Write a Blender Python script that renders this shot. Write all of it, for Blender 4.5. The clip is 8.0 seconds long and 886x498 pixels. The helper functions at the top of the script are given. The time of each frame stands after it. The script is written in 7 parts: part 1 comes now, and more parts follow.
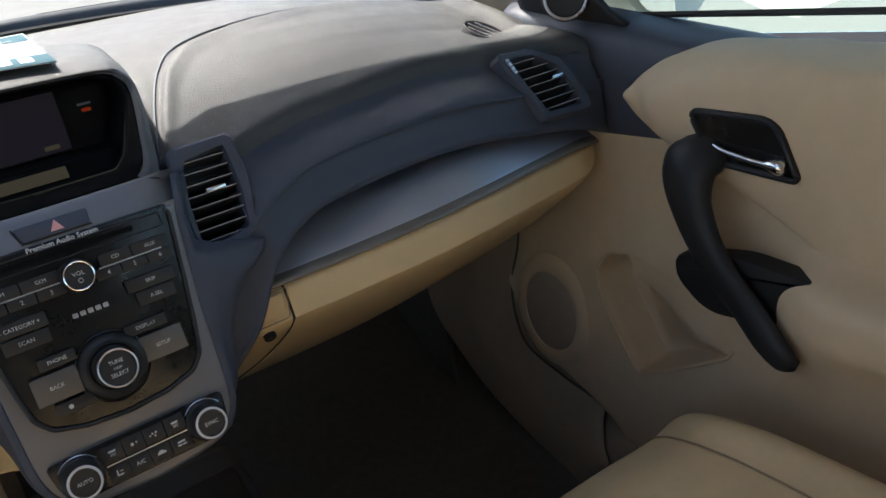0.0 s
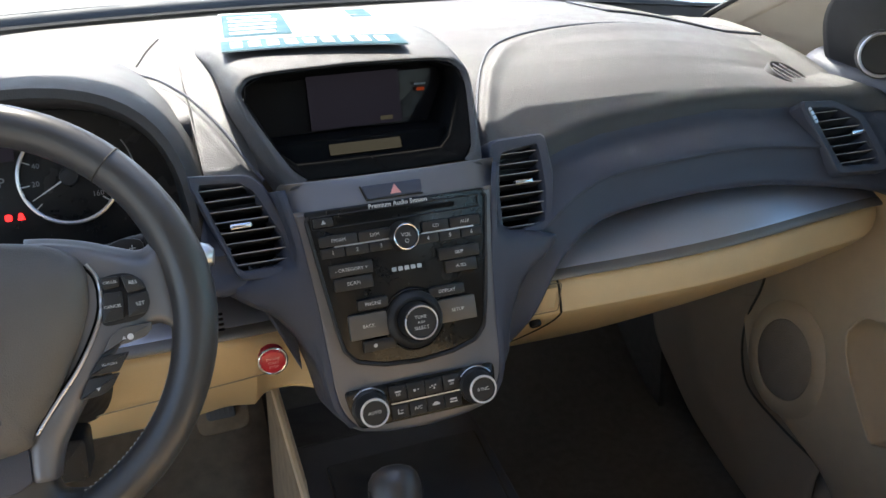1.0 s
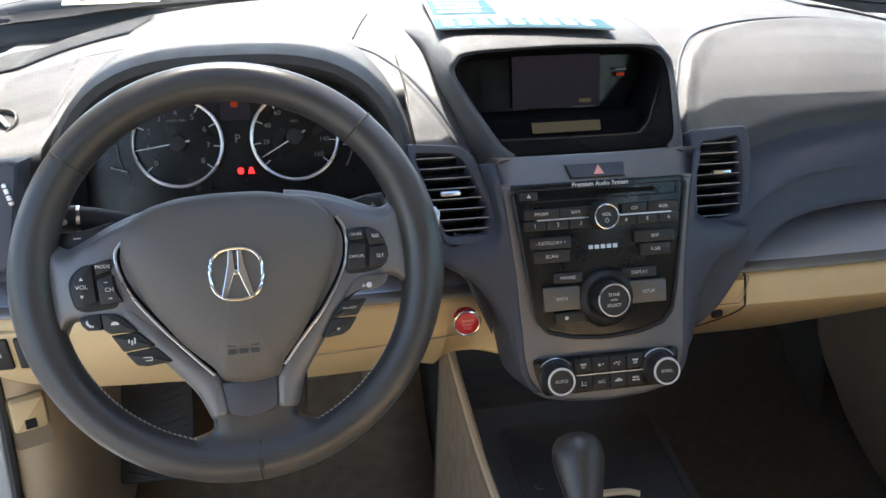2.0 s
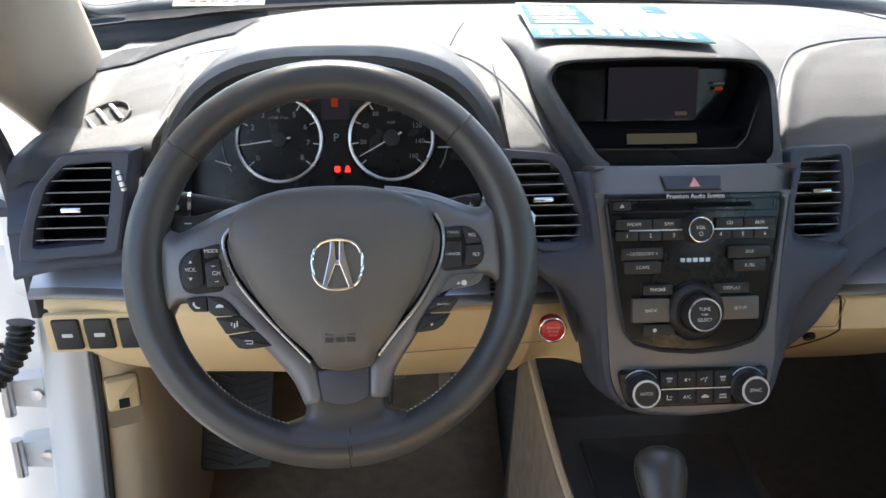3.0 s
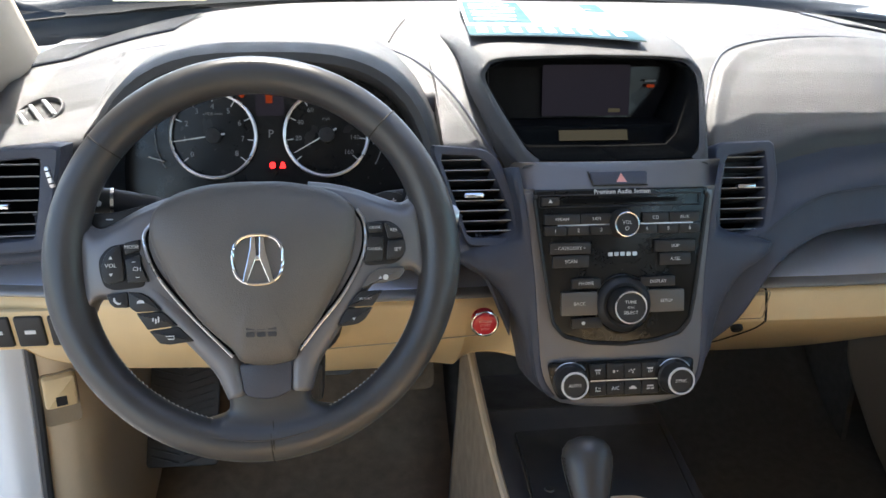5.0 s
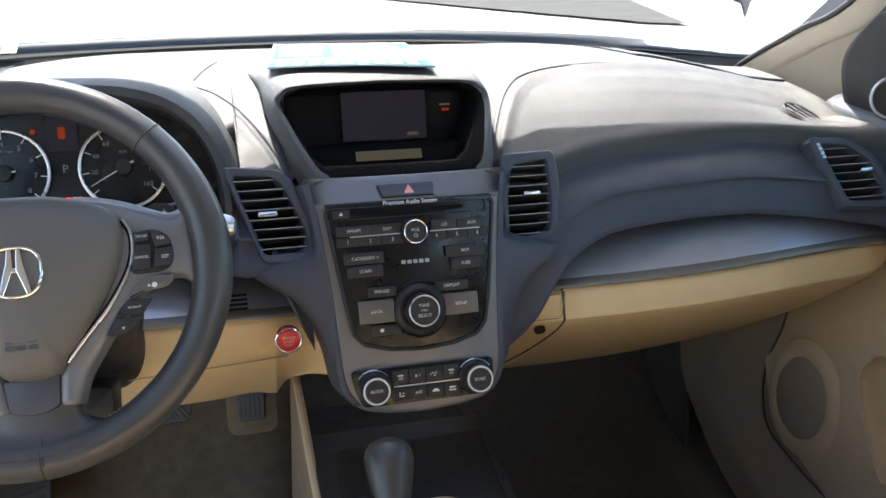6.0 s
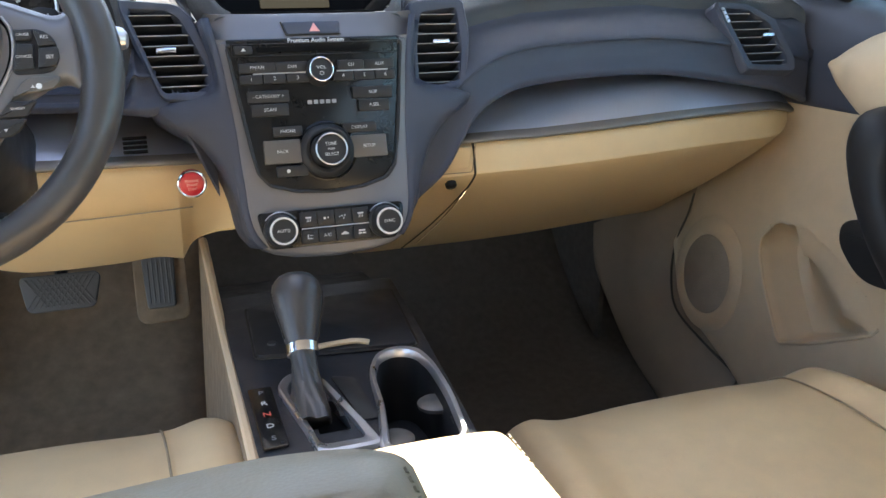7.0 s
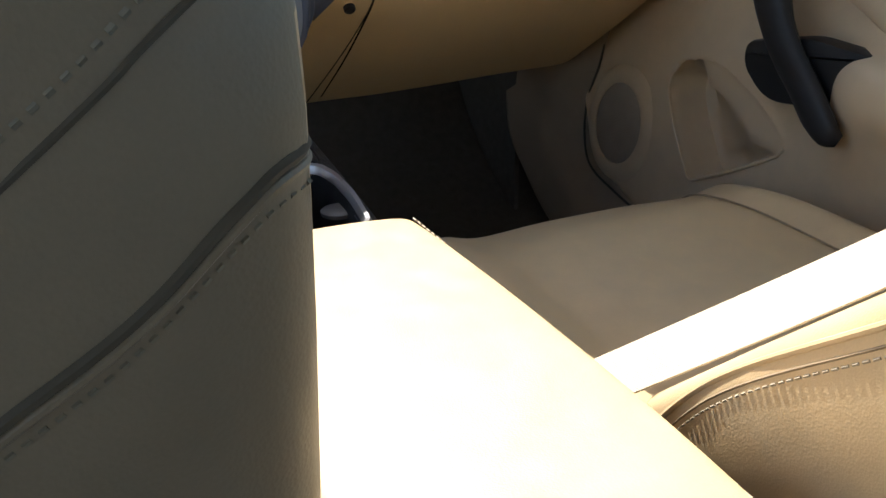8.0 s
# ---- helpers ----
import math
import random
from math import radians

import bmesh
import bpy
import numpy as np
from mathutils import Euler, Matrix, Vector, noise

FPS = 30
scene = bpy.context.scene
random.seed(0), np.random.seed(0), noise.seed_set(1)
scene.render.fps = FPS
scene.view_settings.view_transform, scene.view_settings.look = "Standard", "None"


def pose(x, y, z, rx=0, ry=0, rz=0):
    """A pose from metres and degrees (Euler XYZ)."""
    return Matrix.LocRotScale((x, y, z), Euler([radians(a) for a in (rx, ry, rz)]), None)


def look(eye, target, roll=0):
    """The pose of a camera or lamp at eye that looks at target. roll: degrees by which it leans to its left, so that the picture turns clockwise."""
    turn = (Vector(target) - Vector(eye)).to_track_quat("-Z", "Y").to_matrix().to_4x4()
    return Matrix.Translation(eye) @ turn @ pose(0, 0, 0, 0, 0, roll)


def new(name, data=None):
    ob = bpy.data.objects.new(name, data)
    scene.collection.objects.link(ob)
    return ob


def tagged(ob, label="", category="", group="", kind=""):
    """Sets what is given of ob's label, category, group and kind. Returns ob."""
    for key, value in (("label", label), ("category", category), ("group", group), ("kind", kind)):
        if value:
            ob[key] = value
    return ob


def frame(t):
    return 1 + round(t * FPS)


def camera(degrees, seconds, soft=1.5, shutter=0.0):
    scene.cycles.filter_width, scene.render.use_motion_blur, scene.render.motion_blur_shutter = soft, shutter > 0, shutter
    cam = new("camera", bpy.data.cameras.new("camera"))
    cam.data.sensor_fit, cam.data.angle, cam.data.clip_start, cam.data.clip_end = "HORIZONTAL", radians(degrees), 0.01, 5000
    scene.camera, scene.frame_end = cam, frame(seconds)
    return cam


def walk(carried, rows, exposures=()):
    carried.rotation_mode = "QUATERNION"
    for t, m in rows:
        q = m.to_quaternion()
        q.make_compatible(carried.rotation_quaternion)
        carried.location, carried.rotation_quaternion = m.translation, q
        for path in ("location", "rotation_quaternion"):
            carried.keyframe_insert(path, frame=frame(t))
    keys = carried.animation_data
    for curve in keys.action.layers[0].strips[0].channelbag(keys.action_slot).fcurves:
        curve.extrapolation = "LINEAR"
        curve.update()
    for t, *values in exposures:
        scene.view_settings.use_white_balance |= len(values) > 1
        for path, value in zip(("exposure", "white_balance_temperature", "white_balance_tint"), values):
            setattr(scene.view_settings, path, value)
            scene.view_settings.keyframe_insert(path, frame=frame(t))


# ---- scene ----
cam = camera(56.3, 8.0)
EXPOSURE = [(0.0, 1.2), (0.5, 1.7), (1.0, 1.75), (2.0, 1.9), (3.5, 1.85), (4.2, 1.85), (5.5, 2.0), (6.5, 2.15), (7.0, 2.6), (7.5, 2.3), (8.0, 1.5)]     # the phone brightens its picture as it dips into the shade
PATH = [
    (0, (-0.095, 0.173, 1.037), (0.884, 1.767, 0.33), -10.9),
    (0.5, (-0.16, 0.169, 1.065), (0.603, 1.903, 0.423), -5.7),
    (1, (-0.221, 0.168, 1.083), (0.369, 1.957, 0.411), -3.0),
    (1.5, (-0.271, 0.152, 1.092), (0.154, 1.971, 0.375), -2.2),
    (2, (-0.311, 0.147, 1.09), (-0.012, 1.997, 0.391), -1.2),
    (2.2, (-0.321, 0.147, 1.084), (-0.055, 2.006, 0.395), -0.7),
    (3.3, (-0.335, 0.135, 1.082), (-0.226, 2.018, 0.418), -0.2),
    (3.5, (-0.334, 0.136, 1.082), (-0.228, 2.016, 0.407), -0.3),
    (4, (-0.336, 0.136, 1.083), (-0.2, 2.005, 0.383), 0.1),
    (4.2, (-0.334, 0.137, 1.083), (-0.191, 2.005, 0.384), 0.2),
    (5.3, (-0.257, 0.11, 1.084), (-0.003, 1.99, 0.45), -0.4),
    (5.5, (-0.225, 0.097, 1.076), (0.071, 1.985, 0.487), -1.4),
    (6, (-0.189, 0.057, 1.03), (0.271, 1.934, 0.516), -1.3),
    (6.5, (-0.188, 0.033, 0.967), (0.365, 1.884, 0.447), -0.5),
    (7, (-0.181, 0.023, 0.899), (0.441, 1.822, 0.284), -0.4),
    (7.5, (-0.163, 0.005, 0.832), (0.572, 1.72, 0.113), -0.6),
    (7.6, (-0.172, -0.004, 0.823), (0.58, 1.693, 0.079), -0.7),
    (8, (-0.167, 0.003, 0.758), (0.599, 1.687, -0.003), -1.3),
]
walk(cam, [(t, look(eye, target, roll)) for t, eye, target, roll in PATH], EXPOSURE)

# ---- light ----
from mathutils.bvhtree import BVHTree

SUN_ELEVATION, SUN_AZIMUTH = 60.0, -4.0     # degrees; azimuth from straight ahead towards the passenger's side
world = bpy.data.worlds.new("sky")
scene.world = world
world.use_nodes = True
sky_nodes = world.node_tree
sky = sky_nodes.nodes.new("ShaderNodeTexSky")
sky.sky_type, sky.sun_disc = "NISHITA", False
sky.sun_elevation, sky.sun_rotation = radians(SUN_ELEVATION), radians(SUN_AZIMUTH)
sky_nodes.links.new(sky.outputs[0], sky_nodes.nodes["Background"].inputs[0])
sky_nodes.nodes["Background"].inputs[1].default_value = 0.15
sun = new("sun", bpy.data.lights.new("sun", "SUN"))
sun.data.energy, sun.data.angle, sun.data.color = 4.0, radians(0.5), (1.0, 0.94, 0.86)
ce, se, ca, sa = (f(radians(a)) for a in (SUN_ELEVATION, SUN_AZIMUTH) for f in (math.cos, math.sin))
sun.matrix_world = look((20 * ce * sa, 20 * ce * ca, 20 * se), (0, 0, 0))


# ---- materials ----
def material(name, colour, rough=0.5, metal=0.0, vary=0.12, scale=35.0, bump=0.0, grain=500.0, cells=False, coat=0.0, spec=0.5, weave=False):
    """A surface with two scales of variation: soft blotches and fine grain that also gives the relief."""
    m = bpy.data.materials.new(name)
    m.use_nodes = True
    n, l = m.node_tree.nodes, m.node_tree.links
    b = n["Principled BSDF"]
    b.inputs["Metallic"].default_value = metal
    b.inputs["Coat Weight"].default_value = coat
    b.inputs["Specular IOR Level"].default_value = spec
    co = n.new("ShaderNodeTexCoord")
    big, fine = n.new("ShaderNodeTexNoise"), n.new("ShaderNodeTexNoise")
    big.inputs["Scale"].default_value, fine.inputs["Scale"].default_value = scale, grain
    big.inputs["Detail"].default_value, fine.inputs["Detail"].default_value = 4, 2
    l.new(co.outputs["Object"], big.inputs[0])
    l.new(co.outputs["Object"], fine.inputs[0])
    mix = n.new("ShaderNodeMath")
    mix.operation = "MULTIPLY_ADD"
    l.new(fine.outputs[0], mix.inputs[0])
    mix.inputs[1].default_value = 0.45
    l.new(big.outputs[0], mix.inputs[2])
    ramp = n.new("ShaderNodeMapRange")
    ramp.inputs[1].default_value, ramp.inputs[2].default_value = 0.4, 1.05
    ramp.inputs[3].default_value, ramp.inputs[4].default_value = 1 - vary, 1 + vary
    l.new(mix.outputs[0], ramp.inputs[0])
    tint = n.new("ShaderNodeVectorMath")
    tint.operation = "SCALE"
    tint.inputs[0].default_value = colour
    l.new(ramp.outputs[0], tint.inputs["Scale"])
    l.new(tint.outputs[0], b.inputs["Base Color"])
    rr = n.new("ShaderNodeMapRange")
    rr.inputs[1].default_value, rr.inputs[2].default_value = 0.35, 0.65
    rr.inputs[3].default_value, rr.inputs[4].default_value = max(0.02, rough - 0.06), min(1, rough + 0.06)
    l.new(big.outputs[0], rr.inputs[0])
    l.new(rr.outputs[0], b.inputs["Roughness"])
    if bump:
        bp = n.new("ShaderNodeBump")
        bp.inputs["Strength"].default_value, bp.inputs["Distance"].default_value = bump, 0.0006
        if cells:
            v = n.new("ShaderNodeTexVoronoi")
            v.inputs["Scale"].default_value = grain
            l.new(co.outputs["Object"], v.inputs[0])
            l.new(v.outputs["Distance"], bp.inputs["Height"])
        elif weave:
            w = n.new("ShaderNodeTexWave")
            w.inputs["Scale"].default_value, w.inputs["Distortion"].default_value = grain, 1.5
            l.new(co.outputs["Object"], w.inputs[0])
            l.new(w.outputs[1], bp.inputs["Height"])
        else:
            l.new(fine.outputs[0], bp.inputs["Height"])
        l.new(bp.outputs[0], b.inputs["Normal"])
    return m


def glowing(name, colour, strength):
    m = bpy.data.materials.new(name)
    m.use_nodes = True
    b = m.node_tree.nodes["Principled BSDF"]
    b.inputs["Base Color"].default_value = (*[c * 0.06 for c in colour], 1)
    b.inputs["Specular IOR Level"].default_value = 0.1
    b.inputs["Emission Color"].default_value = (*colour, 1)
    b.inputs["Emission Strength"].default_value = strength
    return m


def glass(name, colour, rough=0.0):
    m = bpy.data.materials.new(name)
    m.use_nodes = True
    b = m.node_tree.nodes["Principled BSDF"]
    b.inputs["Base Color"].default_value = (*colour, 1)
    b.inputs["Transmission Weight"].default_value = 1
    b.inputs["Roughness"].default_value, b.inputs["IOR"].default_value = rough, 1.1
    return m


DASH = material("charcoal_dash_plastic", (0.060, 0.067, 0.090), 0.50, spec=0.35, bump=0.5, grain=900, cells=True, vary=0.10)
DASH_TOP = material("grained_dash_top", (0.062, 0.062, 0.063), 0.62, spec=0.30, bump=0.6, grain=620, cells=True, vary=0.12)
SATIN = material("satin_grey_trim", (0.175, 0.172, 0.178), 0.40, metal=0.4, spec=0.4, bump=0.15, grain=1500, vary=0.06)
# grey metal; the blue of the reflected sky is put into its colour
TRIM = material("brushed_metallic_trim", (0.60, 0.63, 0.72), 0.40, metal=0.75, bump=0.06, grain=900, vary=0.10, scale=9)
TRIM_EDGE = material("pale_metal_edge", (0.24, 0.22, 0.20), 0.42, metal=0.5)
BEIGE = material("beige_soft_plastic", (0.70, 0.515, 0.275), 0.5, bump=0.4, grain=850, cells=True, vary=0.05)
DOOR_BEIGE = material("parchment_door_vinyl", (0.61, 0.465, 0.298), 0.55, bump=0.4, grain=850, cells=True, vary=0.06)
LEATHER = material("parchment_seat_leather", (0.59, 0.445, 0.262), 0.45, bump=0.16, grain=800, cells=True, vary=0.08)
# the seat leather again, darkened to stand for shade on the driver's seat back
LEATHER_SHADED = material("shaded_seat_back_leather", (0.200, 0.172, 0.118), 0.5, bump=0.16, grain=800, cells=True, vary=0.08)
BLACK = material("black_plastic", (0.020, 0.020, 0.021), 0.5, spec=0.3, bump=0.2, grain=900, vary=0.15)
VOID = material("vent_inside_black", (0.006, 0.006, 0.006), 0.8, spec=0.06)
GLOSS = material("piano_black_panel", (0.010, 0.010, 0.010), 0.22, vary=0.08, spec=0.35)
BUTTON = material("charcoal_button", (0.026, 0.026, 0.026), 0.42, spec=0.35, vary=0.08, bump=0.1, grain=1500)
BUTTON_PALE = material("grey_button", (0.105, 0.098, 0.088), 0.4, vary=0.08)
WHEEL_LEATHER = material("dark_wheel_leather", (0.044, 0.043, 0.043), 0.36, spec=0.6, bump=0.10, grain=1100, cells=True, vary=0.1)
HUB = material("dark_airbag_cover", (0.112, 0.102, 0.092), 0.5, bump=0.35, grain=900, cells=True, vary=0.08)
CHROME = material("bright_chrome", (0.85, 0.85, 0.86), 0.12, metal=1.0, vary=0.03)
SLAT = material("grey_slat_plastic", (0.03, 0.03, 0.03), 0.45, vary=0.05)
SATIN_PALE = material("pale_slat_edge", (0.30, 0.29, 0.28), 0.35, vary=0.04)
SILVER = material("satin_silver", (0.62, 0.62, 0.64), 0.32, metal=0.9, vary=0.05)
RED = material("red_button", (0.55, 0.02, 0.03), 0.3, vary=0.1, coat=0.4)
WHITE_INK = material("white_print", (0.62, 0.62, 0.61), 0.6, vary=0.03)
GREY_INK = material("grey_print", (0.22, 0.22, 0.22), 0.6, vary=0.03)
RED_INK = material("red_print", (0.6, 0.08, 0.05), 0.6)
PINK = material("hazard_pink", (0.75, 0.33, 0.30), 0.5)
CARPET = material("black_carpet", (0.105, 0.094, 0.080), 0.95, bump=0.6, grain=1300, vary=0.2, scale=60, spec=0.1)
CARPET_TAN = material("taupe_carpet", (0.27, 0.20, 0.135), 0.95, bump=1.0, grain=1200, vary=0.25, scale=40, spec=0.1)
MAT_DARK = material("dark_floor_mat", (0.040, 0.036, 0.032), 0.95, bump=1.0, grain=1200, vary=0.3, scale=50, spec=0.1)
RUBBER = material("black_rubber", (0.03, 0.03, 0.031), 0.6, bump=0.3, grain=700)
PEDAL = material("pedal_rubber", (0.11, 0.107, 0.103), 0.6, bump=0.3, grain=700)
CONSOLE = material("charcoal_console_plastic", (0.024, 0.026, 0.031), 0.42, spec=0.4, bump=0.35, grain=900, cells=True, vary=0.12)
SEAM = material("dark_seam_groove", (0.03, 0.026, 0.02), 0.8)
SEAM_TAN = material("tan_seam_groove", (0.27, 0.205, 0.13), 0.8)
STITCH = material("tan_thread", (0.36, 0.31, 0.23), 0.7)
STITCH_GREY = material("grey_thread", (0.19, 0.18, 0.135), 0.7)
STITCH_PALE = material("pale_thread", (0.60, 0.58, 0.52), 0.7)
CAP = material("blue_grey_cap", (0.060, 0.063, 0.078), 0.5, spec=0.35, bump=0.25, grain=900, cells=True, vary=0.06)
SEAM_OLIVE = material("olive_seam_groove", (0.075, 0.068, 0.049), 0.8)
KICK = material("taupe_kick_panel", (0.30, 0.235, 0.165), 0.7, bump=0.4, grain=700, cells=True, vary=0.08)
BELT = material("beige_belt_webbing", (0.55, 0.48, 0.37), 0.7, bump=0.6, grain=260, weave=True, vary=0.05)
PAINT = material("white_car_paint", (0.72, 0.72, 0.715), 0.35, coat=0.15, vary=0.03, scale=4)
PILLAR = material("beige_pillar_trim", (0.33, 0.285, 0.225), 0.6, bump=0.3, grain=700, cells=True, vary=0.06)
HEADLINER = material("pale_headliner", (0.52, 0.49, 0.44), 0.9, bump=0.4, grain=900)
SPEAKER = material("speaker_mesh", (0.34, 0.28, 0.21), 0.7, bump=1.0, grain=450, cells=True)
DARK_SPEAKER = material("dark_speaker_mesh", (0.04, 0.038, 0.036), 0.6, bump=1.0, grain=900, cells=True)
PAPER = material("pale_paper", (0.42, 0.46, 0.46), 0.6, vary=0.05, spec=0.15)
TEAL = material("teal_print", (0.002, 0.055, 0.075), 0.6, vary=0.1, spec=0.12)
AMBER = material("amber_print", (0.62, 0.5, 0.28), 0.6)
STICKER = material("cream_sticker", (0.66, 0.56, 0.35), 0.7)
COWL = material("dusty_cowl_plastic", (0.040, 0.047, 0.056), 0.6, spec=0.3, bump=0.3, grain=500, vary=0.25, scale=14)
ASPHALT = material("asphalt_ground", (0.036, 0.036, 0.037), 0.9, spec=0.03, bump=1.0, grain=90, vary=0.3, scale=1.3)
CONCRETE = material("concrete_ground", (0.30, 0.285, 0.26), 0.9, spec=0.03, bump=0.6, grain=60, vary=0.15, scale=0.8)
WORN_ASPHALT = material("worn_asphalt_ground", (0.095, 0.092, 0.083), 0.9, spec=0.03, bump=1.0, grain=70, vary=0.25, scale=1.1)
SCREEN = material("dark_screen_glass", (0.010, 0.009, 0.009), 0.14, vary=0.1, spec=0.18)
WINDOW = glass("clear_window_glass", (0.96, 0.99, 0.97))
WINDOW_GREEN = glass("green_tinted_glass", (0.75, 0.90, 0.82))
RED_LAMP = glowing("red_warning_lamp", (1.0, 0.02, 0.02), 1.2)
ORANGE_LAMP = glowing("orange_warning_lamp", (1.0, 0.12, 0.02), 0.05)
DISPLAY = glowing("dim_display", (0.15, 0.125, 0.17), 0.022)
DISPLAY_TAN = glowing("dim_amber_display", (0.22, 0.19, 0.12), 0.07)


# ---- building tools ----
PLACE = {}


def thing(name, place, label, category, group="", kind=""):
    ob = new(name)
    ob.empty_display_size = 0.05
    ob.location = place
    PLACE[ob] = Vector(place)
    return tagged(ob, label, category, group, kind)


def part(name, bm, mat, parent=None, label="", smooth=True, thick=0.0, label_kind=""):
    """Links a bmesh, whose points are in the world, as one mesh object under a thing or a part."""
    pts = [v.co for v in bm.verts]
    lo = Vector([min(p[i] for p in pts) for i in range(3)])
    hi = Vector([max(p[i] for p in pts) for i in range(3)])
    c = (lo + hi) / 2
    bmesh.ops.translate(bm, verts=bm.verts, vec=-c)
    bmesh.ops.recalc_face_normals(bm, faces=bm.faces)
    me = bpy.data.meshes.new(name)
    bm.to_mesh(me)
    bm.free()
    if smooth:
        me.shade_smooth()
        me.set_sharp_from_angle(angle=radians(38))
    me.materials.append(mat)
    ob = new(name, me)
    if parent is not None:
        ob.parent = parent
        ob.location = c - PLACE[parent]
    else:
        ob.location = c
    PLACE[ob] = c
    if thick:
        s = ob.modifiers.new("thickness", "SOLIDIFY")
        s.thickness, s.offset = thick, 0.0
    return tagged(ob, label, kind=label_kind)


def catmull(p, n):
    """n points of a smooth curve through the points p."""
    p = np.array(p, float)
    if len(p) == 2:
        return [p[0] + (p[1] - p[0]) * k / (n - 1) for k in range(n)]
    q = np.vstack([2 * p[0] - p[1], p, 2 * p[-1] - p[-2]])
    out = []
    for k in range(n):
        s = k / (n - 1) * (len(p) - 1)
        i = min(int(s), len(p) - 2)
        f = s - i
        a, b, c, d = q[i:i + 4]
        out.append(0.5 * (2 * b + (c - a) * f + (2 * a - 5 * b + 4 * c - d) * f * f + (3 * b - a - 3 * c + d) * f ** 3))
    return out


def sheet(rows, close=False, wrap=False):
    """A mesh from rows of points. close: the rows are rings; wrap: the last row joins the first."""
    bm = bmesh.new()
    vs = [[bm.verts.new(p) for p in r] for r in rows]
    m = len(rows[0])
    for i in range(len(rows) if wrap else len(rows) - 1):
        a, b = vs[i], vs[(i + 1) % len(rows)]
        for j in range(m if close else m - 1):
            k = (j + 1) % m
            bm.faces.new((a[j], a[k], b[k], b[j]))
    if close and not wrap:
        for r in (vs[0][::-1], vs[-1]):
            bm.faces.new(r)
    return bm


def loft(sections, nu=30, nv=24):
    """A smooth sheet through sections of equally many points."""
    rows = [catmull(s, nv) for s in sections]
    cols = [catmull([r[j] for r in rows], nu) for j in range(nv)]
    return sheet([[cols[j][i] for j in range(nv)] for i in range(nu)])


def plane_frame(place, lean, turn=0.0):
    """x across, y up a face that leans back by so many degrees, z out of it towards the seats."""
    a = radians(lean)
    m = Matrix(((1, 0, 0, 0), (0, math.sin(a), -math.cos(a), 0), (0, math.cos(a), math.sin(a), 0), (0, 0, 0, 1)))
    return Matrix.Translation(place) @ Matrix.Rotation(radians(turn), 4, "Z") @ m


def rounded(pts, r, n=5):
    """A polygon with its corners rounded; r is one radius or one for each corner."""
    out, k = [], len(pts)
    for i in range(k):
        p, a, b = (Vector((*pts[j % k], 0)) for j in (i, i - 1, i + 1))
        ri = r[i] if isinstance(r, (list, tuple)) else r
        da, db = (a - p), (b - p)
        t = min(ri, da.length * 0.49, db.length * 0.49)
        s, e = p + da.normalized() * t, p + db.normalized() * t
        for q in range(n + 1):
            f = q / n
            w = s * (1 - f) ** 2 + p * 2 * f * (1 - f) + e * f * f
            out.append((w.x, w.y))
    return out


def slab(outline, depth, m, bevel=0.0, base=0.0, segments=2):
    """A plate with the given outline on a frame, from base to base + depth, its front edge rounded."""
    bm = bmesh.new()
    steps = [(0.0, base)]
    if bevel:
        for k in range(segments + 1):
            a = k / segments * math.pi / 2
            steps.append((bevel * (1 - math.cos(a)), base + depth - bevel + bevel * math.sin(a)))
    else:
        steps.append((0.0, base + depth))
    pts = np.array(outline, float)
    area = 0.5 * sum(pts[i - 1][0] * pts[i][1] - pts[i][0] * pts[i - 1][1] for i in range(len(pts)))
    if area < 0:
        pts = pts[::-1]
    nxt, prv = np.roll(pts, -1, 0), np.roll(pts, 1, 0)
    d = nxt - prv
    d /= np.maximum(np.linalg.norm(d, axis=1, keepdims=True), 1e-9)
    inward = np.stack([-d[:, 1], d[:, 0]], 1)
    rings = []
    for inset, h in steps:
        rings.append([bm.verts.new(m @ Vector((*(p + inset * w), h))) for p, w in zip(pts, inward)])
    for a, b in zip(rings, rings[1:]):
        for i in range(len(a)):
            j = (i + 1) % len(a)
            bm.faces.new((a[i], a[j], b[j], b[i]))
    bm.faces.new(rings[0][::-1])
    bm.faces.new(rings[-1])
    return bm


def rect(x0, y0, x1, y1, r=0.002):
    return rounded([(x0, y0), (x1, y0), (x1, y1), (x0, y1)], r, 3)


def turned(profile, m, seg=32):
    """A body of revolution: profile of (radius, height) about the frame's z."""
    rows = [[m @ Vector((r * math.cos(2 * math.pi * k / seg), r * math.sin(2 * math.pi * k / seg), h)) for k in range(seg)] for r, h in profile]
    return sheet(rows, close=True)


def ring(R, r, m, seg=48, sides=8):
    return sheet([[m @ Vector(((R + r * math.cos(b)) * math.cos(a), (R + r * math.cos(b)) * math.sin(a), r * math.sin(b)))
                   for b in (2 * math.pi * j / sides for j in range(sides))] for a in (2 * math.pi * k / seg for k in range(seg))], close=True, wrap=True)


def tube(path, r, sides=8, closed=False, flat=1.0):
    """A tube along a path; r is one radius or one for each point."""
    P = [Vector(p) for p in path]
    rows, n, up = [], len(P), Vector((0.13, 0.21, 0.97))
    for i, p in enumerate(P):
        t = (P[(i + 1) % n] - P[i - 1]) if closed else (P[min(i + 1, n - 1)] - P[max(i - 1, 0)])
        a = t.cross(up).normalized()
        b = a.cross(t).normalized()
        ri = r[i] if isinstance(r, (list, tuple)) else r
        rows.append([p + a * ri * math.cos(2 * math.pi * k / sides) + b * ri * flat * math.sin(2 * math.pi * k / sides) for k in range(sides)])
    return sheet(rows, close=True, wrap=closed)


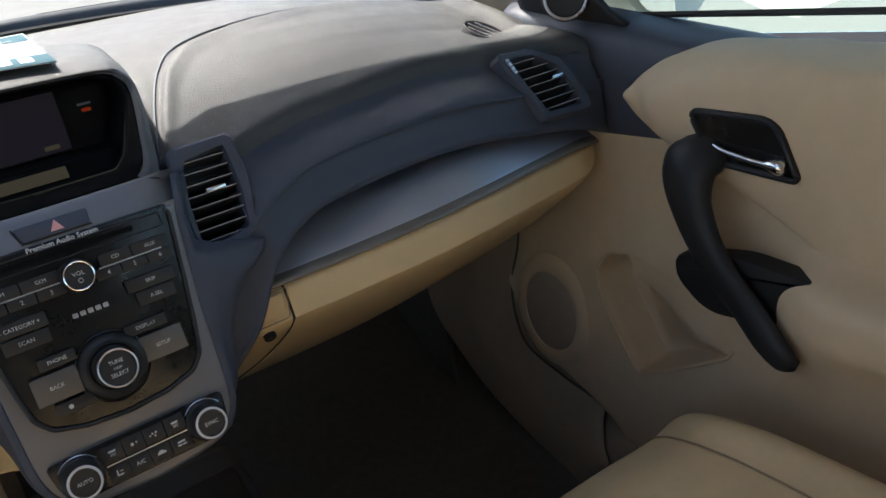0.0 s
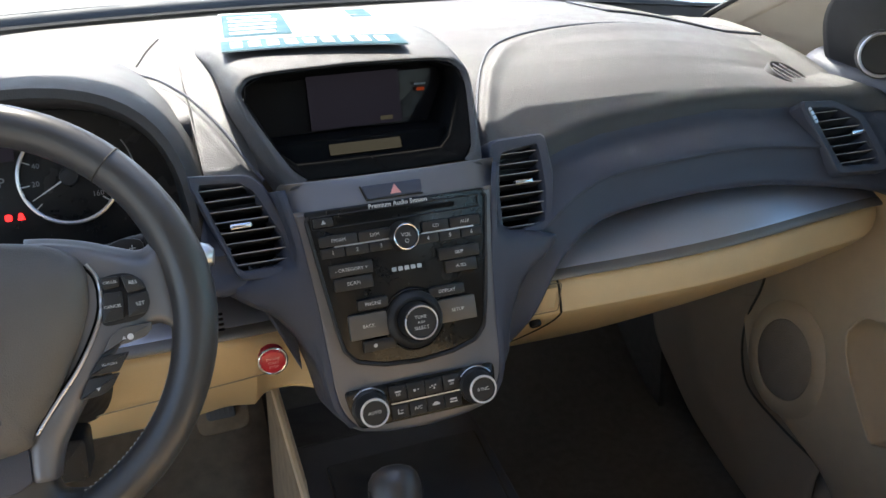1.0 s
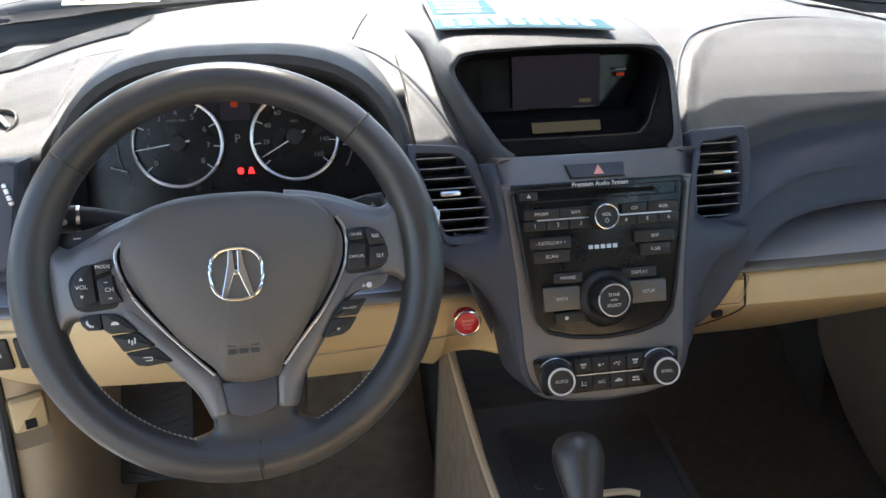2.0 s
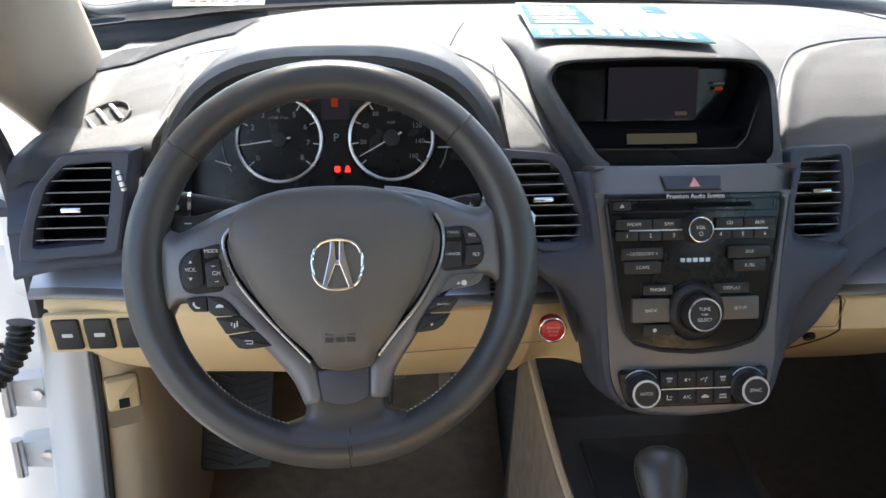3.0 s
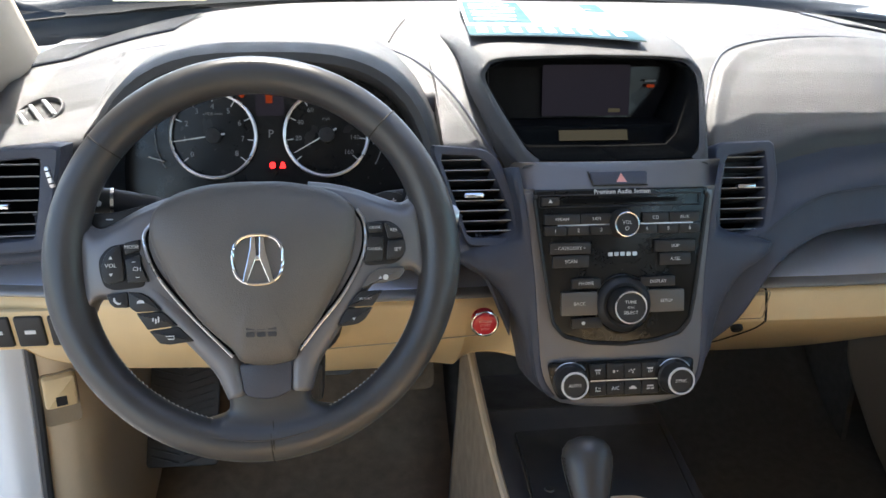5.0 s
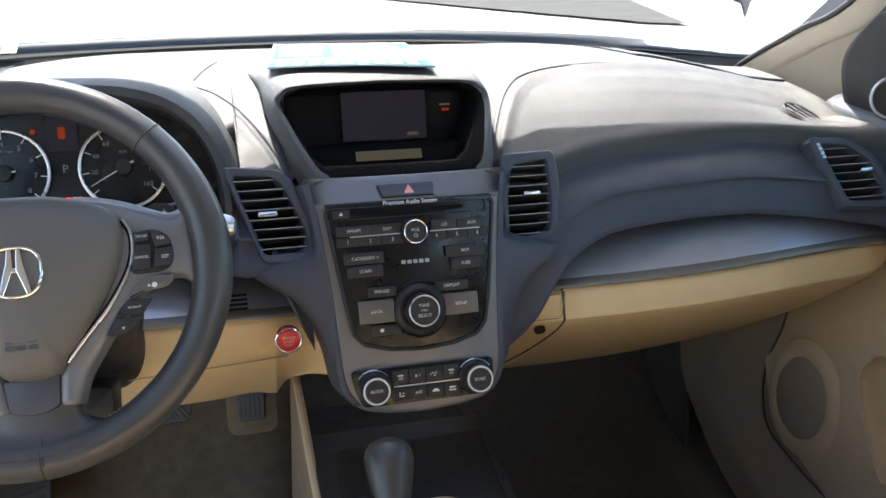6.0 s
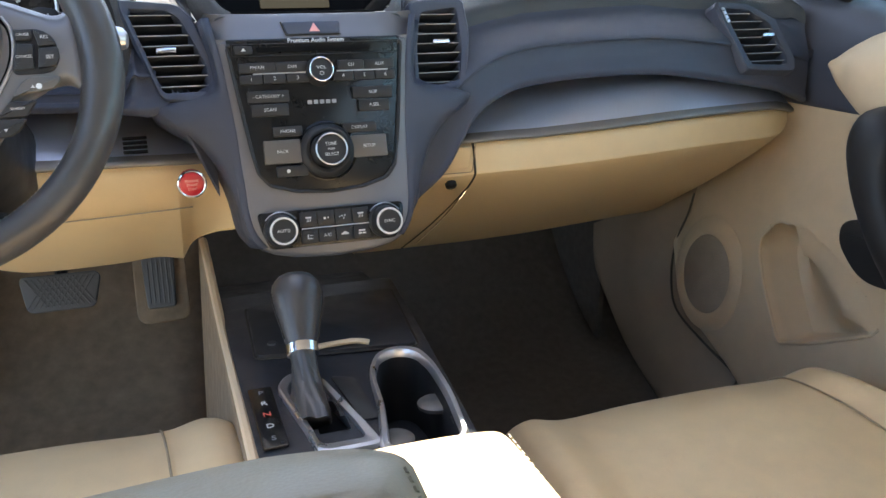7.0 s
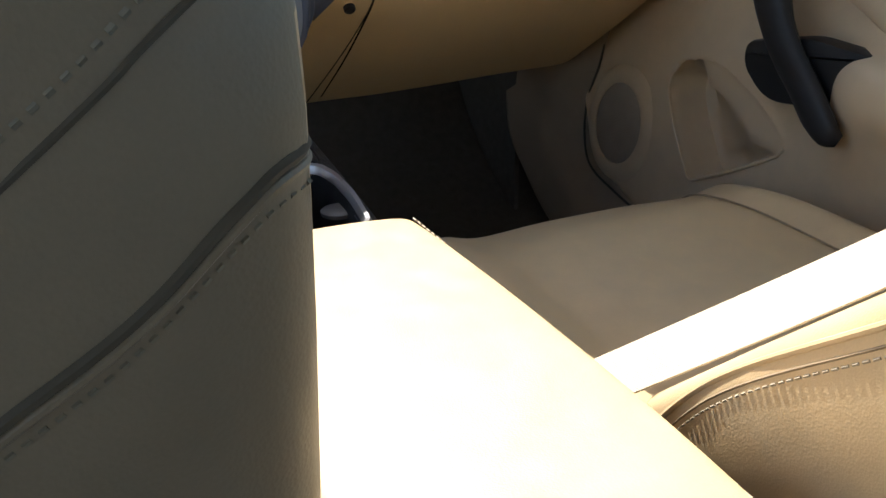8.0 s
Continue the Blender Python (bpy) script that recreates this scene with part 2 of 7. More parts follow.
def lettering(words, size, m, mat, parent, bold=0.0):
    """Printed words on a frame, centred on its origin."""
    cu = bpy.data.curves.new("lettering", "FONT")
    cu.body, cu.size, cu.align_x, cu.align_y = words, size, "CENTER", "CENTER"
    cu.extrude, cu.offset, cu.resolution_u = 0.00015, bold, 2
    tmp = new("lettering_curve", cu)
    me = bpy.data.meshes.new_from_object(tmp)
    bpy.data.objects.remove(tmp)
    bpy.data.curves.remove(cu)
    bm = bmesh.new()
    bm.from_mesh(me)
    bpy.data.meshes.remove(me)
    bmesh.ops.transform(bm, matrix=m, verts=bm.verts)
    return part("lettering", bm, mat, parent, smooth=False)


def at(m, x, y, z=0.0, turn=0.0):
    return m @ Matrix.Translation((x, y, z)) @ Matrix.Rotation(radians(turn), 4, "Z")


def lerp(xs, ys, x):
    return float(np.interp(x, xs, ys))


def inside(p, poly):
    """Whether a point lies within a polygon."""
    hit = False
    for (x0, y0), (x1, y1) in zip(poly, poly[1:] + poly[:1]):
        if (y0 > p[1]) != (y1 > p[1]) and p[0] < x0 + (p[1] - y0) / (y1 - y0) * (x1 - x0):
            hit = not hit
    return hit


# ---- the ground and the car's shell ----
def ground():
    # level under the car, rising ahead of it and gently to the side
    def lie(x, y):
        ahead = float(np.interp(y, (5, 12, 300), (0.0, 0.22, 26.0)))
        side = 0.07 * min(60.0, max(0.0, x - 2.2)) * float(np.interp(y, (8, 25), (1, 0)))
        return -0.42 + ahead + side
    def patch(pts, lift, n=60):
        (a, b), (c, e) = pts
        return sheet([[(x, y, lie(x, y) + lift) for x, y in ((Vector(a).lerp(Vector(b), i / n)).lerp(Vector(c).lerp(Vector(e), i / n), j / n) for j in range(n + 1))] for i in range(n + 1)])
    xs = [-400, -60, -20, -6, 0, 0.9, 2.2] + [3.2 + k for k in range(59)] + [62.2, 130, 400]
    ys = [-400, -40, 0, 5, 8] + [8.5 + 0.5 * k for k in range(33)] + [25, 40, 60, 100, 300, 400]
    tagged(part("ground", sheet([[(x, y, lie(x, y)) for x in xs] for y in ys]), CONCRETE, smooth=False), "pale sunlit concrete ground round the car", "ground", kind="structure")
    tagged(part("road_side", patch((((2.3, -40), (2.3, 6)), ((16, -40), (16, 6))), 0.03), ASPHALT, smooth=False), "grey asphalt lane beside the car", "road", kind="structure")
    bm = slab(rect(16, -40, 16.7, 6, 0.05), 0.18, Matrix.Translation((0, 0, lie(16, 0) - 0.01)), bevel=0.02)
    tagged(part("kerb_side", bm, CONCRETE, smooth=False), "pale concrete kerb beside the parking lot", "kerb", kind="structure")
    tagged(part("road_ahead", patch((((7.0, 42), (13.5, 23.5)), ((14.0, 75), (19.5, 41))), 0.08), WORN_ASPHALT, smooth=False), "worn grey asphalt ahead of the car", "road", kind="structure")
    tagged(part("road_far", patch((((15.9, 19.5), (40, 10)), ((27.0, 46), (60, 38))), 0.09), ASPHALT, smooth=False), "dark asphalt beyond the pavement", "road", kind="structure")


ground()


def shell():
    # white bonnet
    sec = []
    for y, z in ((1.78, 0.985), (2.0, 1.0), (2.35, 0.98), (2.65, 0.92), (2.8, 0.82), (2.84, 0.5)):
        sec.append([(x, y - 0.10 * (x / 0.8) ** 2, z - 0.075 * abs(x / 0.8) ** 2.5) for x in (-0.85, -0.6, -0.3, 0, 0.3, 0.6, 0.85)])
    hood = thing("car_bonnet", (0, 2.3, 0.9), "glossy white car bonnet beyond the windscreen", "bonnet")
    part("bonnet_panel", loft(sec, 24, 24), PAINT, hood, thick=0.006)
    # cowl with wiper
    cowl = thing("cowl_panel", (0, 1.74, 0.98), "black plastic cowl strip at the base of the windscreen", "cowl")
    crest = lambda x: 1.029 - (0.046 if x > 0 else 0.020) * (x / 0.8) ** 2
    back = lambda x: 1.712 - 0.12 * (x / 0.8) ** 2
    part("cowl_strip", loft([[(x, back(x), crest(x) - 0.075), (x, back(x) + 0.004, crest(x) - 0.020), (x, back(x) + 0.012, crest(x) - 0.003), (x, back(x) + 0.030, crest(x)), (x, back(x) + 0.065, crest(x) - 0.006)] for x in np.linspace(-0.86, 0.86, 11)], 36, 14), COWL, cowl, thick=0.004)
    part("cowl_groove", tube([(x, back(x) + 0.0015, crest(x) - 0.019) for x in np.linspace(-0.84, 0.84, 25)], 0.0042, 6), BLACK, cowl, "black rubber edge of the glass")
    for x0, x1 in ((-0.80, -0.16), (0.17, 0.70)):
        arm = part("wiper", tube([(x, back(x) + 0.022, crest(x) - 0.003) for x in np.linspace(x0, x1, 12)], [0.0065] * 9 + [0.006, 0.005, 0.004], 7), BLACK, cowl, "black wiper lying along the cowl")
        part("wiper_blade", tube([(x, back(x) + 0.010, crest(x) - 0.006) for x in np.linspace(x0 + 0.02, x1 - 0.02, 12)], 0.003, 5), RUBBER, arm)
    # windscreen
    rows = []
    for k in range(9):
        f = k / 8
        rows.append([(x * (1 - 0.16 * f), 1.74 - 0.14 * (x / 0.8) ** 2 - 0.42 * f - 0.5 * f * (1 - f) * (x / 0.8) ** 4, 0.98 + 0.27 * f - 0.02 * (x / 0.8) ** 2) for x in np.linspace(-0.83, 0.83, 17)])
    w = tagged(part("windscreen", sheet(rows), WINDOW, thick=0.004), "clear laminated windscreen glass over the dashboard", "windscreen", kind="structure")
    w.visible_shadow = False
    # unseen roof lining; its large opening is made up to place the sun patches
    bm = bmesh.new()
    outer = [(-0.72, -1.6), (0.87, -1.6), (0.87, 1.325), (0.2, 1.325), (0.1, 1.30), (-0.72, 1.30)]
    hole = [(-0.56, 0.62), (-0.13, 0.62), (-0.13, 0.54), (0.25, 0.54), (0.25, 0.80), (0.09, 1.12), (-0.13, 1.06), (-0.56, 1.06), (-0.56, 1.004), (-0.16, 1.004), (-0.16, 0.80), (-0.56, 0.80)]
    vo = [bm.verts.new((x, y, 1.25)) for x, y in outer]
    vh = [bm.verts.new((x, y, 1.25)) for x, y in hole]
    edges = [bm.edges.new((r[k - 1], r[k])) for r in (vo, vh) for k in range(len(r))]
    bmesh.ops.triangle_fill(bm, edges=edges, use_beauty=True)
    tagged(part("ceiling", bm, HEADLINER, smooth=False, thick=0.03), "pale fabric roof lining, unseen, with an opening added for sun patches", "ceiling", kind="structure")
    # rear of the cabin: an unseen windowless wall, added to keep light off the seat backs
    tagged(part("wall_rear", slab(rect(-0.8, -0.1, 0.8, 1.25, 0.05), 0.05, Matrix.Translation((0, -1.6, 0)) @ Matrix.Rotation(radians(90), 4, "X")), HEADLINER, smooth=False), "pale unseen wall added to keep light out at the cabin's rear", "wall", kind="structure")
    # sills, side walls behind the doors, unseen and added to limit the light
    for s, n in ((-1, "wall_driver_side"), (1, "wall_passenger_side")):
        tagged(part(n, slab(rect(-1.6, 0.0, -0.15 if s > 0 else -0.35, 0.93 if s > 0 else 1.25, 0.02), 0.05, Matrix.Translation((s * 0.82, 0, 0)) @ Matrix.Rotation(radians(90), 4, "Z") @ Matrix.Rotation(radians(90), 4, "X")), HEADLINER, smooth=False), "pale unseen side wall added behind the front door to limit light", "wall", kind="structure")
    # front pillars
    sec = []
    for f in (0, 0.15, 0.4, 0.7, 1.0):
        y, z = 1.40 - 0.72 * f, 0.875 + 0.36 * f
        xi, xo = 0.762 - 0.15 * f, 0.805 - 0.065 * f
        sec.append([(-p, q, r) for p, q, r in ((xo + 0.01, y - 0.05, z - 0.02), (xo - 0.01, y - 0.085, z - 0.035), (xi + 0.02, y - 0.055, z - 0.022), (xi - 0.002, y + 0.02, z + 0.015), (xi + 0.005, y + 0.08, z + 0.045))])
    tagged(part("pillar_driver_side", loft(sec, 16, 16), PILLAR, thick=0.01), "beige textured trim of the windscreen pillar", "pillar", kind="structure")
    sec = [
        [(0.815, 1.60, 0.930), (0.822, 1.56, 0.912), (0.828, 1.55, 0.905), (0.845, 1.47, 0.880), (0.865, 1.40, 0.850), (0.90, 1.40, 0.840)],
        [(0.810, 1.52, 0.962), (0.8165, 1.48, 0.943), (0.822, 1.47, 0.936), (0.840, 1.40, 0.910), (0.858, 1.335, 0.882), (0.90, 1.33, 0.870)],
        [(0.806, 1.38, 1.012), (0.812, 1.34, 0.994), (0.818, 1.335, 0.987), (0.836, 1.30, 0.955), (0.855, 1.29, 0.922), (0.895, 1.29, 0.912)],
        [(0.802, 1.245, 1.0605), (0.8078, 1.20, 1.044), (0.813, 1.20, 1.036), (0.832, 1.205, 1.000), (0.852, 1.245, 0.960), (0.89, 1.25, 0.955)],
        [(0.760, 0.93, 1.250), (0.775, 0.89, 1.235), (0.780, 0.88, 1.228), (0.800, 0.87, 1.200), (0.820, 0.87, 1.170), (0.86, 0.87, 1.170)],
    ]
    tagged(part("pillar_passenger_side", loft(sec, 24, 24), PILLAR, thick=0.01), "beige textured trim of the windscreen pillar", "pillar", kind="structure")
    tagged(part("windscreen_seal", tube(catmull([(x - 0.004, y + 0.004, z + 0.004) for x, y, z in (r[0] for r in sec)], 24), 0.0055, 6), RUBBER), "black rubber seal between pillar and windscreen", "seal", kind="structure")


shell()


# ---- the dashboard ----
def top_height(x, y):
    """Height of the dash top."""
    a = lerp([1.0, 1.05, 1.09, 1.12, 1.16, 1.205, 1.25, 1.30, 1.35, 1.42, 1.5, 1.7], [0.811, 0.843, 0.867, 0.886, 0.910, 0.933, 0.951, 0.965, 0.975, 0.984, 0.990, 1.001], y)
    s = min(1, max(0, (abs(x) - 0.35) / 0.35))
    return a - 0.048 * s * s * min(1, max(0, (y - 1.09) / 0.1))


PX = [0.12, 0.16, 0.20, 0.25, 0.30, 0.40, 0.50, 0.60, 0.70, 0.757]
CREASE_Y = [1.05, 1.055, 1.062, 1.08, 1.092, 1.10, 1.11, 1.108, 1.09, 1.065]
LIP_Y = [0.985, 0.987, 0.994, 1.017, 1.029, 1.036, 1.040, 1.042, 1.035, 1.04]
LIP_Z = [0.64, 0.675, 0.735, 0.760, 0.770, 0.776, 0.774, 0.760, 0.742, 0.722]
LIP_Z_DRIVER = [0.665, 0.755, 0.762, 0.765, 0.765, 0.768, 0.765, 0.757, 0.751, 0.738]
TRIM_Y = [1.03, 1.025, 1.02, 1.015, 1.012, 1.0, 1.003, 1.022, 1.043, 1.068]
TRIM_Z = [0.700, 0.701, 0.703, 0.705, 0.706, 0.713, 0.718, 0.718, 0.716, 0.706]

dash = thing("dashboard", (0, 1.2, 0.75), "charcoal and beige car dashboard, its top bleached by sun", "dashboard")


PAD_X = [0.130, 0.139, 0.162, 0.20, 0.247, 0.33, 0.43, 0.53, 0.62, 0.70, 0.745]
PAD_REAR = [1.068, 1.087, 1.145, 1.219, 1.275, 1.313, 1.33, 1.34, 1.348, 1.345, 1.30]


def pad_depth(x, y):
    """How far inside the raised pads a point of the dash top lies (negative: outside)."""
    x = abs(x)
    rear = lerp(PAD_X, PAD_REAR, x)
    return min(x - 0.126, 0.752 - x, (rear - y) * 0.7)


def dash_surface(x, y):
    d = pad_depth(x, y)
    s = min(1, max(0, d / 0.012)) - 0.5 * min(1, max(0, (d - 0.012) / 0.02))
    return top_height(x, y) + 0.007 * s


def dash_top():
    xs = sorted(set(np.round(np.concatenate([np.linspace(-0.757, -0.24, 80), np.linspace(-0.24, -0.11, 36), np.linspace(-0.11, 0.11, 24), np.linspace(0.11, 0.24, 36), np.linspace(0.24, 0.757, 80)]), 4)))
    rows = []
    for x in xs:
        y0 = lerp(PX, CREASE_Y, abs(x))
        if -0.60 < x < -0.19:
            y0 = 1.16
        elif abs(x) < 0.128:
            y0 = 1.24
        row = [(x, y0 + dy, dash_surface(x, y0 + 0.02) - dz) for dy, dz in ((-0.004, 0.030), (-0.0025, 0.018), (0.002, 0.0095), (0.010, 0.0035))]
        for k in range(130):
            y = y0 + 0.022 + (1.71 - 0.12 * (x / 0.8) ** 2 - y0 - 0.022) * k / 129
            row.append((x, y, dash_surface(x, y)))
        rows.append(row)
    part("top_panel", sheet(rows), DASH_TOP, dash, "grained grey dash top")
    # joint round the raised pads
    for s in (-1, 1):
        path = catmull([(s * (x - 0.004), y + 0.004, top_height(x, y + 0.004) + 0.0006) for x, y in zip(PAD_X, PAD_REAR)], 80)
        part("pad_joint", tube(path, 0.0019, 6), DASH, dash, "thin dark joint round the pad")
    # defroster grilles along the windscreen
    for k in range(2):
        x0, x1 = ((-0.76, -0.56), (0.52, 0.75))[k]
        y0 = lambda x: 1.455 - 0.11 * ((abs(x) - 0.55) / 0.2) ** 2 * (abs(x) > 0.55)
        g = part("defroster_grille", loft([[(x, y0(x) + 0.155 * j, top_height(x, y0(x) + 0.155 * j) + 0.0022) for j in (0, 0.33, 0.66, 1)] for x in np.linspace(x0, x1, 7)], 14, 8), DASH, dash, "finely ribbed grey defroster grille", thick=0.003)
        for i in range(60):
            x = x0 + (x1 - x0) * (i + 0.5) / 60
            part("rib", tube([(x + 0.02 * j, y0(x) + 0.15 * j, top_height(x + 0.02 * j, y0(x) + 0.15 * j) + 0.0042) for j in (0, 0.33, 0.66, 1)], 0.0011, 4), DASH_TOP, g)
    part("parting_line", tube(catmull([(-0.242, 1.306, top_height(-0.24, 1.306) + 0.001), (-0.228, 1.37, top_height(-0.228, 1.37) + 0.001), (-0.21, 1.45, top_height(-0.21, 1.45) + 0.001)], 12), 0.0014, 5), SEAM, dash)


dash_top()


def fascia(side):
    """The dark face of the dash below the top, with its overhanging lip, the metallic strip and the beige panel under it."""
    face, strip, edge = [], [], []
    for x in sorted(PX + [0.58, 0.215, 0.19, 0.595] if side < 0 else PX):
        yc, yl, zl, yt, zt = (lerp(PX, a, x) for a in (CREASE_Y, LIP_Y, LIP_Z if side > 0 else LIP_Z_DRIVER, TRIM_Y, TRIM_Z))
        zc = dash_surface(x, yc + 0.02) - 0.024
        X = side * x
        if side < 0 and 0.2 < x < 0.59:
            yc, zc = 1.085, 0.800
        up, low = yc - yl, zc - zl
        roll = [(1.0, 1.0), (0.82, 0.87), (0.50, 0.72), (0.24, 0.58), (0.16, 0.52), (0.17, 0.495), (0.22, 0.475), (0.15, 0.28)]
        face.append([(X, yc + 0.015, zc + 0.002)] + [(X, yl + up * a, zl + low * b) for a, b in roll] + [(X, yl + 0.004, zl + 0.014 * min(1, low / 0.06)), (X, yl, zl + 0.004), (X, yl + 0.01, zl - 0.003), (X, yl + 0.06, zl + 0.006), (X, yl + 0.10, zl + 0.014)])
        strip.append([(X, yt + 0.118, zt + 0.075), (X, yt + 0.110, zt + 0.048), (X, yt + 0.065, zt + 0.040), (X, yt + 0.027, zt + 0.0185), (X, yt + 0.004, zt + 0.003)])
        edge.append([(X, yt + 0.006, zt + 0.0075), (X, yt - 0.0025, zt + 0.0030), (X, yt - 0.0050, zt - 0.0005), (X, yt - 0.0040, zt - 0.0030), (X, yt + 0.003, zt - 0.0055)])
    panel = part("fascia", loft(face, 90, 60), DASH, dash, "dark soft fascia with an overhanging lip")
    part("trim_strip", loft(strip, 40, 16), TRIM, dash, "grey metallic trim strip tinted with the sky's blue reflection", thick=0.003)
    part("trim_edge", loft(edge, 60, 10), TRIM_EDGE, dash, "pale metal edge of the strip")
    return panel


fascia_panels = [fascia(1), fascia(-1)]


def beige_profile(x, low=0.0):
    yt, zt = lerp(PX, TRIM_Y, x), lerp(PX, TRIM_Z, x)
    return [(yt + 0.003, zt - 0.004), (yt - 0.003, zt - 0.010), (yt - 0.007, zt - 0.026), (yt - 0.010, zt - 0.0415), (yt - 0.0085, zt - 0.0455), (yt + 0.001, zt - 0.055), (yt + 0.020, zt - 0.070), (yt + 0.075, zt - 0.108), (yt + 0.15, zt - 0.156), (yt + 0.262, zt - 0.221), (yt + 0.280, zt - 0.230), (yt + 0.31, zt - 0.226), (yt + 0.5, zt - 0.20)]


def glovebox():
    gb = thing("glove_box", (0.47, 1.1, 0.6), "beige glove box door with a lock under the dash", "glove box")
    xs = [0.207, 0.25, 0.30, 0.40, 0.50, 0.58, 0.62, 0.66, 0.69, 0.71, 0.725, 0.735, 0.742, 0.745]
    sec = []
    for x in xs:
        pr = beige_profile(x)
        g = math.sqrt(1 - min(1, max(0, (x - 0.655) / 0.09)) ** 3.2 * 0.97)
        zt = pr[0][1]
        sec.append([(x, pr[0][0] + (y - pr[0][0]) * (0.15 + 0.85 * g), zt - (zt - z) * g) for y, z in pr])
    part("lid", loft(sec, 44, 44), BEIGE, gb, "beige textured lid")
    sec = [[(x, y, z) for y, z in beige_profile(max(x, 0.12))] for x in (0.105, 0.13, 0.16, 0.19, 0.204)]
    end = part("end_panel", loft(sec, 14, 44), BEIGE, gb)
    # the gap and the small cover beside the lid
    gap = [(x, y - 0.0008, z - 0.0006) for x, (y, z) in zip((0.2055, 0.2055, 0.2055, 0.2055, 0.205, 0.204, 0.203, 0.199, 0.193, 0.186, 0.185), beige_profile(0.205)[:11])]
    part("gap_backing", loft([[(x, y + 0.004, z + 0.003) for y, z in beige_profile(0.205)] for x in (0.200, 0.2055, 0.211)], 4, 40), VOID, gb)
    part("gap", tube(catmull(gap, 24), 0.0009, 6), SEAM, gb, "dark gap beside the lid")
    m = plane_frame((0.172, 1.0125, 0.672), -14)
    part("cover", slab(rect(-0.022, -0.002, 0.024, 0.028, 0.003), 0.006, m, 0.0015), BEIGE, gb)
    part("cover_outline", tube([m @ Vector((*p, 0.004)) for p in rect(-0.028, -0.009, 0.030, 0.033, 0.005)], 0.0007, 5, closed=True), SEAM_TAN, gb)
    m2 = plane_frame((0.176, 1.023, 0.646), -48)
    part("lock", turned([(0.0075, -0.002), (0.0075, 0.004), (0.006, 0.0055), (0.005, 0.004), (0.0, 0.004)], m2, 20), BLACK, gb, "black key lock")
    part("ledge", tube(catmull([(x, y - 0.004, z + 0.006) for x in np.linspace(0.12, 0.60, 9) for y, z in [beige_profile(x)[10]]], 30), 0.005, 8), BEIGE, gb)


glovebox()


def stack_outline(grow=0.0):
    half = [(0.1115, 0.0745), (0.104, 0.0), (0.099, -0.06), (0.0985, -0.092), (0.096, -0.132), (0.086, -0.158), (0.072, -0.168), (0.045, -0.174), (0.0, -0.177)]
    pts = [(u + (grow if v < 0.09 else grow), v - (grow if v < -0.12 else 0)) for u, v in half]
    return pts + [(-u, v) for u, v in pts[-2::-1]]


STACK = plane_frame((0, 0.9666, 0.7693), 15)
BROW = plane_frame((0, 0.9872, 0.842), 30)     # the face above the audio panel leans further back


def centre_stack():
    bm = slab(rounded(stack_outline(), 0.006, 3), 0.09, STACK, 0.006, base=-0.094, segments=3)
    part("centre_panel", bm, SATIN, dash, "satin grey centre panel")
    # brow between the audio panel and the display, bent back and rounded over
    sec = []
    for x in np.linspace(-1, 1, 13):
        c = 0.006 * (1 - x * x)
        sec.append([tuple(STACK @ Vector((x * 0.110, 0.066, -0.006))), tuple(STACK @ Vector((x * 0.1112, 0.0742, -0.0042))), tuple(BROW @ Vector((x * 0.1150, -0.002, -0.0012 - 0.012 * abs(x) ** 8))), tuple(BROW @ Vector((x * 0.1200, 0.012, -0.0010 - 0.002 * abs(x) - 0.016 * abs(x) ** 8))), tuple(BROW @ Vector((x * 0.1230, 0.0255, -0.0010 - 0.003 * abs(x) - 0.016 * abs(x) ** 8))), tuple(BROW @ Vector((x * 0.1190, 0.0305, -0.0040 - 0.5 * c))), tuple(BROW @ Vector((x * 0.1130, 0.0305, -0.0140 - c))), tuple(BROW @ Vector((x * 0.110, 0.027, -0.040)))])
    part("brow", loft(sec, 40, 24), SATIN, dash, "smooth panel under the display")
    for s in (-1, 1):
        # dark wings that run from the vents down beside the centre panel
        sec = []
        for v, a, b, back in ((0.098, 0.117, 0.138, 0.02), (0.05, 0.108, 0.124, 0.012), (0.022, 0.105, 0.128, 0.008), (0.006, 0.103, 0.180, 0.004), (-0.0127, 0.101, 0.166, 0.0), (-0.024, 0.100, 0.148, 0.0), (-0.040, 0.099, 0.132, 0.0), (-0.066, 0.098, 0.116, 0.0), (-0.095, 0.096, 0.106, 0.0), (-0.118, 0.095, 0.1015, 0.0), (-0.142, 0.090, 0.097, 0.006), (-0.160, 0.078, 0.084, 0.012)):
            b += 0.009 * (s > 0) * (-0.13 < v < 0.01)
            p = [STACK @ Vector((s * (a - 0.002), v, -0.006)), STACK @ Vector((s * (a + 0.004), v, -0.007)), STACK @ Vector((s * (a * 0.5 + b * 0.5), v, -0.012 - back)), STACK @ Vector((s * b, v, -0.026 - back)), STACK @ Vector((s * (b + 0.003), v, -0.09))]
            sec.append([tuple(q) for q in p])
        part("wing_panel", loft(sec, 26, 14), DASH, dash, "dark wing panel beside the centre stack", thick=0.004)
    # closed back of the stack
    part("rear_cover", slab([(-0.075, -0.150), (0.075, -0.150), (0.11, 0.08), (-0.11, 0.08)], 0.10, STACK, base=-0.2), BLACK, dash)


centre_stack()


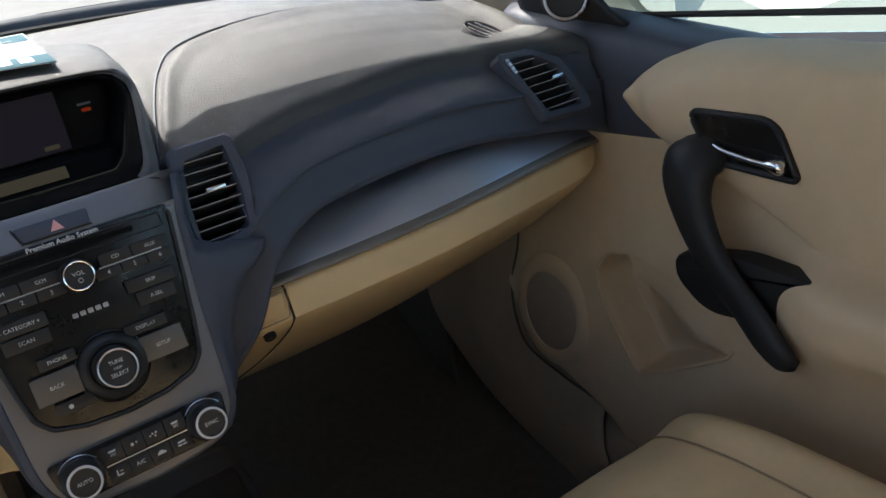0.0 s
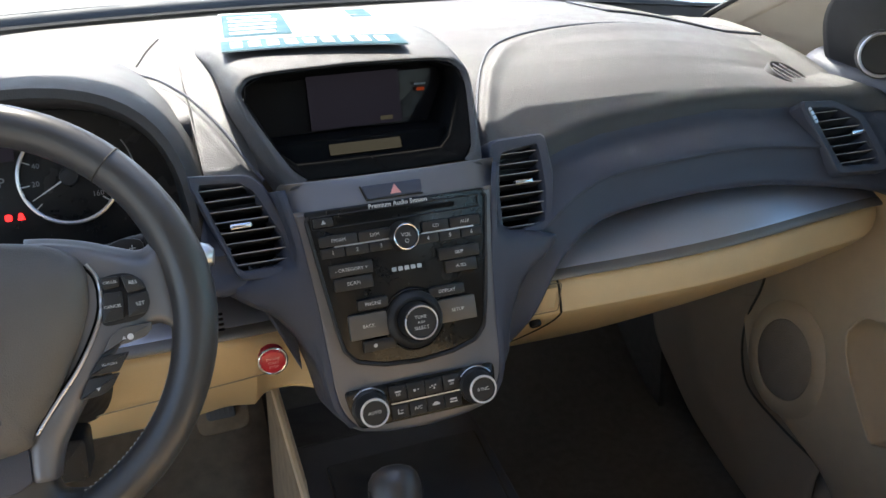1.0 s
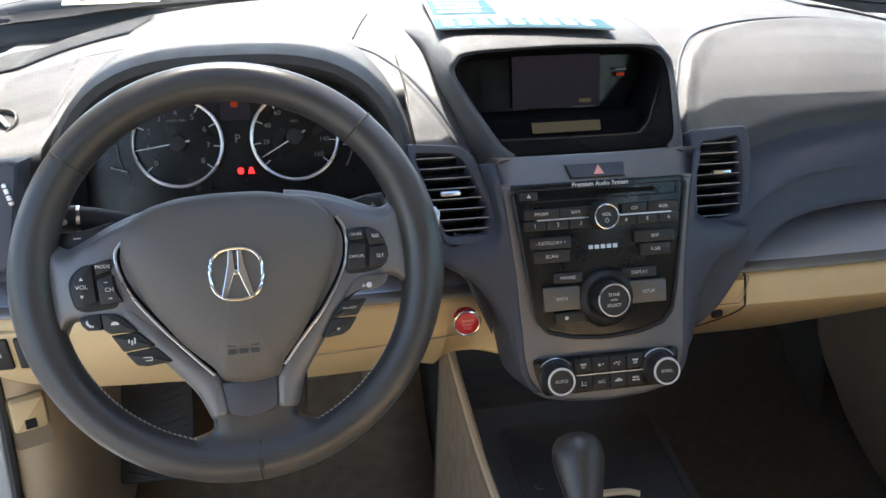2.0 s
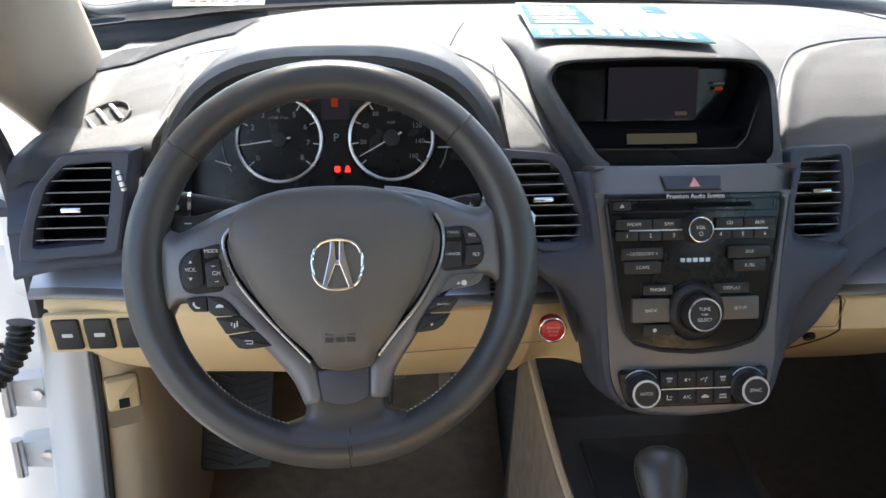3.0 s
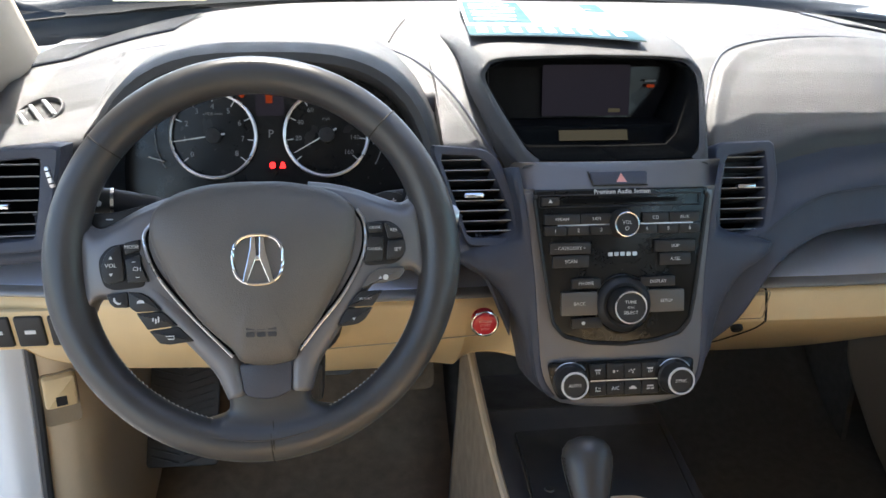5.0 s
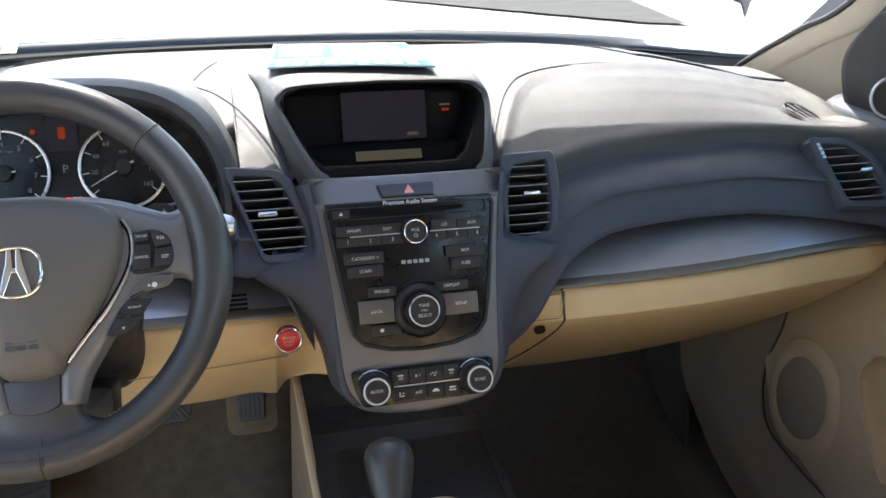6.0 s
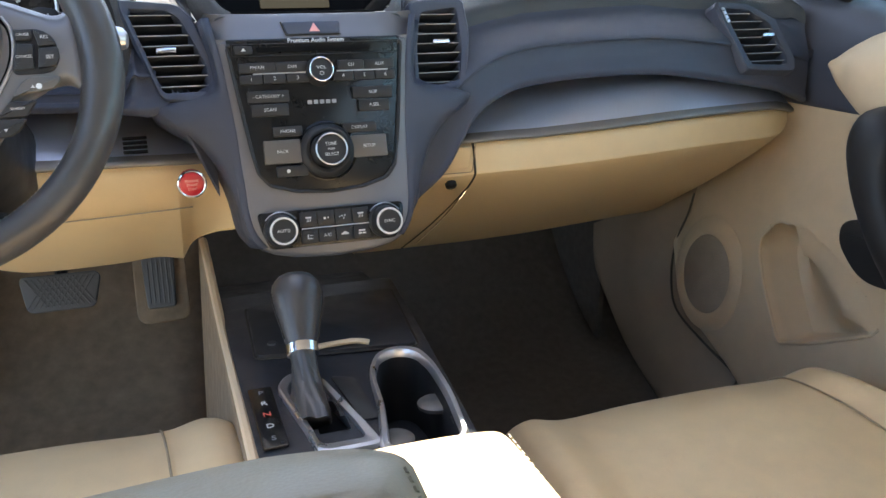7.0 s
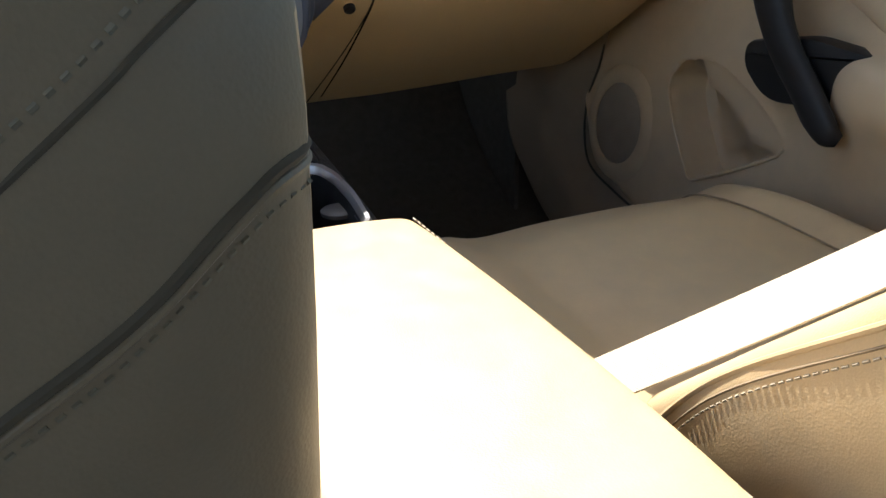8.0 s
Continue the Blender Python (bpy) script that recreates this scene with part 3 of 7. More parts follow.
def screen_hood():
    unit = thing("display_unit", (0, 1.12, 0.86), "hooded navigation display, dark screen recessed in the dash", "display")
    half = [
        [(0.088, 1.012, 0.867), (0.103, 1.030, 0.880), (0.131, 1.118, 0.933), (0.128, 1.140, 0.951), (0.105, 1.148, 0.960), (0.0, 1.152, 0.963)],
        [(0.094, 1.006, 0.864), (0.110, 1.027, 0.878), (0.139, 1.118, 0.934), (0.135, 1.142, 0.956), (0.109, 1.152, 0.966), (0.0, 1.156, 0.969)],
        [(0.105, 1.004, 0.860), (0.120, 1.045, 0.872), (0.147, 1.150, 0.918), (0.148, 1.195, 0.960), (0.115, 1.215, 0.978), (0.0, 1.22, 0.982)],
        [(0.112, 1.02, 0.855), (0.129, 1.095, 0.874), (0.152, 1.235, 0.945), (0.155, 1.28, 0.972), (0.122, 1.32, 0.985), (0.0, 1.33, 0.989)],
        [(0.118, 1.05, 0.845), (0.134, 1.12, 0.880), (0.172, 1.36, 0.967), (0.18, 1.46, 0.982), (0.13, 1.53, 0.988), (0.0, 1.55, 0.990)],
    ]
    for s in (-1, 1):
        part("hood", loft([[(s * x, y, z) for x, y, z in h] for h in half], 36, 40), DASH_TOP, unit, "grained grey hood")
    inner = [(0.0, 1.012, 0.865)] + half[0]
    back = [(0.0, 1.182, 0.862), (0.085, 1.182, 0.862), (0.098, 1.182, 0.872), (0.125, 1.19, 0.928), (0.122, 1.192, 0.946), (0.10, 1.194, 0.955), (0.0, 1.195, 0.957)]
    loop = lambda h: [Vector(p) for p in h] + [Vector((-x, y, z)) for x, y, z in h[-2:0:-1]]
    a, b = loop(inner), loop(back)
    a, b = a + a[:1], b + b[:1]
    part("recess", sheet([a, [p * 0.4 + q * 0.6 for p, q in zip(a, b)], b]), VOID, unit, "black recess round the screen", thick=0.002)
    bm = bmesh.new()
    bm.faces.new([bm.verts.new(p) for p in b[:-1]])
    part("screen_glass", bm, SCREEN, unit, "dark glossy screen", smooth=False)
    m = plane_frame((0, 1.180, 0.909), 7)
    lit = part("picture", slab(rect(-0.050, -0.024, 0.066, 0.041, 0.002), 0.001, m), DISPLAY, unit, "dim greyish picture", smooth=False)
    part("print_bar", slab(rect(0.038, -0.020, 0.054, -0.015, 0.001), 0.0004, m, base=0.0011), DISPLAY_TAN, lit, smooth=False)
    part("status_print", slab(rect(0.086, 0.019, 0.101, 0.0215, 0.0005), 0.001, m, base=0.001), GREY_INK, unit, smooth=False)
    part("status_lamp", slab(rect(0.089, 0.0115, 0.099, 0.0155, 0.001), 0.002, m), ORANGE_LAMP, unit, smooth=False)
    # step with the small strip display below
    part("step", loft([[(x, 1.182, 0.880) for x in np.linspace(-0.106, 0.106, 7)], [(x, 1.130, 0.883) for x in np.linspace(-0.108, 0.108, 7)], [(x, 1.118, 0.8835) for x in np.linspace(-0.107, 0.107, 7)], [(x, 1.113, 0.881) for x in np.linspace(-0.106, 0.106, 7)], [(x, 1.106, 0.869) for x in np.linspace(-0.102, 0.102, 7)], [(x, 1.098, 0.857) for x in np.linspace(-0.099, 0.099, 7)]], 14, 12), VOID, unit, "black step", thick=0.003)
    m = plane_frame((0.000, 1.1065, 0.8735), 28)
    part("strip_display", slab(rect(-0.044, -0.0065, 0.042, 0.0065, 0.001), 0.001, m, base=0.002), DISPLAY_TAN, unit, "dim amber strip display", smooth=False)


screen_hood()


def air_vent(name, outline, m, opening, slats, tab, lean=0.0, parent=dash, wheel=None, label="rectangular black-slatted air vent in a grey bezel"):
    """A bezel with a real opening, louvres behind it and a chrome tab."""
    bz = rounded(outline, 0.006, 4)
    op = rounded(opening, 0.004, 4)
    # bezel: ring between the outlines, resampled to equally many points
    def resample(p, n):
        p = np.array(p + [p[0]], float)
        d = np.r_[0, np.cumsum(np.linalg.norm(np.diff(p, axis=0), axis=1))]
        return [(np.interp(s, d, p[:, 0]), np.interp(s, d, p[:, 1])) for s in np.linspace(0, d[-1], n, endpoint=False)]
    n = 64
    c = np.mean(op, axis=0)
    def by_angle(p):
        q = resample(p, 400)
        ang = [math.atan2(y - c[1], x - c[0]) for x, y in q]
        return [q[int(np.argmin([abs((a - t + math.pi) % (2 * math.pi) - math.pi) for a in ang]))] for t in np.linspace(-math.pi, math.pi, n, endpoint=False)]
    bo, bi = by_angle(bz), by_angle(op)
    # the fascia is open behind the louvres
    hole = [((m @ Vector((x, y, -0.004))).x, (m @ Vector((x, y, -0.004))).z) for x, y in bi]
    for panel in fascia_panels:
        cutter = bmesh.new()
        cutter.from_mesh(panel.data)
        bmesh.ops.delete(cutter, geom=[f for f in cutter.faces if inside((f.calc_center_median() + PLACE[panel]).xz, hole)], context="FACES")
        cutter.to_mesh(panel.data)
        cutter.free()
    rows = [[m @ Vector((x, y, h)) for x, y in ((p[0] * (1 - f) + q[0] * f, p[1] * (1 - f) + q[1] * f) for p, q in zip(bo, bi))] for f, h in ((0, -0.04), (0, 0.002), (0.15, 0.005), (0.5, 0.005), (0.85, 0.003), (1.0, -0.004), (1.02, -0.045))]
    vent = part(name, ring_sheet(rows), DASH, parent, label)
    bm = bmesh.new()
    bm.faces.new([bm.verts.new(m @ Vector((x, y, -0.044))) for x, y in bi])
    part("backing", bm, VOID, vent, smooth=False)
    ys = [p[1] for p in bi]
    lo, hi = min(ys), max(ys)
    for k in range(slats):
        y = lo + (hi - lo) * (k + 0.5) / slats
        xs = [x for x, yy in resample(op, 400) if abs(yy - y - lean * x) < (hi - lo) / slats * 0.5]
        if not xs:
            continue
        x0, x1 = min(xs) + 0.0005, max(xs) - 0.0005
        bm = sheet([[m @ Vector((x, y + lean * (x - c[0]) + dy, h)) for dy, h in ((-0.0042, -0.026), (-0.0003, -0.003), (0.0006, -0.0015), (0.0014, -0.003), (-0.003, -0.026))] for x in (x0, (x0 + x1) / 2, x1)], close=True)
        sl = part("slat", bm, SLAT, vent)
        part("slat_edge", tube([m @ Vector((x, y + lean * (x - c[0]) + 0.0008, -0.0012)) for x in (x0, x1)], 0.0007, 5), SATIN_PALE, sl, "pale slat edge")
    if tab:
        mm = at(m, tab[0], tab[1], 0.0, tab[2] if len(tab) > 2 else 0)
        part("chrome_tab", slab(rect(-0.011, -0.0028, 0.011, 0.0028, 0.0015), 0.008, mm, 0.0015, base=-0.004), CHROME, vent, "chrome adjuster tab")
    return vent


def ring_sheet(rows):
    bm = bmesh.new()
    vs = [[bm.verts.new(p) for p in r] for r in rows]
    k = len(rows[0])
    for a, b in zip(vs, vs[1:]):
        for j in range(k):
            bm.faces.new((a[j], a[(j + 1) % k], b[(j + 1) % k], b[j]))
    return bm


def vents():
    for s in (-1, 1):
        if s < 0:
            m = plane_frame((-0.168, 1.010, 0.826), 20)
            q = [(-0.042, 0.060), (0.0231, 0.0535), (0.0360, 0.0400), (0.0605, -0.0251), (0.0630, -0.0610), (-0.004, -0.0540)]
            o = [(-0.0310, 0.0475), (0.0103, 0.0450), (0.0227, 0.0352), (0.0439, -0.0122), (0.0515, -0.0438), (-0.0013, -0.0448)]
        else:
            m = plane_frame((0.168, 1.024, 0.826), 20)
            q = [(-0.043, 0.050), (-0.034, 0.0545), (0.031, 0.0555), (0.0345, 0.010), (0.030, -0.016), (0.021, -0.053), (-0.037, -0.072), (-0.045, -0.0535)]
            o = [(-0.026, 0.036), (0.0195, 0.0430), (0.0205, -0.009), (0.0143, -0.046), (-0.038, -0.056), (-0.0354, -0.008)]
        air_vent("air_vent", q, m, o, 8, (0.006 if s < 0 else -0.004, 0.002))
        if s < 0:
            m = plane_frame((-0.680, 1.035, 0.818), 6)
            q = [(-0.0036, 0.0635), (0.0732, 0.0685), (0.0616, 0.0167), (0.0475, -0.0480), (-0.0640, -0.0560), (-0.0570, -0.0252), (-0.0380, 0.0247)]
            o = [(-0.0009, 0.0500), (0.0474, 0.0540), (0.0410, 0.0108), (0.0321, -0.0336), (-0.0436, -0.0396), (-0.0384, -0.0129), (-0.0211, 0.0306)]
        else:
            m = plane_frame((0.680, 1.056, 0.818), 28)
            q = [(-0.078, 0.056), (-0.0215, 0.052), (0.023, 0.027), (0.043, -0.036), (0.038, -0.058), (-0.047, -0.052), (-0.057, -0.016), (-0.072, 0.025)]
            o = [(-0.060, 0.044), (-0.020, 0.040), (0.012, 0.018), (0.028, -0.034), (0.024, -0.044), (-0.034, -0.040), (-0.046, -0.005)]
        v = air_vent("air_vent", q, m, o, 7, (s * 0.006 if s > 0 else 0.0, 0.002))
        mm = at(m, -s * (0.0575 if s < 0 else 0.0630), 0.034, 0.003, -s * 12 if s < 0 else 16)
        part("thumb_wheel", slab(rect(-0.003, -0.012, 0.003, 0.012, 0.0025), 0.003, mm, 0.0012), SILVER, v, "silver thumb wheel")
        for k in range(3):
            part("thumb_rib", slab(rect(-0.003, -0.008 + 0.007 * k, 0.003, -0.0065 + 0.007 * k, 0.0004), 0.0005, mm, base=0.0029), BLACK, v, smooth=False)
    # round side-window demisters on the dash top
    for s in (-1, 1):
        y = 1.198 if s < 0 else 1.166
        x = 0.685 if s < 0 else 0.657
        m = Matrix.Translation((s * x, y, dash_surface(x, y) + 0.002)) @ Matrix.Rotation(radians(25), 4, "X") @ Matrix.Rotation(radians(s * 15), 4, "Y")
        v = part("demister_vent", turned([(0.0350, -0.030), (0.0350, 0.000), (0.0345, 0.0015), (0.0330, 0.0022), (0.0318, 0.0016), (0.0310, -0.003)], m, 36), DASH_TOP, dash, "round demister vent with pale bars")
        part("backing", turned([(0.0312, -0.003), (0.0, -0.0028)], m, 32), VOID, v)
        for k in range(3):
            c = -0.017 + 0.017 * k
            h = math.sqrt(max(0, 0.0285 ** 2 - c * c))
            e = [m @ (Matrix.Rotation(radians(32), 4, "Z") @ Vector((c, t, 0.0005))) for t in (-h, h)]
            part("slat", tube(e, 0.0036, 6, flat=0.5), SILVER, v)


vents()


# ---- driver's side of the dashboard ----
def binnacle():
    unit = thing("instrument_cluster", (-0.393, 1.1, 0.82), "dark gauge cluster with two ringed dials under a hood", "gauges")
    cx, z0 = -0.393, 0.80

    def arch(a, b, y, lean, n=3.0, drop=0.0):
        out = []
        for k in range(25):
            t = math.pi * k / 24
            c, s = math.cos(t), math.sin(t)
            x = a * math.copysign(abs(c) ** (2 / n), -c)
            z = b * abs(s) ** (2 / n)
            out.append((cx + x, y + lean * z, z0 + drop + z))
        return out
    part("hood", sheet([arch(0.183, 0.158, 1.07, 0.25), arch(0.186, 0.168, 1.03, 0.40), arch(0.192, 0.176, 1.025, 0.42), arch(0.200, 0.180, 1.035, 0.48), arch(0.208, 0.184, 1.10, 0.6), arch(0.222, 0.183, 1.22, 0.75), arch(0.24, 0.172, 1.36, 0.9)]), DASH_TOP, unit, "grained grey hood", thick=0.003)
    part("lining", sheet([arch(0.1825, 0.157, 1.07, 0.25), arch(0.175, 0.145, 1.14, 0.2), arch(0.172, 0.14, 1.16, 0.2)]), BLACK, unit, "black lining")
    m = plane_frame((cx, 1.135, 0.872), 12)
    part("dial_face", slab(rounded([(-0.19, -0.09), (0.19, -0.09), (0.175, 0.05), (0.11, 0.075), (-0.11, 0.075), (-0.175, 0.05)], 0.02, 4), 0.004, m, base=-0.006), GLOSS, unit, "black dial face")
    for k, (x, marks, values, angle) in enumerate(((-0.069, 9, "0 1 2 3 4 5 6 7 8".split(), -10), (0.066, 9, "0 20 40 60 80 100 120 140 160".split(), 29))):
        g = at(m, x, 0.002, 0.0)
        ringp = part("dial_ring", ring(0.0505, 0.0022, at(g, 0, 0, 0.004)), SILVER, unit, "silver dial ring")
        for i in range(marks):
            a = radians(220 - 260 * i / 8)
            c, s = math.cos(a), math.sin(a)
            part("mark", slab(rect(-0.004, -0.0006, 0.004, 0.0006, 0.0002), 0.0008, at(g, 0.0445 * c, 0.0445 * s, 0.001, math.degrees(a))), WHITE_INK, ringp, smooth=False)
            if not (k == 1 and i == 0):
                lettering(values[i], 0.0095 if k == 0 else 0.0082, at(g, 0.0345 * c, 0.0345 * s, 0.001), GREY_INK, ringp)
        a = radians(188 if k == 0 else 209)
        d = Vector((math.cos(a), math.sin(a), 0))
        part("needle", slab([(0.045, -0.0004), (0.045, 0.0004), (-0.014, 0.0012), (-0.014, -0.0012)], 0.0012, at(g, 0, 0, 0.005, math.degrees(a))), WHITE_INK, unit, "white needle", smooth=False)
        part("needle_cap", turned([(0.0, 0.002), (0.010, 0.002), (0.009, 0.008), (0.0, 0.009)], g, 20), BLACK, unit)
    lettering("x1000 r/min", 0.0048, at(m, -0.069, 0.028, 0.001), GREY_INK, unit)
    lettering("mph", 0.0055, at(m, 0.066, 0.021, 0.001), GREY_INK, unit)
    lettering("P", 0.014, at(m, -0.001, 0.003, 0.001), GREY_INK, unit)
    part("small_display", slab(rect(-0.018, 0.025, 0.016, 0.066, 0.002), 0.0012, m), DISPLAY, unit, "dim information display", smooth=False)
    part("warning_lamp", slab(rounded([(-0.004, -0.0385), (0.003, -0.0385), (0.003, -0.031), (-0.004, -0.031)], 0.003), 0.001, m), RED_LAMP, unit, smooth=False)
    part("warning_lamp", slab([(0.008, -0.0385), (0.0155, -0.0385), (0.0135, -0.031), (0.010, -0.031)], 0.001, m), RED_LAMP, unit, smooth=False)
    part("warning_lamp", slab(rect(-0.0055, 0.040, 0.0025, 0.054, 0.001), 0.001, at(m, 0, 0, 0.0012)), ORANGE_LAMP, unit, smooth=False)
    part("warning_lamp", turned([(0.0, 0.0), (0.0035, 0.0), (0.0, 0.001)], at(m, -0.034, 0.050), 12), ORANGE_LAMP, unit)
    for s in (-1, 1):
        arc = [at(m, -0.0015 + s * 0.068, 0) @ Vector((s * 0.068 * math.cos(t), 0.068 * math.sin(t), 0.001)) for t in np.linspace(-0.55, 0.55, 12)]
        part("side_scale", tube(arc, 0.0008, 4), GREY_INK, unit)
        part("side_needle", tube([at(m, s * 0.128, -0.028) @ Vector((0, 0, 0.003)), at(m, s * 0.146, -0.022) @ Vector((0, 0, 0.003))] if s < 0 else [at(m, 0.122, -0.010) @ Vector((0, 0, 0.003)), at(m, 0.146, -0.010) @ Vector((0, 0, 0.003))], 0.001, 4), WHITE_INK, unit)


binnacle()


def knee_panel():
    kp = thing("knee_panel", (-0.45, 1.0, 0.65), "beige lower dash panel under the steering column", "panel")
    def prof(x, zb, reach=0.13):
        yt, zt = lerp(PX, TRIM_Y, abs(x)), lerp(PX, TRIM_Z, abs(x))
        h = zt - zb
        return [(x, yt + 0.003, zt - 0.004), (x, yt - 0.001, zt - 0.016), (x, yt + 0.006 + 0.02 * reach, zt - 0.33 * h), (x, yt + 0.30 * reach, zt - 0.55 * h), (x, yt + 0.66 * reach, zt - 0.80 * h), (x, yt + 0.95 * reach, zb + 0.006), (x, yt + reach + 0.006, zb), (x, yt + reach + 0.03, zb + 0.004), (x, yt + 0.4, zb + 0.02)]
    left = [(-0.738, 0.665, 0.03), (-0.733, 0.64, 0.05), (-0.715, 0.606, 0.07), (-0.68, 0.585, 0.085), (-0.60, 0.578, 0.09), (-0.50, 0.578, 0.10)]
    part("switch_side", loft([prof(*p) for p in left], 30, 34), BEIGE, kp)
    right = [(-0.50, 0.578, 0.10), (-0.44, 0.575, 0.10), (-0.40, 0.572, 0.10), (-0.35, 0.548, 0.13), (-0.25, 0.545, 0.13), (-0.20, 0.547, 0.13), (-0.165, 0.540, 0.13)]
    part("lower_cover", loft([prof(*p) for p in right], 40, 34), BEIGE, kp)
    edge = [(-0.165, 0.540, 0.13), (-0.15, 0.575, 0.09), (-0.125, 0.592, 0.06), (-0.105, 0.602, 0.03), (-0.095, 0.612, 0.0)]
    part("end_flap", loft([prof(*p) for p in edge], 16, 34), BEIGE, kp)
    part("fold", tube(catmull([(x, lerp(PX, TRIM_Y, abs(x)) + 0.012, 0.640 + 0.01 * (x + 0.3)) for x in np.linspace(-0.36, -0.15, 6)], 12), 0.0008, 5), STITCH, kp)
    # switches at the door end
    m = plane_frame((-0.667, 1.036, 0.676), -9)
    part("switch_bank", slab(rect(-0.062, -0.028, 0.060, 0.024, 0.006), 0.006, m, 0.002), BEIGE, kp)
    for k, x in enumerate((-0.036, 0.0, 0.037)):
        b = part("switch", slab(rounded([(x - 0.0155, -0.022), (x + 0.0155, -0.022), (x + 0.0145, 0.018), (x - 0.0165, 0.018)], 0.003, 3), 0.005, m, 0.002, base=0.005), BUTTON, kp, "charcoal push switch")
        if k < 2:
            part("symbol", slab(rect(x - 0.006, -0.004, x + 0.006, 0.001, 0.001), 0.0006, m, base=0.0101), WHITE_INK, b, smooth=False)
    # start button
    m = plane_frame((-0.150, 0.996, 0.683), -4)
    part("start_ring", ring(0.0148, 0.0017, at(m, 0, 0, 0.013), 36), CHROME, kp, "chrome ring")
    b = part("start_button", turned([(0.0142, 0.0), (0.0142, 0.012), (0.0128, 0.0155), (0.009, 0.0168), (0.0, 0.0172)], m, 32), RED, kp, "glossy red start button")
    for k, w in enumerate(("ENGINE", "START", "STOP")):
        lettering(w, 0.0042, at(m, 0, 0.0048 - 0.0048 * k, 0.0176), PINK, b)
    # slots in the trim between column and centre
    m = plane_frame((-0.206, 1.012, 0.7245), 30)
    for k in range(4):
        part("slot", slab(rect(-0.013, -0.0013 + 0.0055 * k - 0.008, 0.013, 0.0013 + 0.0055 * k - 0.008, 0.001), 0.004, m), VOID, kp, smooth=False)


knee_panel()


def steering():
    C = Vector((-0.382, 0.815, 0.832))
    W = plane_frame(C, 21)
    T = at(W, 0, 0, 0, 3.8)     # the wheel stands turned a little
    wheel = thing("steering_wheel", C, "dark leather three-spoke steering wheel with silver accents", "steering wheel")
    R, n = 0.1615, 96
    rows = []
    for i in range(n):
        a = 2 * math.pi * i / n
        grip = 0.0022 * max(0.0, math.cos(2 * (a - radians(3.8)))) ** 3
        rows.append([W @ Vector(((R + (0.0165 + grip) * math.cos(b)) * math.cos(a), (R + (0.0165 + grip) * math.cos(b)) * math.sin(a), 0.0185 * math.sin(b) - 0.005)) for b in (2 * math.pi * j / 18 for j in range(18))])
    part("rim", sheet(rows, close=True, wrap=True), WHEEL_LEATHER, wheel, "dark leather rim")
    for ang in (-90, 42, 138):
        a = radians(ang + 3.8)
        c = W @ Vector((R * math.cos(a), R * math.sin(a), -0.005))
        mm = Matrix.Translation(c) @ W.to_3x3().to_4x4() @ Matrix.Rotation(a + math.pi / 2, 4, "Z") @ Matrix.Rotation(math.pi / 2, 4, "Y")
        part("rim_seam", ring_xy(0.0168, 0.0188, 0.0006, mm), SEAM, wheel, "stitched seam")
    # pale hand stitching along the inner edge of the rim
    for k in range(-4, 30):
        for lo, hi in ((-78, -18), (198, 258)):
            a = radians(lo + (hi - lo) * (k + 4) / 34)
            q = [W @ Vector(((R - 0.0168) * math.cos(t), (R - 0.0168) * math.sin(t), h)) for t, h in ((a, -0.0085), (a + 0.014, -0.0055))]
            part("stitch", tube(q, 0.0006, 4), STITCH_PALE, wheel)
    # side spokes: satin plates with a broad rounded upper edge
    for s in (-1, 1):
        sec = []
        for x, top, bot, h in ((0.152, 0.056, -0.046, -0.004), (0.1455, 0.046, -0.034, 0.0), (0.138, 0.037, -0.023, 0.004), (0.128, 0.034, -0.020, 0.007), (0.112, 0.040, -0.024, 0.009), (0.092, 0.049, -0.034, 0.009), (0.070, 0.056, -0.050, 0.007), (0.050, 0.060, -0.066, 0.004)):
            sec.append([tuple(T @ Vector((s * x, yy, hh))) for yy, hh in ((top + 0.002, h - 0.026), (top + 0.003, h - 0.014), (top - 0.001, h - 0.007), (top - 0.009, h), (top * 0.5 + bot * 0.5, h + 0.0012), (bot + 0.006, h), (bot, h - 0.004), (bot - 0.002, h - 0.014), (bot, h - 0.026))])
        part("side_spoke", loft(sec, 30, 34), SATIN, wheel, "satin grey side spoke", thick=0.002)
        # key pod: dark sunk plate under the switches
        pod = [(s * x, y) for x, y in ((0.1290, 0.012), (0.1292, 0.0), (0.1262, -0.013), (0.118, -0.0165), (0.092, -0.0160), (0.093, 0.0), (0.095, 0.019), (0.104, 0.0225), (0.119, 0.0215))]
        part("key_pod", slab(rounded(pod, 0.006, 4), 0.004, at(T, 0, 0, 0.0078), 0.001), BLACK, wheel, "dark plate round the keys")
        # arm that runs beside the hub down to the lower spoke
        inner = [(0.094, 0.004), (0.088, -0.012), (0.068, -0.041), (0.046, -0.066), (0.0295, -0.083), (0.0255, -0.095), (0.0225, -0.117)]
        outer = [(0.110, -0.024), (0.096, -0.032), (0.077, -0.052), (0.060, -0.073), (0.0445, -0.094), (0.0390, -0.106), (0.0345, -0.119)]
        sec = []
        for (a, b), (c, e) in zip(inner, outer):
            sec.append([tuple(T @ Vector((0.001 + s * x, y, h))) for x, y, h in ((a - 0.006, b + 0.004, 0.002), (a, b, 0.0085), (a * 0.6 + c * 0.4, b * 0.6 + e * 0.4, 0.0095), (a * 0.25 + c * 0.75, b * 0.25 + e * 0.75, 0.0075), (c, e, 0.002), (c + 0.001, e - 0.001, -0.016))])
        part("spoke_arm", loft(sec, 30, 18), SATIN, wheel, "satin grey arm beside the hub", thick=0.002)
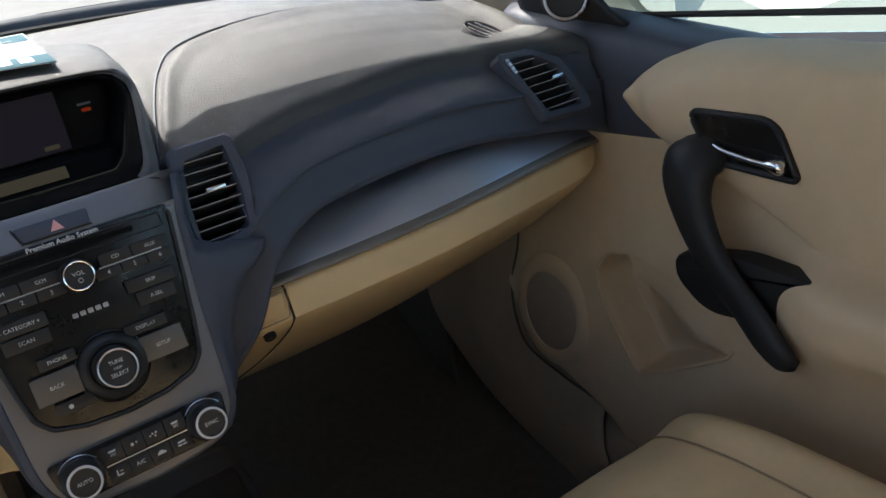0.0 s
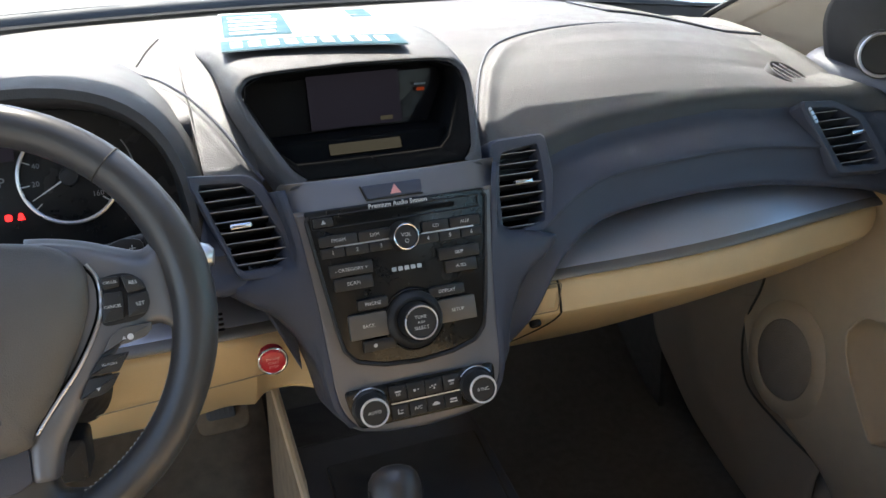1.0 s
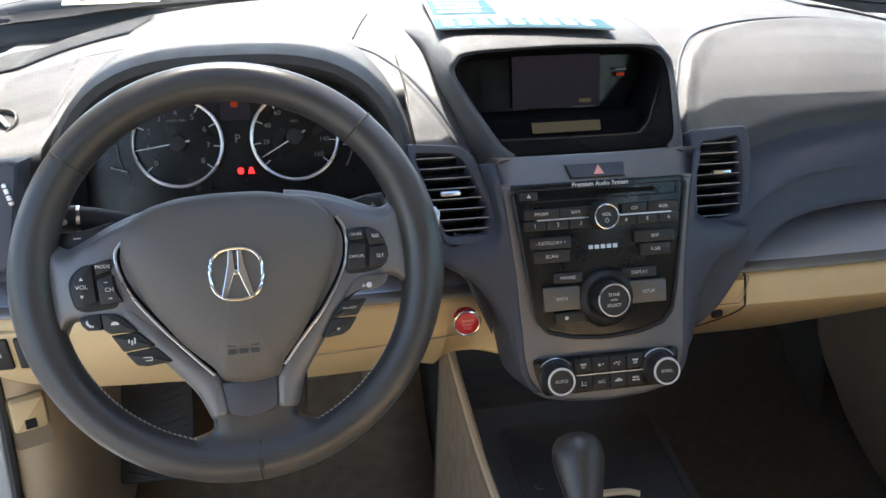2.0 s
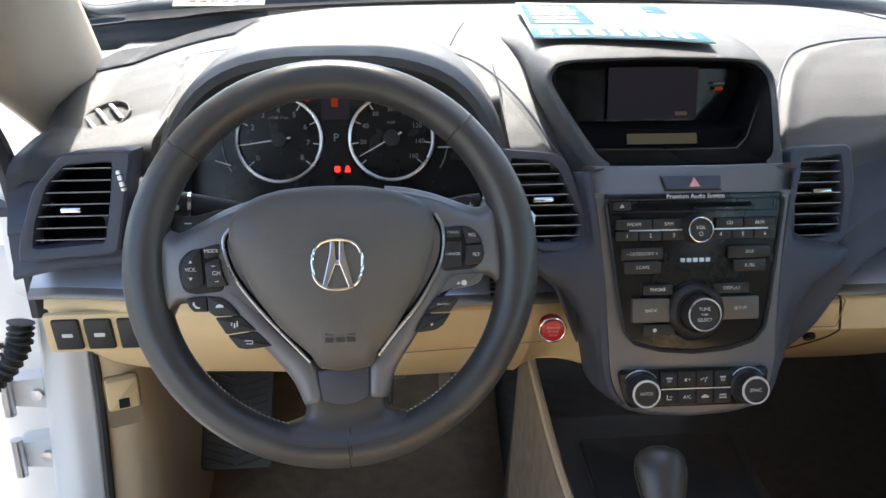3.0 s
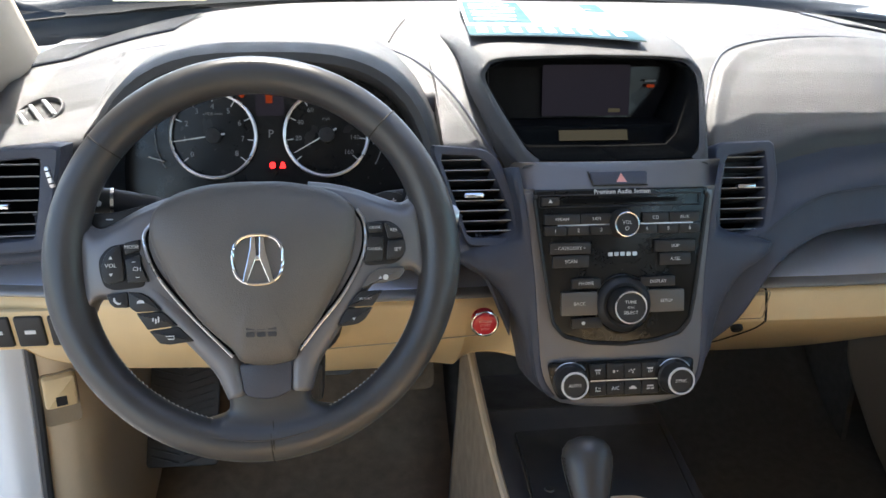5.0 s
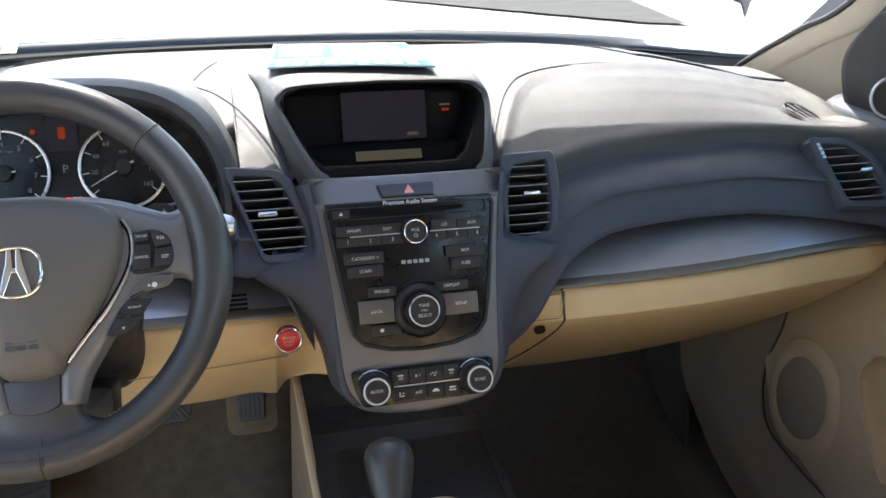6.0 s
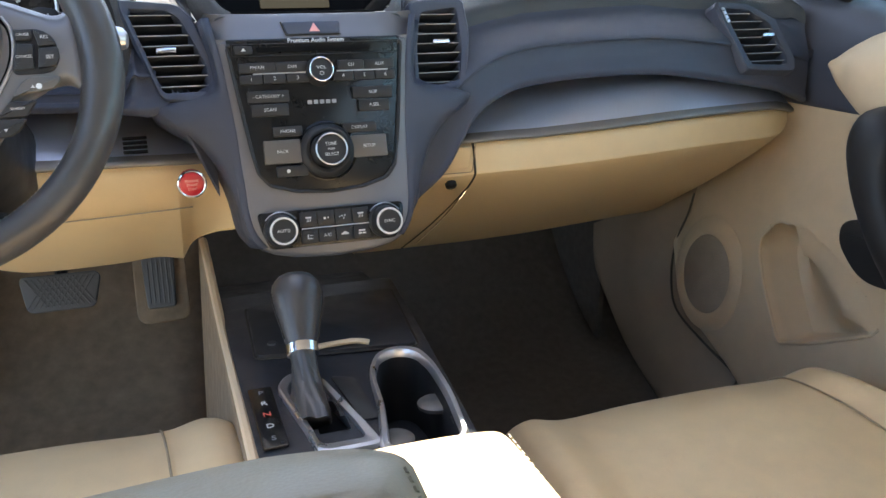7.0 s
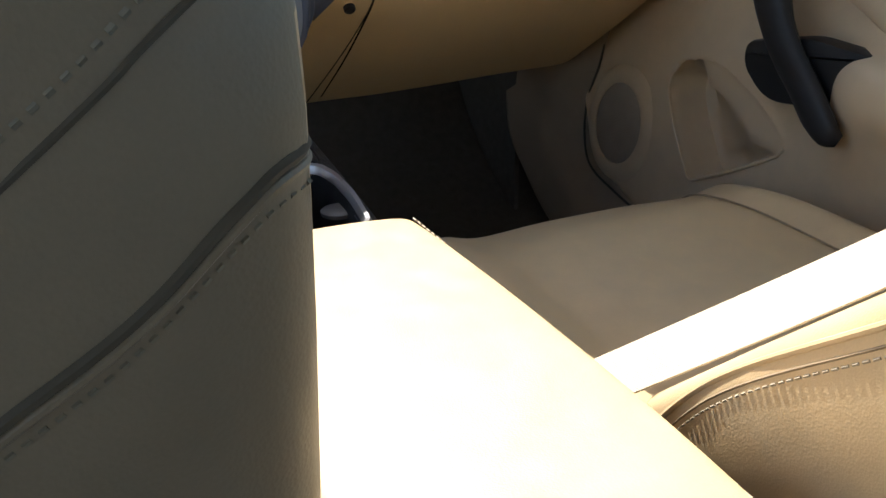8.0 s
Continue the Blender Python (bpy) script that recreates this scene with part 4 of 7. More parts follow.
    # leather of the lower spoke, flaring into the rim
    sec = []
    for r, w, h in ((0.108, 0.036, 0.001), (0.116, 0.036, 0.002), (0.126, 0.0335, 0.0015), (0.134, 0.0345, 0.001), (0.140, 0.040, 0.0015), (0.1455, 0.050, 0.0035), (0.151, 0.061, 0.008), (0.157, 0.070, 0.0118)):
        row = []
        for u, d in ((-1, -0.026), (-1.02, -0.012), (-0.93, -0.0025), (-0.6, 0.0004), (0, 0.001), (0.6, 0.0004), (0.93, -0.0025), (1.02, -0.012), (1, -0.026)):
            x = w * u
            row.append(tuple(T @ Vector((x, -math.sqrt(max(r * r - x * x, 1e-6)), h + d))))
        sec.append(row)
    part("lower_spoke", loft(sec, 36, 34), WHEEL_LEATHER, wheel, "dark leather lower spoke", thick=0.002)
    part("spoke_seam", tube(catmull([tuple(T @ Vector((0.002, -r, h))) for r, h in ((0.112, 0.0035), (0.126, 0.0028), (0.140, 0.0028), (0.151, 0.0094), (0.158, 0.0132), (0.165, 0.0135))], 20), 0.0006, 5), SEAM, wheel)
    # cap below the hub, its lower edge bowed
    cap = [(-0.0225, -0.090), (-0.020, -0.1165), (-0.010, -0.1205), (0.0, -0.122), (0.010, -0.1205), (0.020, -0.1165), (0.0225, -0.090)]
    part("spoke_cap", slab(rounded(cap, 0.003, 3), 0.008, at(T, 0.001, 0, 0.002), 0.002), CAP, wheel, "blue-grey cap under the hub")
    # airbag hub: domed cover with a tapering outline
    out = [(-0.084, 0.044), (-0.0647, 0.0577), (-0.0408, 0.0640), (-0.0122, 0.0664), (0.0263, 0.0660), (0.0552, 0.0610), (0.0744, 0.0535), (0.0870, 0.0420), (0.0885, 0.0305), (0.086, 0.0072), (0.0766, -0.0169), (0.0513, -0.0599), (0.0360, -0.0778), (0.0332, -0.0890), (0.0190, -0.0920), (0.0034, -0.0932), (-0.0143, -0.0892), (-0.0185, -0.0795), (-0.0430, -0.0571), (-0.0656, -0.0277), (-0.0835, 0.0087), (-0.0880, 0.0256)]
    o = rounded(out, 0.008, 3)
    rows = []
    for f, h in ((1.0, 0.0), (1.0, 0.010), (0.99, 0.0165), (0.965, 0.0205), (0.92, 0.0245), (0.8, 0.030), (0.55, 0.0345), (0.25, 0.0362), (0.02, 0.0365)):
        rows.append([W @ Vector((0.003 + (x - 0.003) * f, -0.004 + (y + 0.004) * f, h - 0.10 * max(0.0, y - 0.018) * f ** 2 - 0.03 * max(0.0, -y - 0.05) * f ** 2)) for x, y in o])
    bm = ring_sheet(rows)
    bm.faces.new([v for v in list(bm.verts)[-len(o):]])
    hub = part("airbag_cover", bm, HUB, wheel, "dark grained airbag cover")
    for path in (((-0.0855, 0.0310), (-0.0912, 0.0225), (-0.0895, 0.0064), (-0.0795, -0.0154), (-0.0565, -0.0448), (-0.0200, -0.0840)), ((0.0885, 0.0400), (0.0945, 0.029), (0.0954, 0.0119), (0.0900, -0.0075), (0.0728, -0.0362), (0.0528, -0.0599), (0.0368, -0.0800))):
        part("strip_gap", tube(catmull([tuple(W @ Vector((x * 0.985, y * 0.985, 0.0105))) for x, y in path], 28), 0.0022, 6), VOID, wheel)
        part("silver_strip", tube(catmull([tuple(W @ Vector((x, y, 0.0118))) for x, y in path], 28), 0.0017, 8, flat=0.9), SILVER, wheel, "silver strip beside the hub")
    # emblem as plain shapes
    e = at(W, 0.0057, -0.002, 0.0355)
    oval = [((0.0205 * math.copysign(abs(math.cos(t)) ** 0.78, math.cos(t))) * (1.0 + 0.03 * math.sin(t)), 0.0205 * math.copysign(abs(math.sin(t)) ** 0.78, math.sin(t))) for t in (2 * math.pi * k / 48 for k in range(48))]
    emb = part("emblem", tube([e @ Vector((x, y, 0.0015)) for x, y in oval], 0.0014, 8, closed=True), CHROME, wheel, "chrome oval emblem")
    for s in (-1, 1):
        part("emblem_bar", slab([(s * 0.0130, -0.0185), (s * 0.0088, -0.0190), (s * 0.0010, 0.0015), (s * 0.0016, 0.0190), (s * 0.0054, 0.0190), (s * 0.0066, 0.0080)], 0.003, e, 0.0008), CHROME, emb, smooth=False)
    part("emblem_bar", slab([(-0.0030, -0.0005), (0.0030, -0.0005), (0.0022, 0.0035), (-0.0022, 0.0035)], 0.0026, e, 0.0005), CHROME, emb, smooth=False)
    for k in range(2):
        for i, (u, v) in enumerate(((-0.008, -0.001), (0.001, 0.008), (0.010, 0.017))):
            part("embossed_bar", slab(rect(u, -0.0605 - 0.0058 * k, v, -0.0565 - 0.0058 * k, 0.001), 0.0007, at(W, 0.002, 0, 0.0318)), WHEEL_LEATHER, hub, smooth=False)
    part("embossed_bar", slab(rect(-0.050, 0.0135, -0.0455, 0.0145, 0.0003), 0.0006, at(W, 0, 0, 0.0315)), WHEEL_LEATHER, hub, smooth=False)

    # switches on the spokes
    def key(pts, h, marks=(), word="", size=0.004, mat=BUTTON):
        b = part("key", slab(rounded(pts, 0.0016, 3), 0.005, at(W, 0, 0, h - 0.0035), 0.001), mat, wheel, "charcoal wheel key")
        c = np.mean(pts, axis=0)
        if word:
            lettering(word, size, at(W, c[0], c[1], h + 0.0018), WHITE_INK, b)
        for poly in marks:
            part("symbol", slab([(c[0] + x, c[1] + y) for x, y in poly], 0.0003, at(W, 0, 0, h + 0.0016)), WHITE_INK, b, smooth=False)
    up = [(-0.0016, 0), (0.0016, 0), (0, 0.0026)]
    bar = lambda x0, y0, x1, y1: [(x0, y0), (x1, y0), (x1, y1), (x0, y1)]
    g = 0.0140
    key([(-0.1166, 0.0118), (-0.1100, 0.0145), (-0.1074, -0.0161), (-0.1196, -0.0191), (-0.1242, -0.0166), (-0.1263, -0.0046), (-0.1228, 0.0062)], g, ([(x, y + 0.0055) for x, y in up], [(x, -y - 0.0065) for x, y in up]), "VOL", 0.0050)
    key([(-0.1072, 0.0154), (-0.0949, 0.0184), (-0.0947, 0.0089), (-0.1065, 0.0054)], g, (), "MODE", 0.0042)
    key([(-0.1065, 0.0020), (-0.0938, 0.0055), (-0.0922, -0.0055), (-0.0873, -0.0175), (-0.1046, -0.0185)], g, (bar(-0.004, 0.0058, -0.001, 0.0064), bar(-0.001, -0.0072, 0.002, -0.0066)), "CH", 0.0050)
    key([(-0.1231, -0.0276), (-0.1062, -0.0257), (-0.1050, -0.0391), (-0.1163, -0.0388), (-0.1204, -0.0348)], g - 0.002, ([(-0.003, 0.0025), (-0.0016, 0.003), (-0.001, 0), (0.002, -0.002), (0.003, -0.0008), (0.0028, -0.003), (0, -0.003), (-0.003, 0)],))
    key([(-0.1053, -0.0257), (-0.0949, -0.0269), (-0.0884, -0.0309), (-0.0783, -0.0427), (-0.0990, -0.0431), (-0.1042, -0.0391)], g - 0.002, ([(-0.0034, -0.001), (0.0034, -0.001), (0.0026, 0.001), (0.001, 0.0018), (-0.001, 0.0018), (-0.0026, 0.001)],))
    key([(-0.0995, -0.0441), (-0.0777, -0.0435), (-0.0652, -0.0556), (-0.0903, -0.0585)], g - 0.0035, (bar(-0.003, -0.001, -0.0018, 0.002), bar(-0.0006, -0.003, 0.0006, 0.0012), bar(0.0016, -0.002, 0.0028, 0.003)))
    key([(-0.0894, -0.0596), (-0.0647, -0.0568), (-0.0522, -0.0695), (-0.0726, -0.0718), (-0.0807, -0.0705)], g - 0.0045, (bar(-0.002, -0.0018, 0.0035, -0.001), bar(-0.0035, 0.0008, 0.0028, 0.0016), bar(0.0028, -0.0018, 0.0035, 0.0016)))
    key([(0.0966, 0.0283), (0.1102, 0.0271), (0.1100, 0.0193), (0.0978, 0.0186)], g, (), "CRUISE", 0.0031)
    key([(0.0978, 0.0157), (0.1109, 0.0154), (0.1099, -0.0055), (0.0938, -0.0066)], g, (), "CANCEL", 0.0034)
    key([(0.1117, 0.0275), (0.1185, 0.0269), (0.1253, 0.0219), (0.1290, 0.0145), (0.1148, 0.0133)], g, (), "RES", 0.0040)
    key([(0.1147, 0.0115), (0.1295, 0.0126), (0.1302, 0.0037), (0.1271, -0.0035), (0.1129, -0.0051)], g, (), "SET", 0.0042)
    key([(0.0899, -0.0305), (0.0981, -0.0174), (0.1060, -0.0122), (0.1291, -0.0118), (0.1275, -0.0172), (0.1229, -0.0219), (0.1106, -0.0245), (0.1018, -0.0253)], g - 0.002, ([(x - 0.0035, y - 0.0012) for x, y in up], [(0.0012 + 0.0025 * math.cos(k * 0.6283), 0.0025 * math.sin(k * 0.6283)) for k in range(10)]), mat=BUTTON_PALE)
    key([(0.0779, -0.0449), (0.0890, -0.0318), (0.1091, -0.0311), (0.0999, -0.0446)], g - 0.003, (), "SEL/RESET", 0.0026)
    key([(0.0693, -0.0615), (0.0780, -0.0464), (0.1000, -0.0460), (0.0929, -0.0563), (0.0864, -0.0601), (0.0742, -0.0616)], g - 0.004, ([(x, -y + 0.001) for x, y in up],))
    # column shroud and stalks
    col = thing("steering_column", (-0.38, 0.92, 0.78), "dark plastic steering column shroud with two stalks", "steering column")
    rows = []
    for h, w, hh in ((-0.03, 0.045, 0.045), (-0.05, 0.062, 0.058), (-0.10, 0.066, 0.062), (-0.20, 0.070, 0.066), (-0.30, 0.075, 0.07)):
        rows.append([W @ Vector((w * math.copysign(abs(math.cos(t)) ** 0.6, math.cos(t)), -0.012 + hh * math.copysign(abs(math.sin(t)) ** 0.6, math.sin(t)) + h * 0.12, h)) for t in (2 * math.pi * k / 32 for k in range(32))])
    part("shroud", sheet(rows, close=True), BLACK, col, "dark shroud")
    st = part("stalk", tube([W @ Vector(p) for p in ((-0.05, 0.040, -0.055), (-0.09, 0.048, -0.05), (-0.120, 0.053, -0.045), (-0.131, 0.0545, -0.042))], [0.010, 0.011, 0.0125, 0.0125], 14), BLACK, col, "black light stalk")
    part("stalk_end", tube([W @ Vector(p) for p in ((-0.131, 0.0545, -0.042), (-0.146, 0.0555, -0.041), (-0.1500, 0.056, -0.0405))], [0.0132, 0.0132, 0.0095], 16), BUTTON, st)
    part("silver_band", tube([W @ Vector(p) for p in ((-0.1295, 0.0545, -0.0425), (-0.1325, 0.0545, -0.042))], 0.0138, 18), CHROME, st)
    part("symbol", turned([(0.0, 0.0), (0.0028, 0.0), (0.0, 0.0004)], at(W, -0.140, 0.053, -0.0283), 10), WHITE_INK, st)
    st = part("stalk", tube([W @ Vector(p) for p in ((0.05, 0.040, -0.055), (0.09, 0.046, -0.05), (0.120, 0.051, -0.045), (0.134, 0.0525, -0.041))], [0.009, 0.009, 0.010, 0.0095], 14), BLACK, col, "black wiper stalk")
    part("stalk_end", tube([W @ Vector(p) for p in ((0.134, 0.0525, -0.041), (0.1775, 0.034, -0.04), (0.184, 0.033, -0.039))], [0.0085, 0.0115, 0.007], 14), SILVER, st, "pale stalk end")
    for s, o in ((-1, ((-0.1475, 0.0430), (-0.1200, 0.0440), (-0.0950, 0.050), (-0.100, 0.030), (-0.1283, 0.0260), (-0.1468, 0.0250))), (1, ((0.1151, 0.0579), (0.1300, 0.0550), (0.1320, 0.0400), (0.100, 0.038), (0.0950, 0.050)))):
        pd = part("shift_paddle", slab(rounded(list(o), 0.004, 3), 0.004, at(W, 0, 0, -0.018), 0.001), BUTTON, col, "grey shift paddle")
        for q in ([rect(-0.003, -0.0005, 0.003, 0.0005, 0.0002)] if s < 0 else [rect(-0.0025, -0.0005, 0.0025, 0.0005, 0.0002), rect(-0.0005, -0.0025, 0.0005, 0.0025, 0.0002)]):
            part("symbol", slab([(x + (-0.1265 if s < 0 else 0.122), y + (0.0375 if s < 0 else 0.0485)) for x, y in q], 0.0004, at(W, 0, 0, -0.0138)), WHITE_INK, pd, smooth=False)
    part("tilt_lever", slab(rounded([(-0.024, -0.022), (0.012, -0.024), (0.014, 0.016), (-0.024, 0.020)], 0.006, 3), 0.05, plane_frame((-0.345, 0.935, 0.662), 12), 0.005), BLACK, col, "black tilt lever")
    return W


def ring_xy(rx, ry, r, m, seg=28, sides=5):
    pts = [m @ Vector((rx * math.cos(a) * 0 + ry * math.sin(a), rx * math.cos(a), 0)) for a in (2 * math.pi * k / seg for k in range(seg))]
    return tube(pts, r, sides, closed=True)


steering()


# ---- audio unit and climate controls ----
def audio():
    S = STACK
    unit = thing("audio_unit", (0, 0.96, 0.77), "gloss black car audio panel with charcoal buttons and knobs", "car radio")
    half = [(0.1, 0.073), (0.0985, 0.066), (0.090, 0.0), (0.083, -0.050), (0.078, -0.076), (0.066, -0.090), (0.038, -0.098), (0.0, -0.101)]
    out = half + [(-u, v) for u, v in half[-2::-1]]
    face = part("faceplate", slab(rounded(out, 0.004, 3), 0.0065, S, 0.002, base=-0.006), GLOSS, unit, "gloss black faceplate")
    part("surround", tube([S @ Vector((u * 1.012, v * 1.012 if v < 0 else v, 0.001)) for u, v in rounded(half[1:] + [(-u, v) for u, v in half[-2:0:-1]], 0.004, 3)], 0.0022, 6), BUTTON, unit, "dark surround line")
    def button(x0, y0, x1, y1, word="", size=0.0055, mat=BUTTON, h=0.0045, skew=0.0, r=0.0012):
        b = part("button", slab(rounded([(x0 + skew, y0), (x1 - (skew if skew < 0 else -skew) * 0, y0), (x1, y1), (x0, y1)], r, 2), h, S, 0.0009, base=0.001), mat, unit, "charcoal push button" if mat is BUTTON else "grey push button")
        if word:
            lettering(word, size, at(S, (x0 + x1) / 2, (y0 + y1) / 2, h + 0.0013), WHITE_INK, b)
        return b
    lettering("Premium Audio System", 0.0068, at(S, 0, 0.0695, 0.0024), WHITE_INK, face, bold=0.0001)
    part("disc_slot", slab(rect(-0.068, 0.0575, 0.062, 0.0625, 0.002), 0.0012, S, base=0.002), VOID, unit, smooth=False)
    part("slot_frame", tube([S @ Vector((*p, 0.0025)) for p in rect(-0.094, 0.0535, 0.090, 0.0665, 0.002)], 0.0007, 4, closed=True), BUTTON, unit)
    b = button(-0.092, 0.0555, -0.072, 0.0645)
    part("symbol", slab([(-0.0845, 0.0585), (-0.0795, 0.0585), (-0.082, 0.0625)], 0.0004, S, base=0.0055), WHITE_INK, b, smooth=False)
    for x0, x1, w in ((-0.089, -0.049, "FM/AM"), (-0.048, -0.013, "SXM"), (0.022, 0.052, "CD"), (0.053, 0.088, "AUX")):
        button(x0, 0.0345, x1, 0.0455, w, 0.0052)
    for k in range(3):
        button(-0.089 + 0.0258 * k, 0.0225, -0.0643 + 0.0258 * k, 0.0325, str(k + 1), 0.006)
        button(0.015 + 0.0248 * k, 0.0225, 0.0388 + 0.0248 * k, 0.0325, str(k + 4), 0.006)
    for a, b in ((-0.074, -0.011), (0.020, 0.080)):
        part("bright_line", slab(rect(a, 0.0328, b, 0.0342, 0.0004), 0.001, S, base=0.0042), SILVER, unit, smooth=False)
    button(-0.083, 0.0015, -0.037, 0.0145, "- CATEGORY +", 0.0052)
    button(-0.080, -0.0135, -0.039, 0.0, "SCAN", 0.0055)
    button(0.036, 0.0015, 0.083, 0.0145, "SKIP", 0.0052)
    button(0.042, -0.0135, 0.078, 0.0, "A.SEL", 0.0052)
    # maker's word as plain bars
    for k in range(5):
        part("badge_bar", slab(rect(-0.0165 + 0.0070 * k, -0.0022, -0.0115 + 0.0070 * k, 0.0022, 0.0006), 0.0008, S, base=0.002), SILVER, face, smooth=False)
    button(-0.059, -0.037, -0.026, -0.026, "PHONE", 0.0052)
    button(0.020, -0.037, 0.060, -0.026, "DISPLAY", 0.0052)
    button(-0.071, -0.067, -0.030, -0.041, "BACK", 0.0052, BUTTON_PALE, 0.006)
    button(0.028, -0.066, 0.070, -0.041, "SETUP", 0.0052, BUTTON_PALE, 0.006)
    b = button(-0.059, -0.082, -0.024, -0.070)
    part("symbol", turned([(0.0, 0.0), (0.0022, 0.0), (0.0, 0.0004)], at(S, -0.046, -0.076, 0.0056), 12), WHITE_INK, b)
    m = at(S, 0.0, 0.034)
    k = part("volume_knob", turned([(0.0165, 0.0), (0.0165, 0.003), (0.0152, 0.006), (0.0146, 0.016), (0.0136, 0.0190), (0.0118, 0.0196), (0.0110, 0.0186), (0.0, 0.0186)], m, 40), BUTTON, unit, "round volume knob")
    part("bright_ring", ring(0.0131, 0.0008, at(m, 0, 0, 0.0192), 40), CHROME, k)
    lettering("VOL", 0.0056, at(m, 0, 0.002, 0.0188), WHITE_INK, k)
    part("power_mark", ring(0.0020, 0.0003, at(m, 0, -0.0045, 0.0188), 16, 4), WHITE_INK, k)
    m = at(S, 0.0, -0.056)
    k = part("tuning_knob", turned([(0.0200, 0.010), (0.0196, 0.026), (0.0188, 0.0305), (0.0172, 0.0320), (0.0160, 0.0316), (0.0155, 0.0305), (0.0, 0.0305)], m, 56), BUTTON, unit, "large round tuning knob")
    part("bright_ring", ring(0.0172, 0.0009, at(m, 0, 0, 0.0316), 48), SILVER, k)
    part("knob_base", turned([(0.0315, 0.0), (0.0312, 0.006), (0.0295, 0.0095), (0.0250, 0.0125), (0.0220, 0.0120), (0.0205, 0.010)], m, 56), BUTTON, k, "dark satin collar")
    part("knob_collar", ring(0.0325, 0.0018, at(m, 0, 0, 0.003), 48), GLOSS, k)
    for i, (w, z) in enumerate((("TUNE", 0.0050), ("PUSH", 0.0032), ("SELECT", 0.0050))):
        lettering(w, z, at(m, 0, 0.0058 - 0.0058 * i, 0.0308), WHITE_INK, k)
    # hazard switch above the panel
    hz = thing("hazard_switch", (0, 0.99, 0.85), "dark hazard light switch with a pink triangle", "switch")
    b = part("switch_cap", slab(rounded([(-0.0315, 0.0015), (0.0290, 0.0015), (0.0305, 0.0165), (-0.0360, 0.0165)], 0.003, 3), 0.0030, BROW, 0.001, base=-0.0012), DASH, hz)
    part("switch_gap", tube([BROW @ Vector(p) for p in ((-0.0368, 0.0170, 0.0002), (-0.0325, 0.0008, 0.0002), (0.030, 0.0008, 0.0002))], 0.0009, 5), SEAM, hz)
    part("triangle", slab([(-0.0060, 0.0040), (0.0060, 0.0040), (0.0, 0.0145)], 0.0006, BROW, base=0.0016), PINK, b, smooth=False)



audio()


